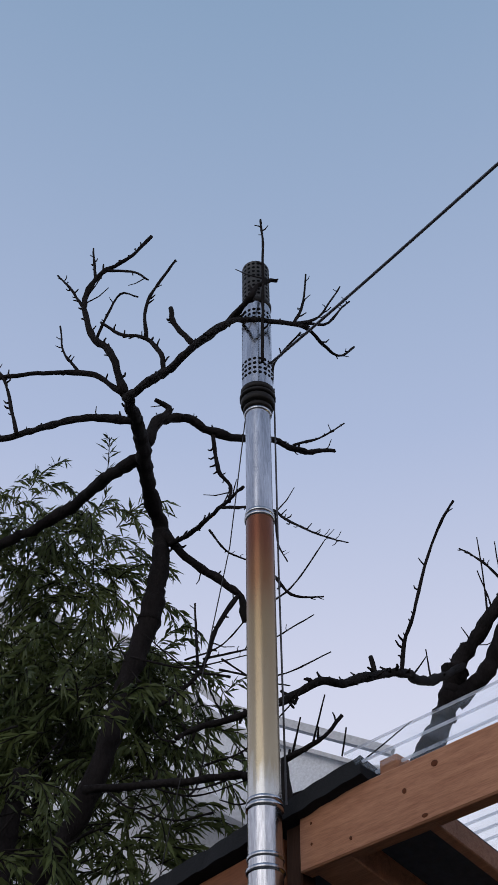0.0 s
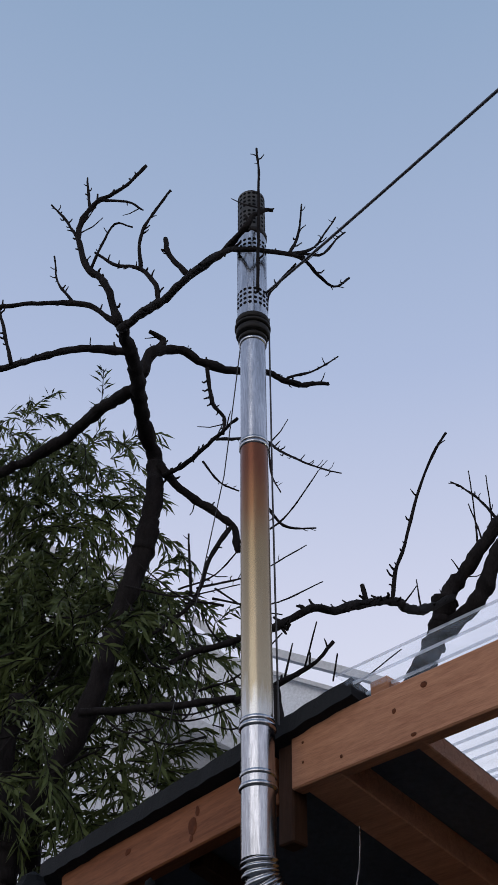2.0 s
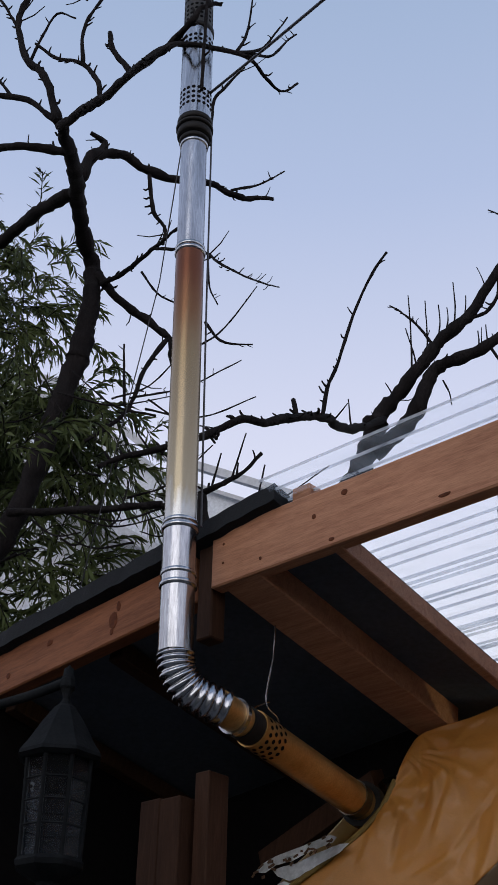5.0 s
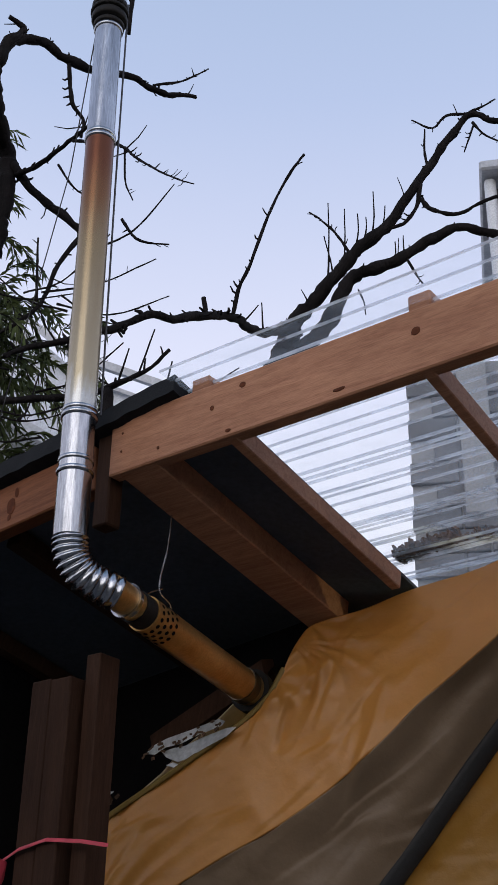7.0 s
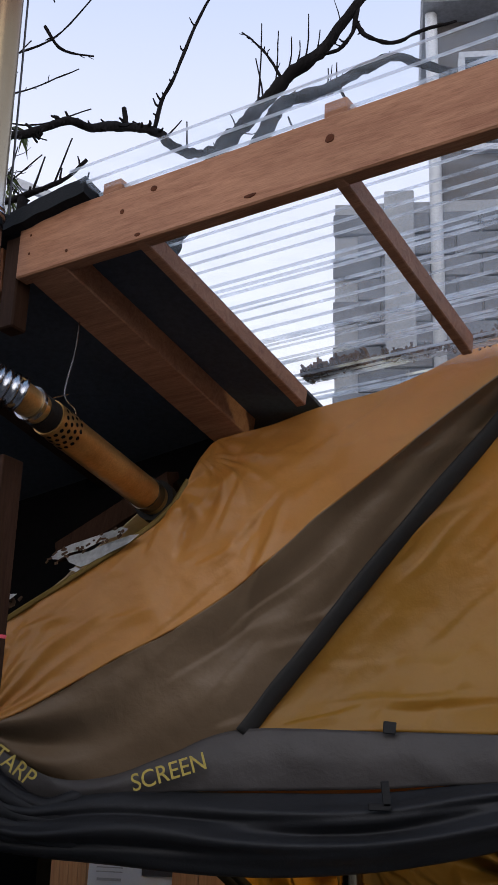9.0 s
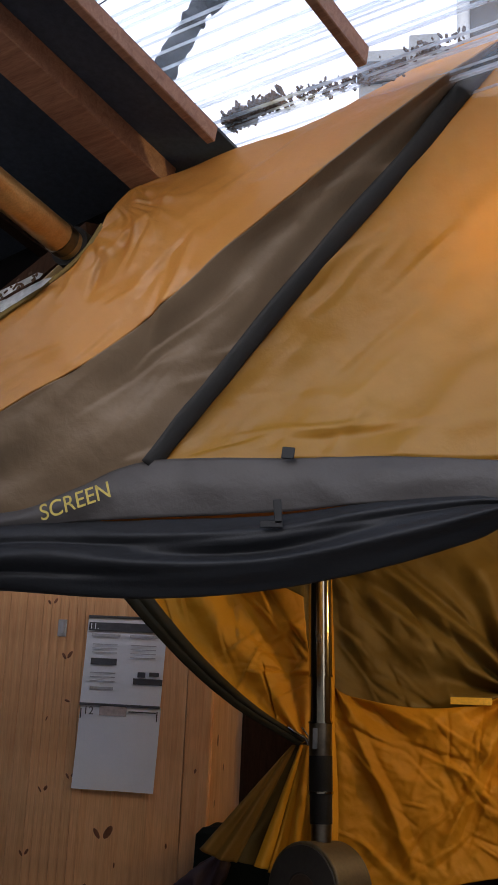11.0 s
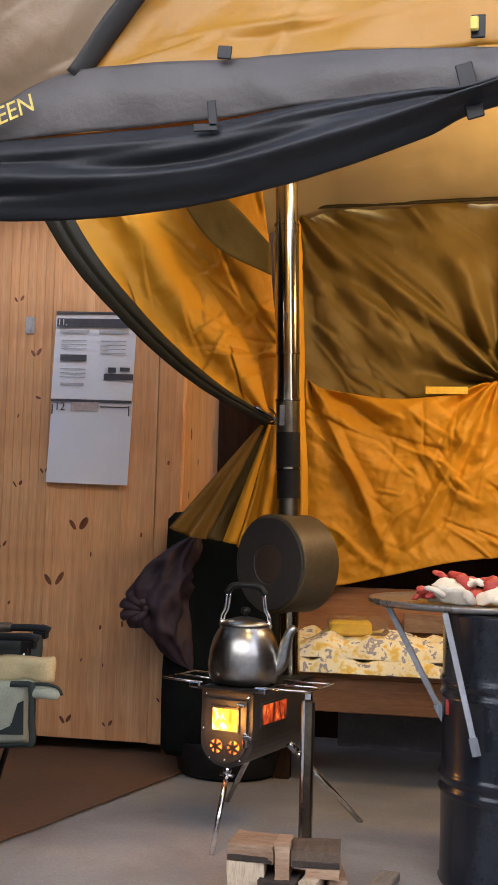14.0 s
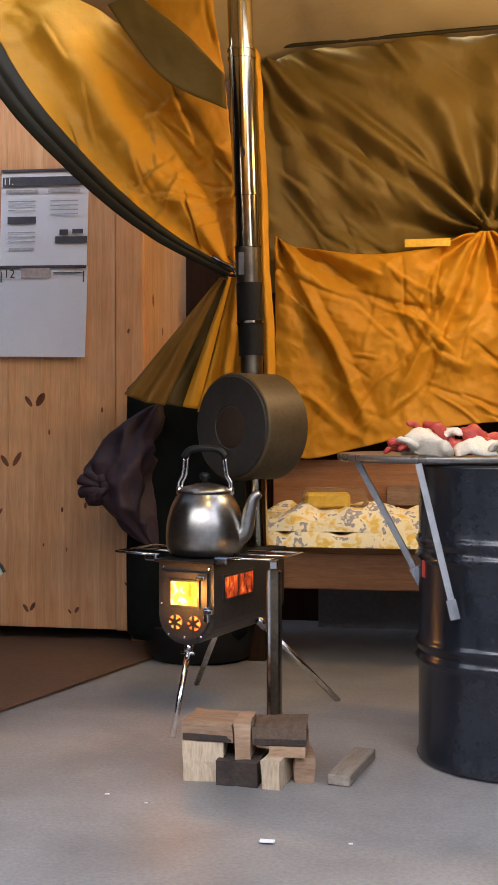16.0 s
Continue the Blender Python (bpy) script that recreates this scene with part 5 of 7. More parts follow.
for side in (-1, 1):
    bm = bmesh.new()
    x0, x1 = (-0.11, -0.27) if side < 0 else (0.11, 0.305)
    for y in (0.01, 0.12, 0.23):
        tube(bm, [(x0, y, 0.556), (x1, y, 0.560)], 0.0035, 6)
    tube(bm, [(x0, 0.0, 0.556), (x1, 0.0, 0.560), (x1, 0.24, 0.560), (x0, 0.24, 0.556)], 0.0042, 6)
    part("side_rack", bm, CHROME, stove, "folded-out wire side rack", True)
    part("rack_bolt", boxes(((x0 + side * 0.02, -0.006, 0.548), (0.045, 0.014, 0.022)), bevel=0.004), STEEL, stove)
fire_light.location = (0.645, 4.80, 0.43)

stand = thing("support_tube", (0.958, 4.87, 0.0), "dark square tube standing under the stove's side rack", "stand")
part("tube", boxes(((0, 0, 0.26), (0.044, 0.044, 0.52)), bevel=0.006), BLUED, stand)
part("cap", boxes(((0, 0, 0.535), (0.03, 0.03, 0.03)), bevel=0.005), CHROME, stand, "bright steel cap")
# bright strip put on the dark tube in place of a highlight
part("highlight_strip", boxes(((-0.012, -0.024, 0.27), (0.008, 0.004, 0.5))), CHROME, stand)

kettle = thing("kettle", (0.698, 5.02, 0.546), "large stainless steel kettle with spout and bail handle", "kettle")
body = bmesh.new()
lathe(body, [(0.095, 0.0), (0.116, 0.005), (0.129, 0.03), (0.132, 0.07), (0.128, 0.115), (0.116, 0.16), (0.100, 0.192), (0.090, 0.204), (0.088, 0.212)], 40)
part("body", body, KETTLE_STEEL, kettle, "", True)
lid = part("lid", lathe(bmesh.new(), [(0.092, 0.210), (0.094, 0.217), (0.07, 0.230), (0.03, 0.240), (0.012, 0.243)], 32), KETTLE_STEEL, kettle, "", True)
part("knob", lathe(bmesh.new(), [(0.008, 0.242), (0.008, 0.252), (0.018, 0.258), (0.018, 0.272), (0.008, 0.277)], 16), BLACK_PLASTIC, lid, "black lid knob", True)
bm = bmesh.new()
tube(bm, spline([(0.100, -0.01, 0.055), (0.138, -0.015, 0.082), (0.153, -0.018, 0.14), (0.168, -0.02, 0.190), (0.190, -0.022, 0.212)], 20), [0.036 - 0.023 * (i / 20) ** 0.8 for i in range(21)], 16)
part("spout", bm, KETTLE_STEEL, kettle, "", True)
for sx in (-1, 1):
    bm = bmesh.new()
    tube(bm, spline([(sx * 0.088, 0, 0.20), (sx * 0.092, 0, 0.24), (sx * 0.078, 0, 0.27), (sx * 0.070, 0, 0.33)], 12), 0.0045, 8)
    tube(bm, spline([(sx * 0.080, 0.014, 0.20), (sx * 0.082, 0.014, 0.24), (sx * 0.068, 0.012, 0.27), (sx * 0.060, 0.008, 0.33)], 12), 0.0045, 8)
    box(bm, (sx * 0.088, 0.005, 0.215), (0.02, 0.03, 0.03), None, 0.005)
    part("handle_bracket", bm, CHROME, kettle, "bright bent handle bracket", True)
bm = bmesh.new()
tube(bm, spline([(-0.072, 0, 0.325), (-0.05, 0, 0.352), (0.0, 0, 0.358), (0.05, 0, 0.352), (0.072, 0, 0.325)], 16), 0.012, 10)
part("handle", bm, BLACK_PLASTIC, kettle, "black grip", True)

flue = thing("stove_pipe", (0.80, 5.33, 0.0), "inner stove pipe of polished and darkened sections", "stove pipe")
def inner(name, z0, z1, r, material, label=""):
    bm = bmesh.new()
    px = lambda z: -0.032 * (z - 1.2)
    tube(bm, [(px(z0), 0, z0), (px(z1), 0, z1)], r, 26)
    ob = part(name, bm, material, flue, label, True)
    e = ob.modifiers.new("edges", "EDGE_SPLIT")
    e.split_angle = radians(40)
GOLD = surface("polished_pipe_steel", (0.34, 0.29, 0.20), (0.52, 0.45, 0.32), 0.15, 1.0, 5, 30, 0.05, 0.002, (4, 4, 0.7), rvar=0.08)
inner("outlet", 0.535, 0.80, 0.040, GOLD)
inner("lower_section", 1.14, 1.25, 0.041, BLUED)
inner("dark_sleeve", 1.23, 1.345, 0.045, SOOT)
inner("sooty_section", 1.34, 1.49, 0.047, SOOT, "sooty matt pipe section")
inner("damper_section", 1.485, 1.62, 0.0465, BLUED)
inner("mid_section", 1.60, 1.81, 0.045, GOLD)
inner("upper_section", 1.80, 2.33, 0.0475, GOLD, "polished upper pipe")
inner("top_section", 2.31, 2.86, 0.045, GOLD)
for z in (1.345, 1.615, 1.80, 2.32, 2.29):
    inner("joint_ring", z, z + 0.008, 0.0505, GOLD)
bm = bmesh.new()
tube(bm, spline([(-0.05, 0, 2.84), (-0.06, -0.06, 2.88), (-0.10, -0.3, 2.87), (-0.42, -1.95, 2.84)], 24), 0.044, 20)
part("level_run", bm, GOLD, flue, "", True)
part("damper_label", boxes(((-0.028, -0.0475, 1.555), (0.02, 0.004, 0.08)), bevel=0.001), KETTLE_STEEL, flue, "bright steel plate")
part("maker_badge", lathe(bmesh.new(), [(0.012, 0), (0.010, 0.003)], 12, Matrix.Translation((-0.022, -0.047, 1.95)) @ Matrix.Rotation(radians(90), 4, "X") @ Matrix.Diagonal((0.8, 1.6, 1, 1))), CHROME, flue, "small oval badge")

oven = thing("pipe_oven", (0.80, 5.33, 0.975), "round dark steel oven fitted on the stove pipe", "oven", turn=-36)
Rm = Matrix.Diagonal((1, 0.74, 1, 1)) @ Matrix.Rotation(radians(-90), 4, "X")
part("drum_body", lathe(bmesh.new(), [(0.01, -0.1285), (0.18, -0.130), (0.188, -0.1295), (0.192, -0.124), (0.192, -0.118), (0.192, 0.118), (0.192, 0.124), (0.188, 0.1295), (0.18, 0.13), (0.01, 0.13)], 48, Rm),
     surface("olive_brown_steel", (0.07, 0.048, 0.022), (0.12, 0.085, 0.042), 0.5, 0.3, 3, 60, 0.1, 0.002), oven, "", True)
part("oven_door", lathe(bmesh.new(), [(0.180, -0.131), (0.178, -0.140), (0.08, -0.142), (0.078, -0.138), (0.01, -0.138)], 48, Rm), surface("dark_oven_face", (0.026, 0.022, 0.019), (0.045, 0.038, 0.033), 0.6, 0.2, 4, 60, 0.1, 0.002), oven, "dark round oven door").modifiers.new("edges", "EDGE_SPLIT").split_angle = radians(30)
part("door_pane", lathe(bmesh.new(), [(0.074, -0.1385), (0.07, -0.1405), (0.01, -0.141)], 36, Rm), surface("brown_oven_glass", (0.040, 0.026, 0.019), (0.058, 0.036, 0.026), 0.35, 0.1, 4, 60, 0.02), oven, "round brown window")

# ---- firewood ----
SCORCHED = timber("scorched_wood", (0.085, 0.058, 0.040), (0.155, 0.105, 0.07), (6, 1, 6), 0.85)
wood = [((0.845, 4.395, 0.055), (0.115, 0.14, 0.11), 4, PALE_WOOD), ((0.865, 4.40, 0.137), (0.145, 0.15, 0.052), -3, FIREWOOD), ((0.958, 4.385, 0.114), (0.045, 0.13, 0.115), 3, FIREWOOD),
        ((0.955, 4.37, 0.034), (0.115, 0.15, 0.068), -4, CHARRED), ((1.055, 4.41, 0.130), (0.145, 0.15, 0.050), 5, SCORCHED), ((1.055, 4.36, 0.039), (0.050, 0.15, 0.078), -8, PALE_WOOD),
        ((1.112, 4.43, 0.036), (0.055, 0.15, 0.072), 12, FIREWOOD), ((1.078, 4.40, 0.0915), (0.10, 0.14, 0.026), 4, FIREWOOD), ((0.90, 4.45, 0.04), (0.12, 0.08, 0.08), 3, CHARRED)]
for at, size, turn, material in wood:
    log = thing("firewood_block", at, "rough block of firewood on the concrete floor, partly charred" if material is CHARRED else "sawn block of firewood stacked on the concrete floor", "firewood", turn, "firewood pile by the stove")
    bm = bmesh.new()
    box(bm, (0, 0, 0), size)
    bmesh.ops.subdivide_edges(bm, edges=list(bm.edges), cuts=3, use_grid_fill=True)
    for v in bm.verts:
        v.co += 0.005 * noise.noise_vector((v.co + Vector(at)) * 22)
    part("block", bm, material, log)
    if material in (FIREWOOD, SCORCHED) and size[2] > 0.045 and size[0] > 0.1:
        part("charred_edge", boxes(((0, -size[1] / 2 + 0.002, -size[2] * 0.30), (size[0] * 0.98, 0.008, size[2] * 0.38)), bevel=0.002), CHARRED, log, "burnt lower edge")
plank = thing("wood_offcut", (1.245, 4.49, 0.016), "grey weathered offcut of wood on the floor", "wood", -9)
part("board", boxes(((0, 0, 0), (0.065, 0.29, 0.030)), bevel=0.003), timber("grey_offcut", (0.20, 0.16, 0.12), (0.30, 0.25, 0.2), (6, 1, 6), 0.8), plank)
bm = bmesh.new()
rng = random.Random(9)
for at, s in (((1.106, 3.882), 0.018), ((0.63, 4.15), 0.006), ((0.2, 3.9), 0.007), ((0.5, 3.6), 0.005), ((1.3, 3.9), 0.005), ((-0.25, 5.3), 0.012), ((0.75, 4.1), 0.004)):
    box(bm, (at[0], at[1], 0.006 + 0.001), (s * 2, s, 0.003), None, 0.0005)
tagged(part("floor_scraps", bm, PAPER), "small pale scraps on the floor", "scraps", "", "stuff")

# ---- drum, folding table, gloves ----
drum = thing("oil_drum", (1.705, 4.722, 0.0), "glossy black steel drum with rolled ribs", "drum")
prof = [(0.270, 0.0), (0.287, 0.004), (0.290, 0.012), (0.284, 0.022)]
for zr in (0.30, 0.345, 0.60, 0.645):
    prof += [(0.284, zr - 0.022), (0.287, zr - 0.012), (0.2935, zr), (0.287, zr + 0.012), (0.284, zr + 0.022)]
prof += [(0.284, 0.845), (0.290, 0.858), (0.290, 0.866), (0.278, 0.868)]
part("shell", lathe(bmesh.new(), prof, 72), DRUM_PAINT, drum, "", True)
part("red_sticker", boxes(((0, 0, 0), (0.003, 0.022, 0.05)), m=Matrix.Rotation(radians(-158), 4, "Z") @ Matrix.Translation((0.286, 0, 0.565))), RED_RUBBER, drum, "small red mark")
table = thing("folding_table", (1.56, 4.90, 0.872), "thin round folding table top lying on the drum", "table")
part("tabletop", lathe(bmesh.new(), [(0.39, -0.002), (0.400, 0.004), (0.402, 0.015), (0.398, 0.021), (0.392, 0.018), (0.38, 0.014), (0.05, 0.014)], 72), surface("grey_enamel_tray", (0.16, 0.15, 0.145), (0.24, 0.23, 0.22), 0.3, 0.6, 3, 60, 0.04, 0.002), table, "", True)
for a, b in (((-0.325, -0.15, -0.002), (-0.14, -0.16, -0.345)), ((-0.13, -0.46 + 0.06, 0.0), (-0.032, -0.455, -0.40))):
    bm = bmesh.new()
    tube(bm, [a, b], 0.0125, 4)
    leg = part("folding_leg", bm, surface("grey_leg_steel", (0.20, 0.21, 0.23), (0.28, 0.29, 0.31), 0.45, 0.4), table, "grey folding leg hanging down")
    bm = bmesh.new()
    d = (Vector(b) - Vector(a)).normalized()
    tube(bm, [Vector(b) - d * 0.03, Vector(b) + d * 0.025], 0.019, 4)
    part("foot_cap", bm, STEEL, leg)
def glove(at, turn, coat, cuff, s, label, tilt=0):
    """A limp knitted glove: rumpled palm and cuff, and fingers that curl over one another."""
    g = thing("work_glove", at, label, "glove", turn, "gloves on the table", tilt=(tilt, 0))
    rng = random.Random(int(abs(turn) * 7) + 3)
    bm = bmesh.new()
    path = spline([(-0.085, 0.01, 0.016), (-0.05, -0.006, 0.03), (-0.01, 0.004, 0.026), (0.03, 0, 0.02)], 14)
    tube(bm, [q * s for q in path], [s * (0.026 + 0.012 * math.sin(math.pi * i / 14)) for i in range(15)], 16, True, 0.5)
    for v in bm.verts:
        v.co += 0.012 * s * noise.noise_vector(v.co * 30 + Vector((turn, 0, 0)))
        v.co.z = max(v.co.z, 0.002)
    part("palm", bm, cuff, g, "", True)
    for k in range(5):
        bm = bmesh.new()
        a = radians(-60 + 30 * k)
        b = a + rng.uniform(-1.2, 1.2)
        l = s * rng.uniform(0.045, 0.065)
        p0 = Vector((0.02 * math.cos(a), 0.026 * math.sin(a), 0.022)) * s
        p1 = p0 + Vector((l * 0.6 * math.cos(a), l * 0.6 * math.sin(a), rng.uniform(0.0, 0.025)))
        p2 = p1 + Vector((l * 0.6 * math.cos(b), l * 0.6 * math.sin(b), rng.uniform(-0.025, 0.01)))
        tube(bm, spline([p0, p1, p2], 9), [s * r * 0.8 for r in (0.015, 0.015, 0.0155, 0.0145, 0.0145, 0.014, 0.0135, 0.013, 0.011, 0.006)], 9, True, 0.8)
        for v in bm.verts:
            v.co += 0.004 * s * noise.noise_vector(v.co * 60)
            v.co.z = max(v.co.z, 0.001)
        part("finger", bm, coat, g, "", True)
    return g


GT = 0.889
RED_LABEL, PALE_LABEL = "red-coated cotton work glove, crumpled on the table", "off-white cotton work glove, crumpled on the table"
for at, turn, coat, cuff, s, label, tilt in (
        ((1.395, 4.70, GT), 190, RED_RUBBER, GLOVE, 0.9, RED_LABEL, 0), ((1.44, 4.66, GT), 150, GLOVE, GLOVE, 1.0, PALE_LABEL, 12), ((1.475, 4.70, GT + 0.028), 40, GLOVE, GLOVE, 1.05, PALE_LABEL, -14),
        ((1.46, 4.76, GT + 0.045), 110, RED_RUBBER, RED_RUBBER, 1.0, RED_LABEL, 8), ((1.555, 4.72, GT), 25, RED_RUBBER, RED_RUBBER, 1.0, RED_LABEL, 0), ((1.595, 4.76, GT + 0.028), 75, RED_RUBBER, RED_RUBBER, 1.05, RED_LABEL, 12),
        ((1.62, 4.66, GT), 5, GLOVE, GLOVE, 1.0, PALE_LABEL, 0), ((1.70, 4.72, GT), -30, GLOVE, RED_RUBBER, 1.0, PALE_LABEL, 0)):
    glove(at, turn, coat, cuff, s, label, tilt)

# ---- sleeping bench ----
bench = thing("sleeping_bench", (1.6, 6.25, 0.0), "low wooden sleeping bench with a boarded front", "bench")
part("front_board", boxes(((0, -0.30, 0.385), (1.85, 0.03, 0.15)), bevel=0.004), PINE_X, bench, "reddish pine front board")
part("front_rail", boxes(((0, -0.305, 0.475), (1.85, 0.05, 0.03)), bevel=0.004), PINE_X, bench)
part("deck", boxes(((0, 0.05, 0.478), (1.85, 0.66, 0.024))), PINE_X, bench)
for x in (-0.9, 0.0, 0.9):
    part("leg", boxes(((x, -0.25, 0.155), (0.07, 0.07, 0.31))), SHADED_WOOD, bench)
part("under_panel", boxes(((0.1, 0.18, 0.20), (1.6, 0.02, 0.26))), BLOCK, bench, "grey panel under the bench")
part("back_board", boxes(((0.0, 0.30, 0.66), (1.85, 0.025, 0.32)), bevel=0.003), PINE_X, bench, "brown board behind the bedding")
part("pale_board", boxes(((0.05, 0.262, 0.66), (0.9, 0.02, 0.09)), bevel=0.003), FIREWOOD, bench)
quilt = thing("folded_quilt", (1.35, 6.15, 0.49), "yellow patterned quilt folded on the bench", "quilt")
def pad(cx, cy, cz, w, d, h, seed):
    bm = bmesh.new()
    nx2, ny2 = 64, 26
    top = [[None] * (nx2 + 1) for _ in range(ny2 + 1)]
    for j in range(ny2 + 1):
        for i in range(nx2 + 1):
            x, y = i / nx2 * 2 - 1, j / ny2 * 2 - 1
            e = (1 - abs(x) ** 8) * (1 - abs(y) ** 6)
            q = Vector((cx + x * w / 2, cy + y * d / 2, 0))
            top[j][i] = bm.verts.new((q.x, q.y, cz + h * max(0, e) ** 0.4 * (0.86 + 0.55 * noise.noise(Vector((q.x * 6 + seed, q.y * 5, seed))) - 0.75 * abs(noise.noise(Vector((q.x * 9 + seed, q.y * 7, seed))))) ))
    for j in range(ny2):
        for i in range(nx2):
            bm.faces.new((top[j][i], top[j][i + 1], top[j + 1][i + 1], top[j + 1][i]))
    return bm
m, n, l, p = nodes("flowered_quilt_cloth")
v = coords(n, l)
blot = noise_tex(n, l, v, 19, 3, 0.55, 0.3)
col = ramp(n, l, blot, [(0.36, (0.74, 0.50, 0.10)), (0.43, (0.80, 0.62, 0.24)), (0.47, (0.82, 0.74, 0.50)), (0.57, (0.82, 0.74, 0.50)), (0.60, (0.30, 0.28, 0.29)), (0.66, (0.36, 0.33, 0.33)), (0.69, (0.80, 0.66, 0.34))])
l.new(col, p.inputs["Base Color"])
p.inputs["Roughness"].default_value = 0.9
bumped(n, l, p, noise_tex(n, l, v, 60, 3), 0.4, 0.01)
FLOWERED = m
part("lower_fold", pad(0, -0.03, 0.0, 1.35, 0.54, 0.085, 1.0), FLOWERED, quilt, "", True)
part("upper_fold", pad(-0.02, -0.01, 0.060, 1.30, 0.50, 0.105, 4.0), FLOWERED, quilt, "", True)
tub = thing("yellow_tub", (0.98, 6.10, 0.632), "yellow tub wrapped in clear film on the quilt", "container", 8)
part("box_body", boxes(((0, 0, 0.032), (0.19, 0.12, 0.064)), bevel=0.012), YELLOW, tub)
bm = boxes(((0.03, -0.01, 0.045), (0.27, 0.16, 0.075)), bevel=0.02)
bmesh.ops.subdivide_edges(bm, edges=list(bm.edges), cuts=2)
for v2 in bm.verts:
    v2.co += 0.012 * noise.noise_vector(v2.co * 19)
part("film_wrap", bm, CLEAR, tub, "crumpled clear film")

# ---- dark box with cloth over it ----
crate = thing("covered_crate", (0.45, 6.03, 0.0), "tall crate under a black cloth behind the stove", "crate")
bm = boxes(((-0.03, 0, 0.63), (0.50, 0.36, 1.08)), bevel=0.03)
bmesh.ops.subdivide_edges(bm, edges=list(bm.edges), cuts=5, use_grid_fill=True)
for v2 in bm.verts:
    v2.co += 0.012 * noise.noise_vector(v2.co * 4)
part("cloth_cover", bm, BLACK_CLOTH, crate, "", True)
part("tub", lathe(bmesh.new(), [(0.20, 0.0), (0.23, 0.02), (0.25, 0.14), (0.24, 0.15)], 36), BLACK_PLASTIC, crate, "round black tub", True)
bag = thing("hanging_jacket", (0.14, 5.82, 0.74), "dark plum cloth hanging beside the crate", "cloth")
bm = bmesh.new()
nn, mm = 44, 44
gridv = []
for j in range(mm + 1):
    s = j / mm
    hw = 0.012 + 0.158 * (math.sin(math.pi * min(1.0, s * 1.02)) ** 0.7)
    cx = 0.185 - 0.155 * math.sin(math.pi * s) ** 0.8
    rowv = []
    for i in range(nn):
        a = 2 * math.pi * i / nn
        rr = 1.12 + 0.16 * math.sin(a * 3 + s * 9) + 0.15 * noise.noise(Vector((math.cos(a) * 2, math.sin(a) * 2, s * 6))) - 0.75 * abs(noise.noise(Vector((math.cos(a) * 1.6 + 5, math.sin(a) * 1.6, s * 5 + math.cos(a)))))
        rowv.append(bm.verts.new((cx + hw * rr * math.cos(a) * 0.75, hw * rr * math.sin(a) * 0.8, 0.33 - 0.60 * s)))
    gridv.append(rowv)
for a, b in zip(gridv, gridv[1:]):
    for i in range(nn):
        bm.faces.new((a[i], b[i], b[(i + 1) % nn], a[(i + 1) % nn]))
part("cloth", bm, PLUM, bag, "", True)
for k in range(7):
    a, bm = 2 * math.pi * k / 7, bmesh.new()
    tube(bm, spline([(-0.005, -0.07, -0.005), (-0.045 + 0.03 * math.cos(a), -0.105, 0.0 + 0.035 * math.sin(a)), (-0.075 + 0.05 * math.cos(a), -0.085, -0.005 + 0.06 * math.sin(a)), (-0.02 + 0.06 * math.cos(a), -0.05, 0.075 * math.sin(a))], 10), [0.016, 0.022, 0.024, 0.026, 0.026, 0.026, 0.026, 0.024, 0.022, 0.018, 0.012], 8, True, 0.7)
    part("gathered_fold", bm, PLUM, bag, "", True)


# ---- folding chair ----
chair = thing("camping_chair", (-0.28, 4.85, 0.0), "folding camping chair with black arms and sage cloth", "chair")
for y, zc, x1 in ((0.18, 0.705, 0.22), (-0.06, 0.695, 0.265)):
    bm = bmesh.new()
    tube(bm, spline([(-0.35, y, zc - 0.012), (0.0, y, zc), (x1 - 0.04, y, zc + 0.004), (x1, y, zc - 0.004)], 14), 0.017, 10, True, 0.55)
    arm = part("armrest", bm, BLACK_PLASTIC, chair, "black plastic armrest", True)
    bm = bmesh.new()
    tube(bm, [(-0.45, y, zc - 0.012), (-0.02 + x1 * 0.4, y - 0.002, zc + 0.002)], 0.0195, 12)
    part("arm_tube", bm, surface("grey_brown_tube", (0.055, 0.045, 0.04), (0.09, 0.075, 0.066), 0.4, 0.5), arm, "grey-brown metal tube", True)
    part("arm_bracket", boxes(((x1 - 0.045, y, zc - 0.045), (0.034, 0.028, 0.085)), ((x1 - 0.03, y, zc - 0.02), (0.05, 0.03, 0.03)), bevel=0.006), BLACK_PLASTIC, arm)
    for p0, p1 in (((x1 - 0.045, y, zc - 0.08), (0.0, y, 0.012)), ((-0.32, y + 0.024, zc - 0.03), (-0.06, y + 0.024, 0.012))):
        bm = bmesh.new()
        tube(bm, [p0, p1], 0.011, 8)
        part("leg", bm, BLACK_PLASTIC, chair, "", True)
    part("rivet", lathe(bmesh.new(), [(0.007, 0), (0.006, 0.003), (0.001, 0.005)], 10, Matrix.Translation((x1 - 0.045, y - 0.016, zc - 0.055)) @ Matrix.Rotation(radians(90), 4, "X")), CHROME, arm, "bright rivet")
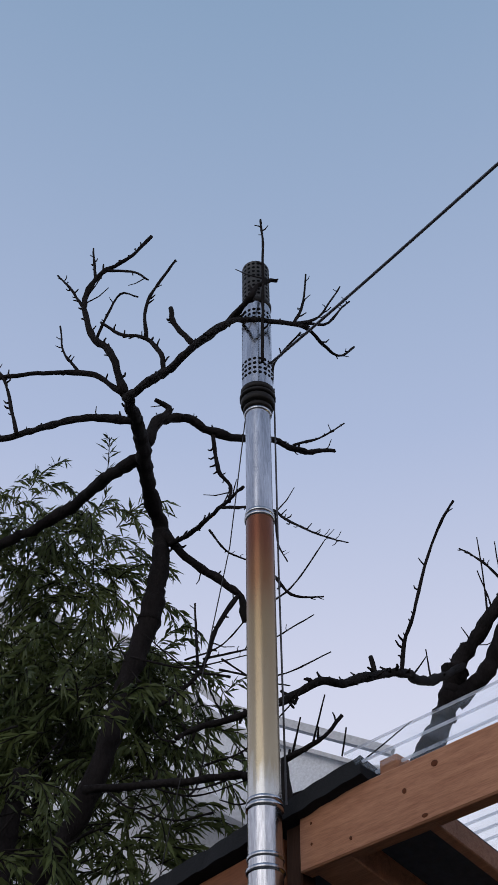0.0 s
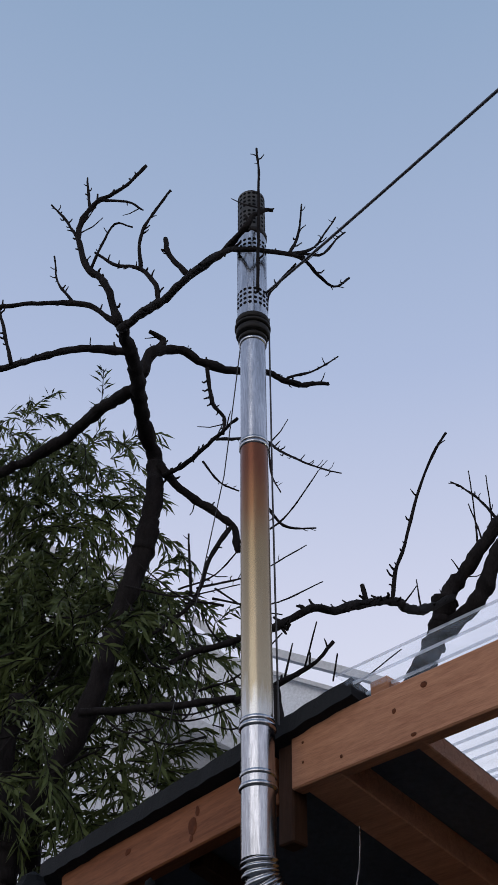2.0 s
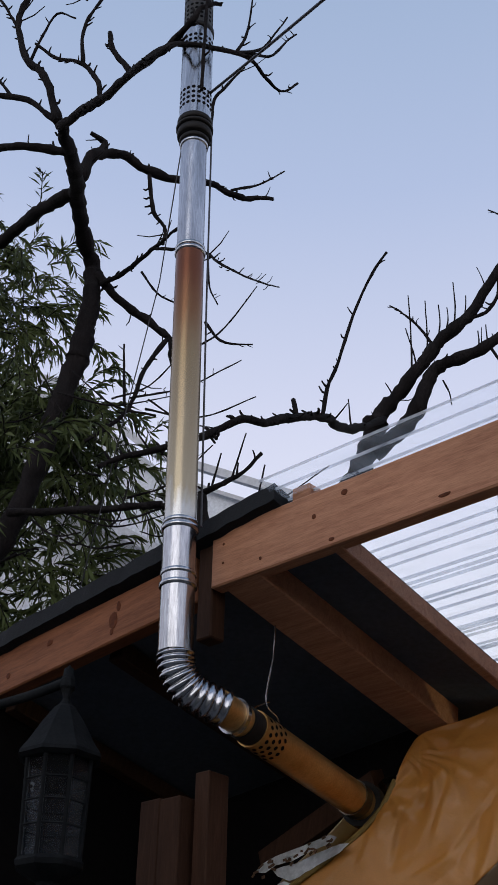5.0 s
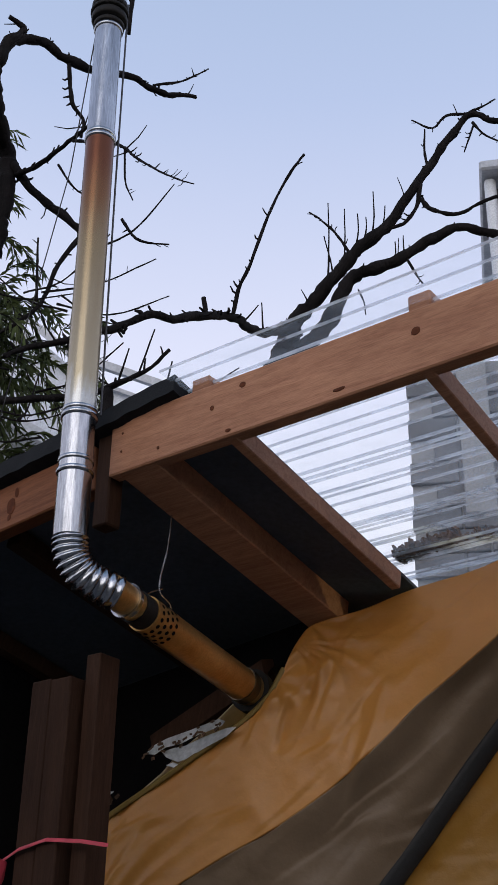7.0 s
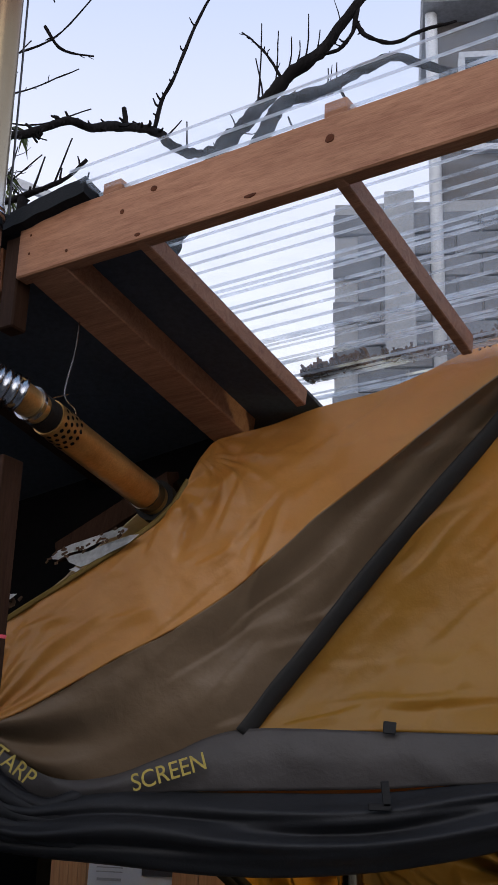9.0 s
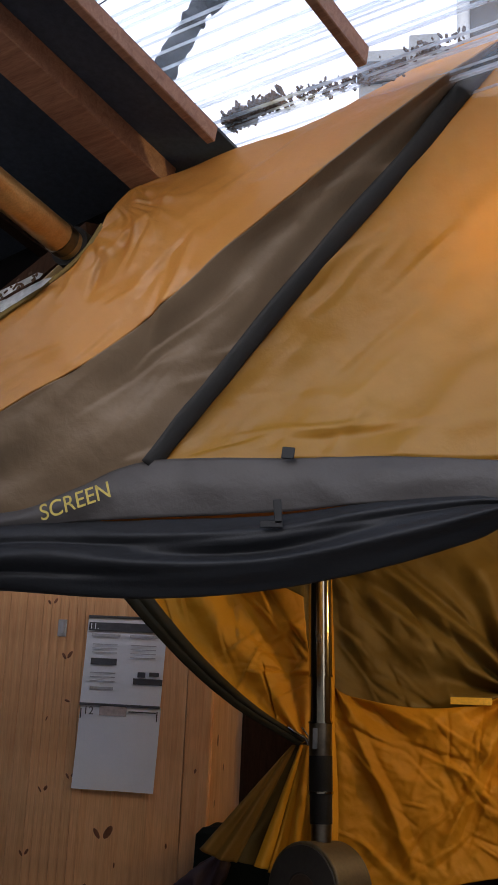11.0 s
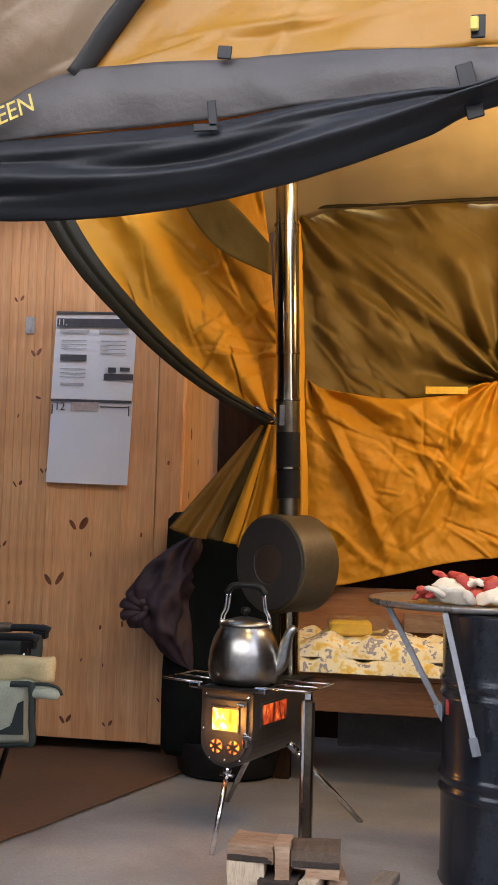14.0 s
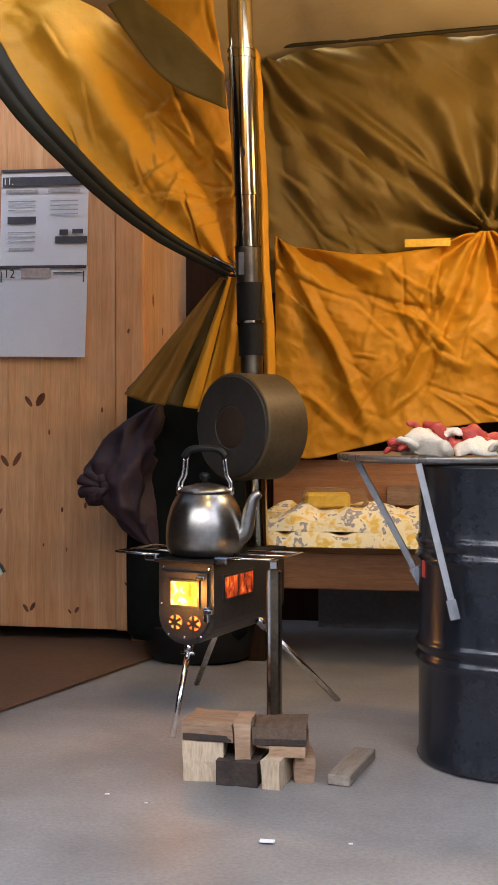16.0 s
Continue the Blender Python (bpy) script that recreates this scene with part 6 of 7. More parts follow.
def cushion(name, x0, x1, z0, z1, y, bulge, material, label, seed, skew=0.0):
    """A soft, upright cloth piece: rounded front, rumpled, with a flat back."""
    bm, nx3, nz3 = bmesh.new(), 22, 16
    grid3 = []
    for j in range(nz3 + 1):
        rowv = []
        for i in range(nx3 + 1):
            u, w = i / nx3 * 2 - 1, j / nz3 * 2 - 1
            x, z = x0 + (x1 - x0) * i / nx3, z0 + (z1 - z0) * j / nz3 + skew * u
            e = max(0.0, (1 - u ** 6) * (1 - w ** 6)) ** 0.5
            q = Vector((x, seed, z))
            rowv.append(bm.verts.new((x + 0.006 * noise.noise(q * 20), y - e * (bulge + 0.022 * noise.noise(q * 9) - 0.016 * abs(noise.noise(q * 17))), z + 0.008 * noise.noise(q * 12))))
        grid3.append(rowv)
    for j in range(nz3):
        for i in range(nx3):
            bm.faces.new((grid3[j][i], grid3[j][i + 1], grid3[j + 1][i + 1], grid3[j + 1][i]))
    ob = part(name, bm, material, chair, label, True)
    s = ob.modifiers.new("thickness", "SOLIDIFY")
    s.thickness, s.offset = 0.01, 1
    return ob


TEAL = surface("dark_teal_webbing", (0.012, 0.020, 0.020), (0.025, 0.036, 0.036), 0.8, 0, 8, 200, 0.3)
PALE_SAGE = surface("pale_sage_cloth", (0.30, 0.32, 0.24), (0.40, 0.42, 0.33), 0.85, 0, 6, 200, 0.4)
cushion("side_bag", -0.45, 0.275, 0.325, 0.54, -0.10, 0.045, PALE_SAGE, "pale sage cloth bag hung on the chair's side", 1.0, 0.01)
cushion("bag_flap", -0.30, 0.155, 0.405, 0.525, -0.145, 0.030, PALE_SAGE, "", 2.0, -0.01)
cushion("bag_pouch", -0.30, 0.16, 0.30, 0.415, -0.135, 0.035, SAGE, "sage green lower pouch", 3.0, 0.0)
cushion("seat_edge", -0.45, 0.06, 0.555, 0.640, -0.066, 0.030, TEAL, "dark teal edge of the seat cloth", 6.0, 0.004)
cushion("arm_sleeve", 0.03, 0.335, 0.550, 0.625, -0.07, 0.035, KHAKI, "khaki yellow padded sleeve under the arm", 4.0, 0.006)
cushion("back_cloth", -0.35, 0.20, 0.58, 0.675, 0.16, 0.035, TEAL, "dark teal back cloth under the arm", 5.0, 0.006)
bm = bmesh.new()
for y0 in (-0.155, -0.148):
    bm.faces.new([bm.verts.new((x, y0, z)) for x, z in ((0.165, 0.484), (0.185, 0.43), (0.215, 0.41), (0.235, 0.48), (0.254, 0.49), (0.258, 0.372), (0.17, 0.368))])
part("bag_mesh", bm, TEAL, chair, "dark teal mesh of the bag")
bm = bmesh.new()
tube(bm, spline([(0.20, -0.135, 0.542), (0.27, -0.140, 0.545), (0.283, -0.145, 0.52), (0.288, -0.15, 0.42), (0.290, -0.145, 0.345), (0.25, -0.14, 0.335), (0.16, -0.14, 0.325)], 26), 0.013, 8, True, 0.6)
part("bag_binding", bm, TEAL, chair, "dark teal edge binding", True)
bm = bmesh.new()
tube(bm, spline([(0.27, -0.13, 0.515), (0.32, -0.135, 0.522), (0.365, -0.13, 0.515), (0.38, -0.125, 0.51)], 10), [0.02, 0.024, 0.026, 0.026, 0.026, 0.025, 0.024, 0.022, 0.018, 0.012, 0.006], 12, True, 0.7)
part("strap_end", bm, PALE_SAGE, chair, "pale padded strap end", True)
bm = bmesh.new()
tube(bm, spline([(0.275, -0.13, 0.546), (0.33, -0.138, 0.549), (0.372, -0.132, 0.538), (0.388, -0.128, 0.512)], 12), 0.006, 6)
part("strap_binding", bm, TEAL, chair, "", True)


# ---- bare trees ----
left_tree = thing("bare_tree", (-1.95, 4.8, 0.0), "bare dark tree with pruned, knobbly branches", "tree")
right_tree = thing("bare_tree", (-0.95, 7.6, 0.0), "bare dark tree with a long side limb and upright shoots", "tree")
twig_rng = random.Random(21)


def limb(tree, r0, r1, pts, twigs=True, long=0.07):
    """One branch: a tapered, knobbly limb with short spurs and fine twigs."""
    base = Vector(tree.location)
    steps = max(6, int(sum((Vector(b) - Vector(a)).length for a, b in zip(pts, pts[1:])) / 0.035))
    path = [q - base for q in spline(pts, steps)]
    k = 0.25 * min(r0, 0.03)
    path = [q + 1.7 * k * noise.noise_vector((q + base) * 9) + 0.8 * k * noise.noise_vector((q + base) * 26) for q in path]
    radii = [(r0 + (r1 - r0) * i / steps) * (0.94 + 0.32 * noise.noise((q + base) * 25) + 0.22 * max(0.0, noise.noise((q + base) * 11))) for i, q in enumerate(path)]
    bm = bmesh.new()
    tube(bm, path, radii, 10 if r0 > 0.02 else 7)
    if twigs:
        for i in range(2, steps):
            if twig_rng.random() > 0.46:
                continue
            d = (path[i] - path[i - 1]).normalized()
            side = Vector((d.z, twig_rng.uniform(-0.4, 0.4), -d.x)) * twig_rng.choice((-1, 1))
            way = (side + d * 0.6 + Vector((0, 0, 0.35))).normalized()
            small = twig_rng.random() >= long
            length = twig_rng.uniform(0.012, 0.040) if small else twig_rng.uniform(0.06, 0.16)
            w = min(radii[i] * 0.6, twig_rng.uniform(0.004, 0.009) if small else 0.004)
            start = path[i] + way * radii[i] * 0.6
            mid = start + way * length * 0.55 + 0.012 * noise.noise_vector(start * 30)
            tip = start + way * length + Vector((0, 0, 0.15 * length))
            tube(bm, [start, mid, tip], [w, w * 0.8, w * 0.55], 5)
    return part("branch" if r0 < 0.04 else "trunk", bm, BARK, tree, "", True)


limb(left_tree, 0.12, 0.085, [(-1.95, 4.8, 0.0), (-2.0, 4.82, 1.6), (-2.06, 4.8, 3.2), (-1.94, 4.8, 4.05)], False)
limb(left_tree, 0.07, 0.05, [(-2.0, 4.8, 3.4), (-2.02, 4.75, 4.2), (-1.95, 4.7, 4.75)], True)
limb(left_tree, 0.055, 0.057, [(-1.94, 4.80, 4.05), (-1.86, 4.80, 4.23), (-1.69, 4.80, 4.49), (-1.57, 4.80, 4.82), (-1.48, 4.80, 5.21), (-1.39, 4.80, 5.56)])
limb(left_tree, 0.060, 0.029, [(-1.39, 4.80, 5.56), (-1.35, 4.80, 5.92), (-1.38, 4.80, 6.21), (-1.31, 4.47, 6.25), (-1.13, 4.02, 6.08), (-0.97, 3.53, 5.86)])
limb(left_tree, 0.021, 0.009, [(-0.97, 3.50, 5.85), (-1.07, 3.50, 6.17), (-1.18, 3.50, 6.31), (-1.25, 3.50, 6.55), (-1.24, 3.50, 6.75), (-1.16, 3.50, 6.83), (-1.03, 3.50, 6.89), (-0.92, 3.50, 7.02)])
limb(left_tree, 0.009, 0.005, [(-1.25, 3.50, 6.55), (-1.36, 3.50, 6.77), (-1.45, 3.50, 6.91)])
limb(left_tree, 0.009, 0.005, [(-1.22, 3.50, 6.79), (-1.26, 3.50, 7.06)])
limb(left_tree, 0.008, 0.004, [(-1.16, 3.50, 6.30), (-1.12, 3.50, 6.46), (-1.06, 3.50, 6.60), (-0.96, 3.50, 6.54)])
limb(left_tree, 0.009, 0.004, [(-1.16, 3.50, 6.83), (-1.01, 3.50, 6.76), (-0.91, 3.50, 6.65)])
limb(left_tree, 0.013, 0.007, [(-0.78, 3.50, 5.93), (-0.81, 3.50, 6.07), (-0.89, 3.50, 6.20), (-1.03, 3.50, 6.29), (-1.15, 3.50, 6.42)])
limb(left_tree, 0.011, 0.006, [(-0.89, 3.50, 6.20), (-0.91, 3.50, 6.44), (-0.86, 3.50, 6.59), (-0.77, 3.50, 6.75)])
limb(left_tree, 0.016, 0.011, [(-0.64, 3.50, 6.07), (-0.75, 3.50, 6.25), (-0.78, 3.50, 6.39)])
limb(left_tree, 0.015, 0.009, [(-0.97, 3.50, 5.85), (-1.13, 3.50, 6.03), (-1.29, 3.50, 6.11), (-1.45, 3.50, 6.16), (-1.67, 3.50, 6.20), (-1.85, 3.50, 6.14)])
limb(left_tree, 0.008, 0.004, [(-1.23, 3.50, 6.09), (-1.33, 3.50, 6.27), (-1.38, 3.50, 6.48)])
limb(left_tree, 0.022, 0.016, [(-1.03, 3.80, 5.985), (-1.11, 3.79, 6.00), (-1.32, 3.76, 6.06), (-1.60, 3.86, 6.18), (-1.83, 3.96, 6.28), (-2.17, 4.08, 6.42)])
limb(left_tree, 0.011, 0.006, [(-1.51, 3.50, 5.77), (-1.61, 3.50, 6.10), (-1.70, 3.50, 6.29)])
limb(left_tree, 0.039, 0.028, [(-1.27, 4.25, 6.19), (-1.54, 4.44, 6.31), (-1.87, 4.73, 6.46), (-2.15, 4.80, 6.41), (-2.40, 4.80, 6.33), (-2.70, 4.80, 6.30)])
limb(left_tree, 0.033, 0.014, [(-1.25, 4.30, 6.33), (-1.22, 4.36, 6.56), (-1.12, 4.51, 6.69), (-1.02, 4.62, 6.66), (-0.90, 4.79, 6.72), (-0.75, 4.96, 6.81), (-0.66, 5.06, 6.80), (-0.56, 5.18, 6.85), (-0.47, 5.27, 6.90)])
limb(left_tree, 0.028, 0.013, [(-1.22, 4.36, 6.56), (-1.18, 4.42, 6.70), (-1.24, 4.34, 6.71)])
limb(left_tree, 0.010, 0.005, [(-0.66, 5.06, 6.83), (-0.52, 5.21, 6.99), (-0.40, 5.30, 7.15)])
limb(left_tree, 0.013, 0.009, [(-1.01, 4.64, 6.67), (-0.98, 4.67, 6.40), (-0.93, 4.73, 6.31), (-0.93, 4.73, 6.19)])
limb(left_tree, 0.016, 0.008, [(-1.30, 4.80, 6.05), (-1.11, 4.65, 5.96), (-0.83, 4.42, 5.91), (-0.69, 4.31, 5.88)])
limb(left_tree, 0.009, 0.003, [(-0.85, 4.44, 5.90), (-0.52, 4.16, 5.58), (-0.37, 4.01, 5.35), (-0.18, 3.83, 5.08), (-0.00, 3.62, 4.83)])
limb(left_tree, 0.028, 0.018, [(-1.33, 4.80, 6.13), (-1.21, 4.84, 5.96), (-1.07, 4.91, 5.85), (-0.95, 4.97, 5.73), (-0.92, 4.98, 5.57)])
limb(left_tree, 0.015, 0.009, [(-0.96, 4.96, 5.73), (-1.05, 4.91, 5.52), (-1.10, 4.88, 5.28), (-1.17, 4.84, 5.15), (-1.30, 4.80, 5.04)])
limb(left_tree, 0.009, 0.005, [(-1.13, 4.87, 5.27), (-1.16, 4.86, 5.66)])
limb(left_tree, 0.008, 0.005, [(-1.11, 4.89, 6.17), (-1.02, 4.93, 6.03), (-0.92, 4.98, 5.98)])
limb(left_tree, 0.009, 0.005, [(-0.78, 5.05, 5.88), (-0.69, 5.09, 5.76), (-0.54, 5.17, 5.77)])
limb(left_tree, 0.006, 0.003, [(-0.46, 4.11, 5.50), (-0.44, 4.09, 5.30), (-0.37, 4.01, 5.12)])
limb(left_tree, 0.010, 0.005, [(-0.27, 3.50, 5.54), (-0.26, 3.50, 5.78), (-0.21, 3.50, 5.86), (-0.13, 3.50, 5.96)])
limb(left_tree, 0.023, 0.006, [(-0.96, 3.50, 5.82), (-0.75, 3.30, 5.66), (-0.57, 3.12, 5.49), (-0.36, 2.90, 5.33), (-0.13, 2.62, 5.06), (-0.01, 2.52, 5.02), (0.02, 2.52, 5.08), (0.07, 2.58, 5.16)])
limb(left_tree, 0.011, 0.004, [(-0.34, 2.87, 5.30), (-0.17, 2.67, 5.12), (-0.01, 2.52, 4.92), (0.10, 2.66, 5.01), (0.13, 2.75, 5.06), (0.16, 2.82, 5.05), (0.19, 2.89, 5.06), (0.23, 2.96, 5.16)])
limb(left_tree, 0.006, 0.003, [(0.10, 2.66, 5.01), (0.15, 2.77, 5.14), (0.19, 2.86, 5.34), (0.21, 2.89, 5.43)])
limb(left_tree, 0.006, 0.003, [(0.12, 2.72, 5.07), (0.17, 2.83, 5.17), (0.21, 2.90, 5.32), (0.23, 2.94, 5.39)])
limb(left_tree, 0.006, 0.003, [(0.10, 2.66, 5.01), (0.12, 2.70, 5.14), (0.13, 2.72, 5.33)])
limb(left_tree, 0.006, 0.004, [(0.04, 2.52, 4.70), (0.04, 2.52, 5.03), (0.04, 2.52, 5.27), (0.03, 2.52, 5.44)])
limb(right_tree, 0.085, 0.062, [(-0.95, 7.6, 0.0), (-0.95, 7.4, 2.4), (-0.60, 6.50, 4.92), (-0.37, 6.20, 5.13), (-0.18, 6.05, 5.35), (-0.06, 6.00, 5.55), (-0.02, 6.00, 5.69)], False)
limb(right_tree, 0.050, 0.018, [(-0.02, 6.00, 5.67), (0.04, 6.00, 5.80), (0.16, 6.00, 5.93), (0.28, 6.00, 6.09), (0.41, 6.00, 6.25), (0.57, 6.00, 6.39), (0.72, 6.00, 6.59), (0.84, 6.00, 6.79), (0.99, 6.00, 7.02), (1.13, 6.00, 7.19), (1.24, 6.00, 7.12), (1.39, 6.00, 7.09)], long=0.04)
limb(right_tree, 0.055, 0.024, [(-0.04, 6.00, 5.51), (0.12, 6.00, 5.63), (0.21, 6.00, 5.74), (0.29, 6.00, 5.91), (0.36, 6.00, 6.03), (0.48, 6.00, 6.08), (0.67, 6.00, 6.15), (0.84, 6.00, 6.26), (1.01, 6.00, 6.31), (1.20, 6.00, 6.24), (1.36, 6.00, 6.19)], long=0.04)
limb(right_tree, 0.022, 0.009, [(0.03, 6.00, 5.72), (0.04, 5.00, 5.04), (0.09, 4.30, 4.61), (0.10, 3.95, 4.43), (0.06, 3.70, 4.28), (-0.01, 3.50, 4.15), (-0.06, 3.40, 4.10), (-0.14, 3.35, 4.04), (-0.20, 3.30, 3.99), (-0.31, 3.30, 3.97), (-0.42, 3.30, 3.95), (-0.53, 3.30, 3.93)], long=0.03)
limb(right_tree, 0.009, 0.0055, [(0.10, 3.90, 4.41), (0.12, 3.90, 4.52), (0.17, 3.90, 4.66), (0.25, 3.90, 4.91), (0.32, 3.90, 5.07), (0.38, 3.90, 5.16)], long=0.0)
limb(right_tree, 0.011, 0.009, [(0.05, 3.68, 4.27), (0.04, 3.68, 4.35)], False)
limb(right_tree, 0.011, 0.005, [(0.35, 6.00, 6.20), (0.28, 6.00, 6.34), (0.18, 6.00, 6.48), (0.10, 6.00, 6.55)], long=0.0)
limb(right_tree, 0.016, 0.011, [(0.79, 6.00, 6.67), (0.76, 6.00, 6.51), (0.68, 6.00, 6.39), (0.56, 6.00, 6.37)], long=0.0)
limb(right_tree, 0.017, 0.009, [(0.79, 6.00, 6.56), (0.85, 6.00, 6.47), (1.01, 6.00, 6.42), (1.15, 6.00, 6.49), (1.37, 6.00, 6.55)], long=0.05)
limb(right_tree, 0.011, 0.005, [(0.68, 6.00, 6.15), (0.73, 6.00, 6.02), (0.77, 6.00, 5.94)], long=0.3)
limb(right_tree, 0.011, 0.005, [(0.84, 6.00, 6.79), (0.83, 6.00, 6.95), (0.84, 6.00, 7.11)], long=0.1)
limb(right_tree, 0.011, 0.005, [(1.13, 6.00, 7.20), (0.98, 6.00, 7.20), (0.89, 6.00, 7.11), (0.76, 6.00, 7.20)], long=0.1)
limb(right_tree, 0.010, 0.005, [(1.13, 6.00, 7.21), (1.20, 6.00, 7.24), (1.29, 6.00, 7.29)], long=0.0)
limb(right_tree, 0.010, 0.005, [(1.14, 6.00, 7.12), (1.20, 6.00, 7.01), (1.31, 6.00, 6.93)], long=0.0)
limb(right_tree, 0.008, 0.004, [(1.15, 6.00, 7.11), (1.07, 6.00, 6.89)], long=0.0)
for pts in ([(0.21, 6.00, 6.02), (0.22, 6.00, 6.31), (0.22, 6.00, 6.61)], [(0.31, 6.00, 6.13), (0.32, 6.00, 6.34), (0.32, 6.00, 6.55)], [(0.38, 6.00, 6.23), (0.40, 6.00, 6.36), (0.40, 6.00, 6.50)], [(0.48, 6.00, 6.29), (0.50, 6.00, 6.47), (0.50, 6.00, 6.66)], [(0.43, 6.00, 6.28), (0.45, 6.00, 6.38), (0.45, 6.00, 6.47)], [(0.54, 6.00, 6.34), (0.56, 6.00, 6.44), (0.57, 6.00, 6.54)], [(0.24, 6.00, 6.08), (0.22, 6.00, 6.21), (0.19, 6.00, 6.36)], [(0.67, 6.00, 6.13), (0.67, 6.00, 6.21), (0.67, 6.00, 6.30)], [(0.61, 6.00, 6.12), (0.62, 6.00, 6.19), (0.62, 6.00, 6.26)], [(0.09, 6.00, 5.85), (0.08, 6.00, 5.91), (0.05, 6.00, 5.98)], [(0.39, 6.00, 5.94), (0.42, 6.00, 5.85), (0.43, 6.00, 5.76)]):
    limb(right_tree, 0.006, 0.0035, pts, False)
limb(right_tree, 0.005, 0.003, [(0.05, 4.80, 4.92), (0.04, 4.80, 5.08)], False)
# low tangle of twigs in front of the evergreen
rng = random.Random(33)
for k in range(34):
    a = Vector((rng.uniform(-2.1, -0.6), rng.uniform(4.4, 4.9), rng.uniform(4.2, 5.3)))
    d = Vector((rng.uniform(-0.5, 0.5), rng.uniform(-0.1, 0.1), rng.uniform(-0.12, 0.22))) * 1.3
    b = a + d * 0.5 + Vector((0, 0, -0.05))
    limb(left_tree, 0.006, 0.003, [tuple(a), tuple(b), tuple(a + d + Vector((0, 0, rng.uniform(-0.02, 0.1))))], k % 3 == 0)
limb(right_tree, 0.016, 0.014, [(-1.00, 3.6, 3.97), (-0.74, 3.6, 3.95), (-0.41, 3.6, 3.93)], long=0.05)
limb(right_tree, 0.014, 0.006, [(-0.41, 3.6, 3.92), (-0.26, 3.6, 3.96), (-0.18, 3.6, 3.99), (-0.11, 3.6, 4.03), (-0.05, 3.6, 4.09)])
limb(right_tree, 0.024, 0.016, [(-0.20, 3.6, 3.70), (-0.25, 3.6, 3.84), (-0.27, 3.6, 3.95)], False)
for x, z0, z1, dx in ((-0.16, 4.0, 4.18, 0.05), (-0.23, 3.98, 4.11, 0.03), (-0.06, 3.94, 4.04, 0.02)):
    limb(right_tree, 0.004, 0.003, [(x, 3.6, z0), (x + dx * 0.5, 3.6, (z0 + z1) / 2), (x + dx, 3.6, z1)], False)

# ---- evergreen with narrow leaves ----
ever = thing("evergreen_tree", (-2.2, 5.4, 0.0), "evergreen tree with narrow drooping grey-green leaves", "tree")
bm = bmesh.new()
tube(bm, spline([(0, 0.2, 0), (0.05, 0.2, 2.5), (-0.1, 0.2, 4.5), (-0.3, 0.2, 6.4)], 20), [0.12 - 0.1 * i / 20 for i in range(21)], 10)
part("trunk", bm, BARK, ever, "", True)
rng = random.Random(5)
blobs = [((-3.3, 5.5, 6.9), (0.75, 0.5, 0.75), 80), ((-2.55, 5.4, 6.6), (0.5, 0.4, 0.62), 48), ((-2.05, 5.4, 6.45), (0.30, 0.3, 0.55), 24), ((-2.6, 5.5, 5.6), (0.75, 0.5, 0.65), 120),
         ((-1.95, 5.4, 5.4), (0.40, 0.4, 0.45), 55), ((-1.45, 5.3, 5.25), (0.32, 0.3, 0.33), 42), ((-3.3, 5.5, 5.2), (0.8, 0.5, 0.9), 90), ((-2.2, 5.4, 4.6), (0.75, 0.4, 0.55), 95), ((-1.55, 5.4, 4.45), (0.33, 0.3, 0.4), 36), ((-1.95, 4.45, 4.35), (0.35, 0.12, 0.35), 16), ((-1.5, 4.4, 4.75), (0.25, 0.1, 0.25), 7)]
verts, faces = [], []
twigs = bmesh.new()
def add_leaf(p, way, length, width, tilt):
    side = way.cross(Vector((math.cos(tilt), math.sin(tilt), 0.3))).normalized() * width
    i = len(verts)
    bend = Vector((0, 0, -0.12 * length))
    verts.extend((p, p + way * length * 0.45 + side, p + way * length + bend, p + way * length * 0.45 - side))
    faces.append((i, i + 1, i + 2, i + 3))
for c, r, count in blobs:
    for k in range(int(count * (1.7 if c[0] < -1.9 else 0.9))):
        q = Vector((rng.gauss(0, 0.5), rng.gauss(0, 0.5), rng.gauss(0, 0.5)))
        if q.length > 1.15:
            q *= 1.0 / q.length
        p = Vector(c) + Vector((q.x * r[0], q.y * r[1], q.z * r[2])) - Vector((-2.2, 5.4, 0))
        way = Vector((q.x + rng.uniform(-0.6, 0.6), rng.uniform(-0.6, 0.3), rng.uniform(0.0, 0.7))).normalized()
        n = rng.randint(14, 24)
        pts = []
        for s in range(n):
            way = (way + Vector((0, 0, -0.11))).normalized()
            p = p + way * 0.026
            pts.append(p.copy())
            for _ in range(2):
                d = (way * 0.8 + Vector((rng.uniform(-0.7, 0.7), rng.uniform(-0.7, 0.7), rng.uniform(-0.9, 0.25)))).normalized()
                add_leaf(p, d, rng.uniform(0.07, 0.125), rng.uniform(0.006, 0.0105), rng.uniform(0, 6.28))
        tube(twigs, pts[::4] + [pts[-1]], 0.003, 4)
me = bpy.data.meshes.new("leaves")
me.from_pydata([tuple(v) for v in verts], [], faces)
me.materials.append(LEAF)
crown = new("crown", me)
crown.parent = ever
tagged(crown, "thousands of narrow grey-green leaves", "", "", "stuff")
tagged(part("twig_work", twigs, BARK, ever), "fine drooping twigs", "", "", "stuff")

# ---- white house behind ----
house = thing("white_house", (-2.5, 9.0, 0.0), "white rendered house behind the trees", "house", kind="structure")
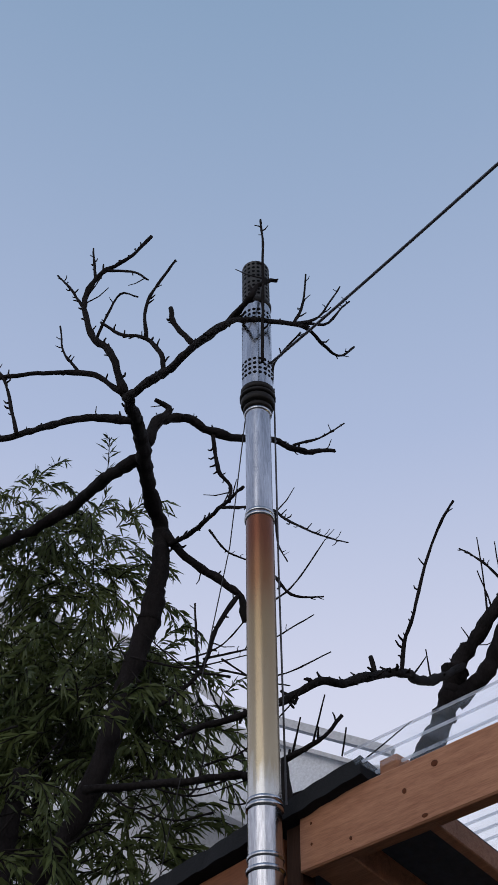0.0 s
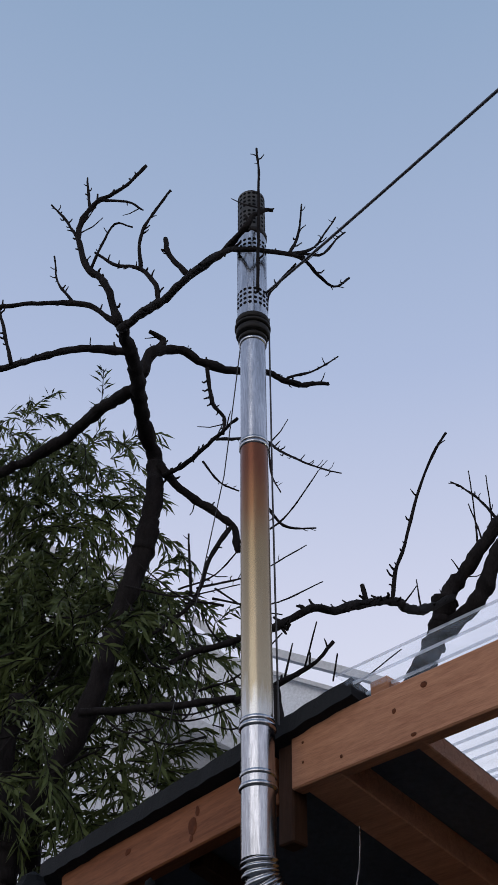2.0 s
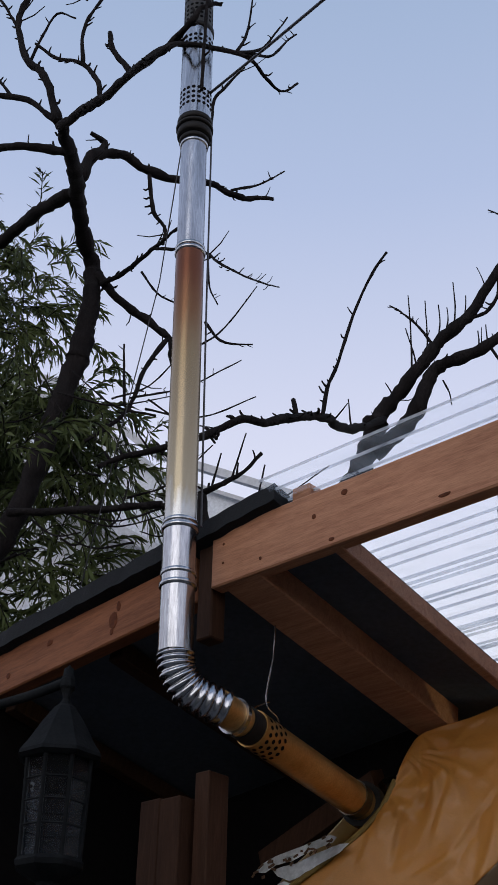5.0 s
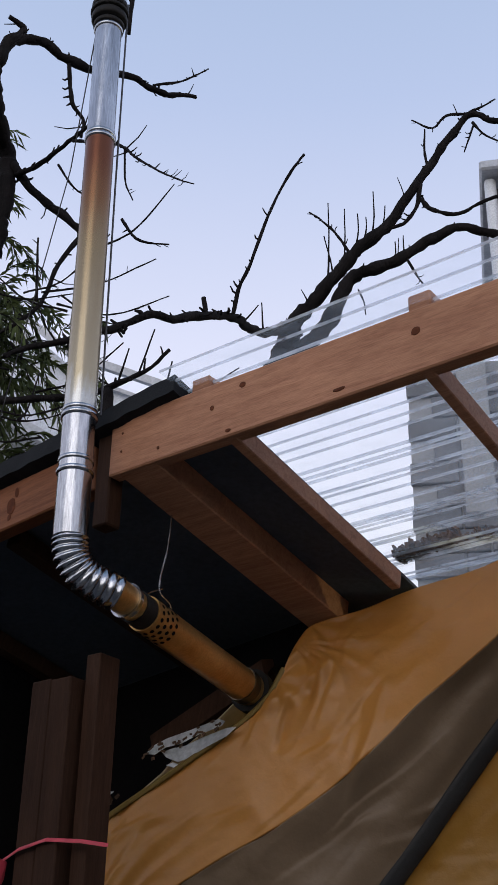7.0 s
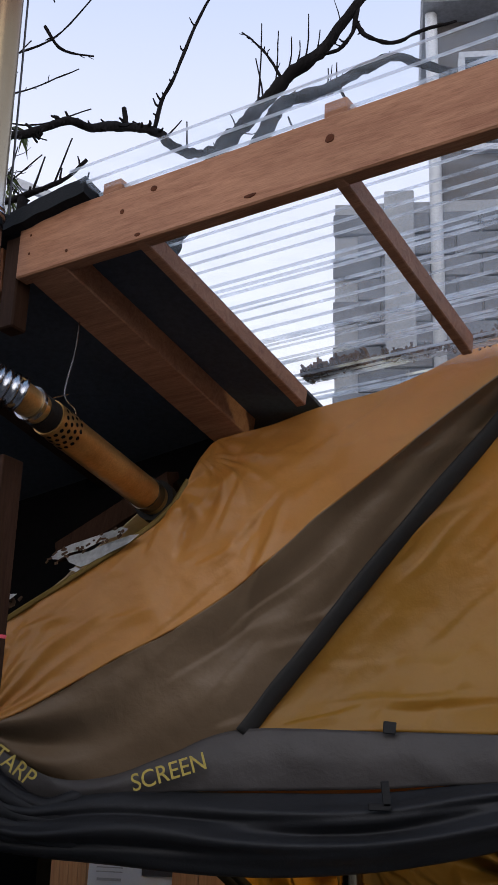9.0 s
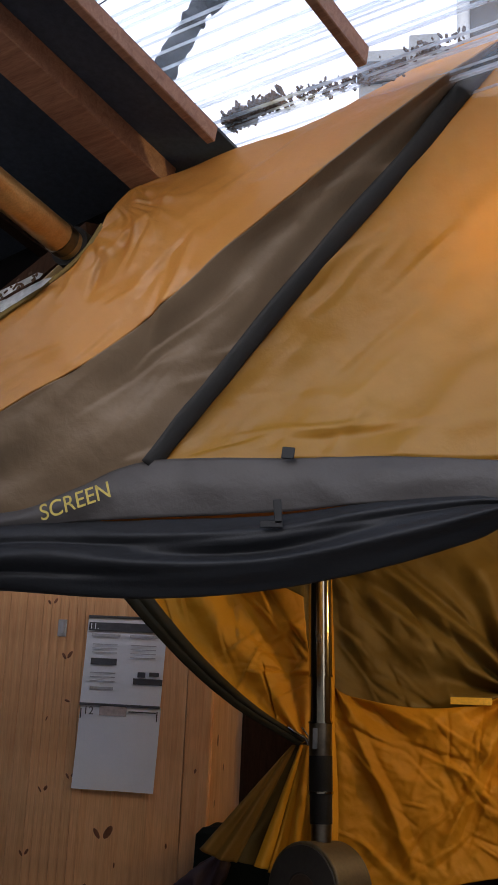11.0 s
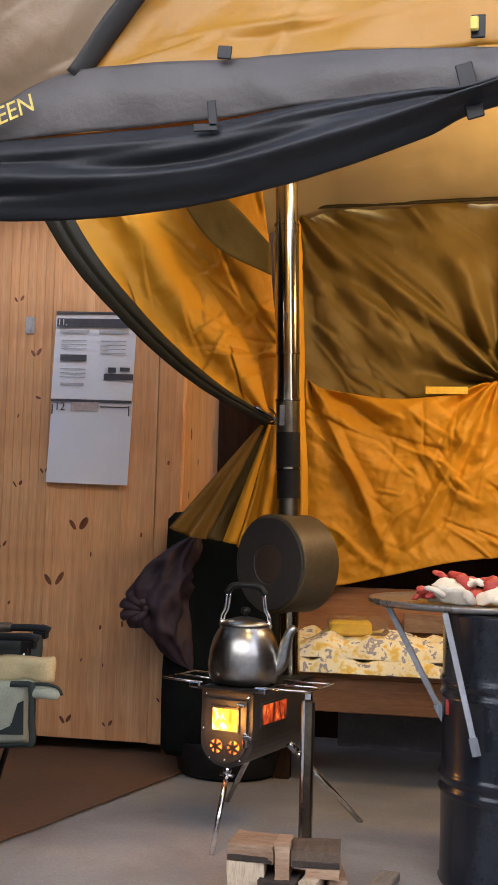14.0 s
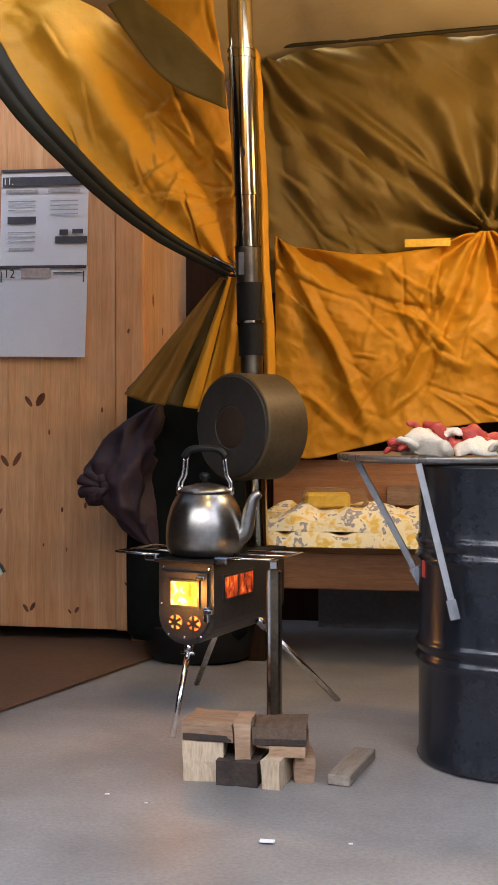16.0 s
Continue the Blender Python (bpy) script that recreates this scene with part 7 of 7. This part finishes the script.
def slab(pts, depth, name, material, label=""):
    bm = bmesh.new()
    a = [bm.verts.new((x, 0, z)) for x, z in pts]
    f = bm.faces.new(a)
    r = bmesh.ops.extrude_face_region(bm, geom=[f])
    for v in r["geom"]:
        if isinstance(v, bmesh.types.BMVert):
            v.co.y += depth
    bmesh.ops.recalc_face_normals(bm, faces=list(bm.faces))
    return part(name, bm, material, house, label)
slab([(-6.0, 0), (1.45, 0), (1.45, 6.78), (0.95, 6.93), (-0.02, 7.46), (-0.95, 8.35), (-6.0, 11.0)], 4.0, "wall", WHITE_WALL)
for a, b, w in (((-0.95, 8.42), (-0.02, 7.55), 0.05), ((-0.02, 7.55), (1.45, 6.86), 0.05), ((-4.0, 10.1), (-0.95, 8.42), 0.05)):
    bm = bmesh.new()
    tube(bm, [(a[0], -0.12, a[1]), (b[0], -0.12, b[1])], w, 4)
    tube(bm, [(a[0], -0.05, a[1] - 0.17), (b[0], -0.05, b[1] - 0.17)], w * 0.5, 4)
    part("verge_trim", bm, GREY_TRIM, house, "grey metal verge trim")
bm = boxes(((0.2, -0.5, 6.36), (2.4, 1.0, 0.10)), m=Matrix.Rotation(radians(22), 4, "Y"))
part("lower_eave", boxes(((-0.2, -0.35, 6.55), (1.9, 0.7, 0.10)), m=Matrix.Translation((0, 0, 0)) @ Matrix.Translation((-0.2, 0, 6.55)) @ Matrix.Rotation(radians(32), 4, "Y") @ Matrix.Translation((0.2, 0, -6.55))), GREY_TRIM, house, "grey lower eave")
bm.free()

# ---- grey block building seen through the clear roof ----
tower = thing("block_building", (0.0, 9.0, 0.0), "grey concrete block building with a white downpipe", "building", kind="structure")
part("core", boxes(((2.6, 0.55, 3.6), (4.18, 1.0, 7.2))), MORTAR, tower)
part("upper_storey", boxes(((3.2, 0.9, 8.15), (3.6, 1.6, 1.9))), surface("brown_cladding", (0.06, 0.05, 0.045), (0.11, 0.095, 0.085), 0.8, 0, 2, 40), tower, "dark brown upper storey")
part("roof_edge", boxes(((3.22, 0.8, 9.14), (3.9, 2.0, 0.11)), bevel=0.02), GREY_TRIM, tower, "pale metal roof edge")
bm = bmesh.new()
tube(bm, [(1.36, -0.02, 9.07), (1.36, -0.02, 8.8), (1.36, -0.02, 5.0)], 0.055, 12)
part("downpipe", bm, surface("white_pipe", (0.6, 0.61, 0.63), (0.7, 0.71, 0.73), 0.4), tower, "white plastic downpipe", True)
win = part("window", boxes(((1.95, 0.095, 8.2), (0.6, 0.04, 0.9))), HOLE, tower, "dark window")
part("window_frame", boxes(((1.95, 0.07, 8.68), (0.7, 0.06, 0.06)), ((1.95, 0.07, 7.72), (0.7, 0.06, 0.06)), ((1.62, 0.07, 8.2), (0.06, 0.06, 0.9)), ((2.28, 0.07, 8.2), (0.06, 0.06, 0.9)), ((1.95, 0.07, 8.2), (0.04, 0.05, 0.9))), GREY_TRIM, win)
block_mesh = None
rng = random.Random(8)
for j in range(17):
    for i in range(8):
        x = 0.50 + 0.41 * i + (0.205 if j % 2 else 0.0)
        z = 3.7 + 0.205 * j
        if block_mesh is None:
            ob = part("block", boxes(((0, 0, 0), (0.395, 0.06, 0.19)), bevel=0.008), BLOCK, tower)
            block_mesh = ob.data
        else:
            ob = new("block", block_mesh)
            ob.parent = tower
        ob.location = (x + 0.195, 0.03 + rng.uniform(-0.008, 0.008), z)
for x, z, w, h in ((1.05, 6.5, 0.25, 1.5), (2.0, 6.1, 0.22, 2.0)):
    part("pilaster", boxes(((x, -0.03, z), (w, 0.08, h)), bevel=0.01), MORTAR, tower, "pale rendered strip")
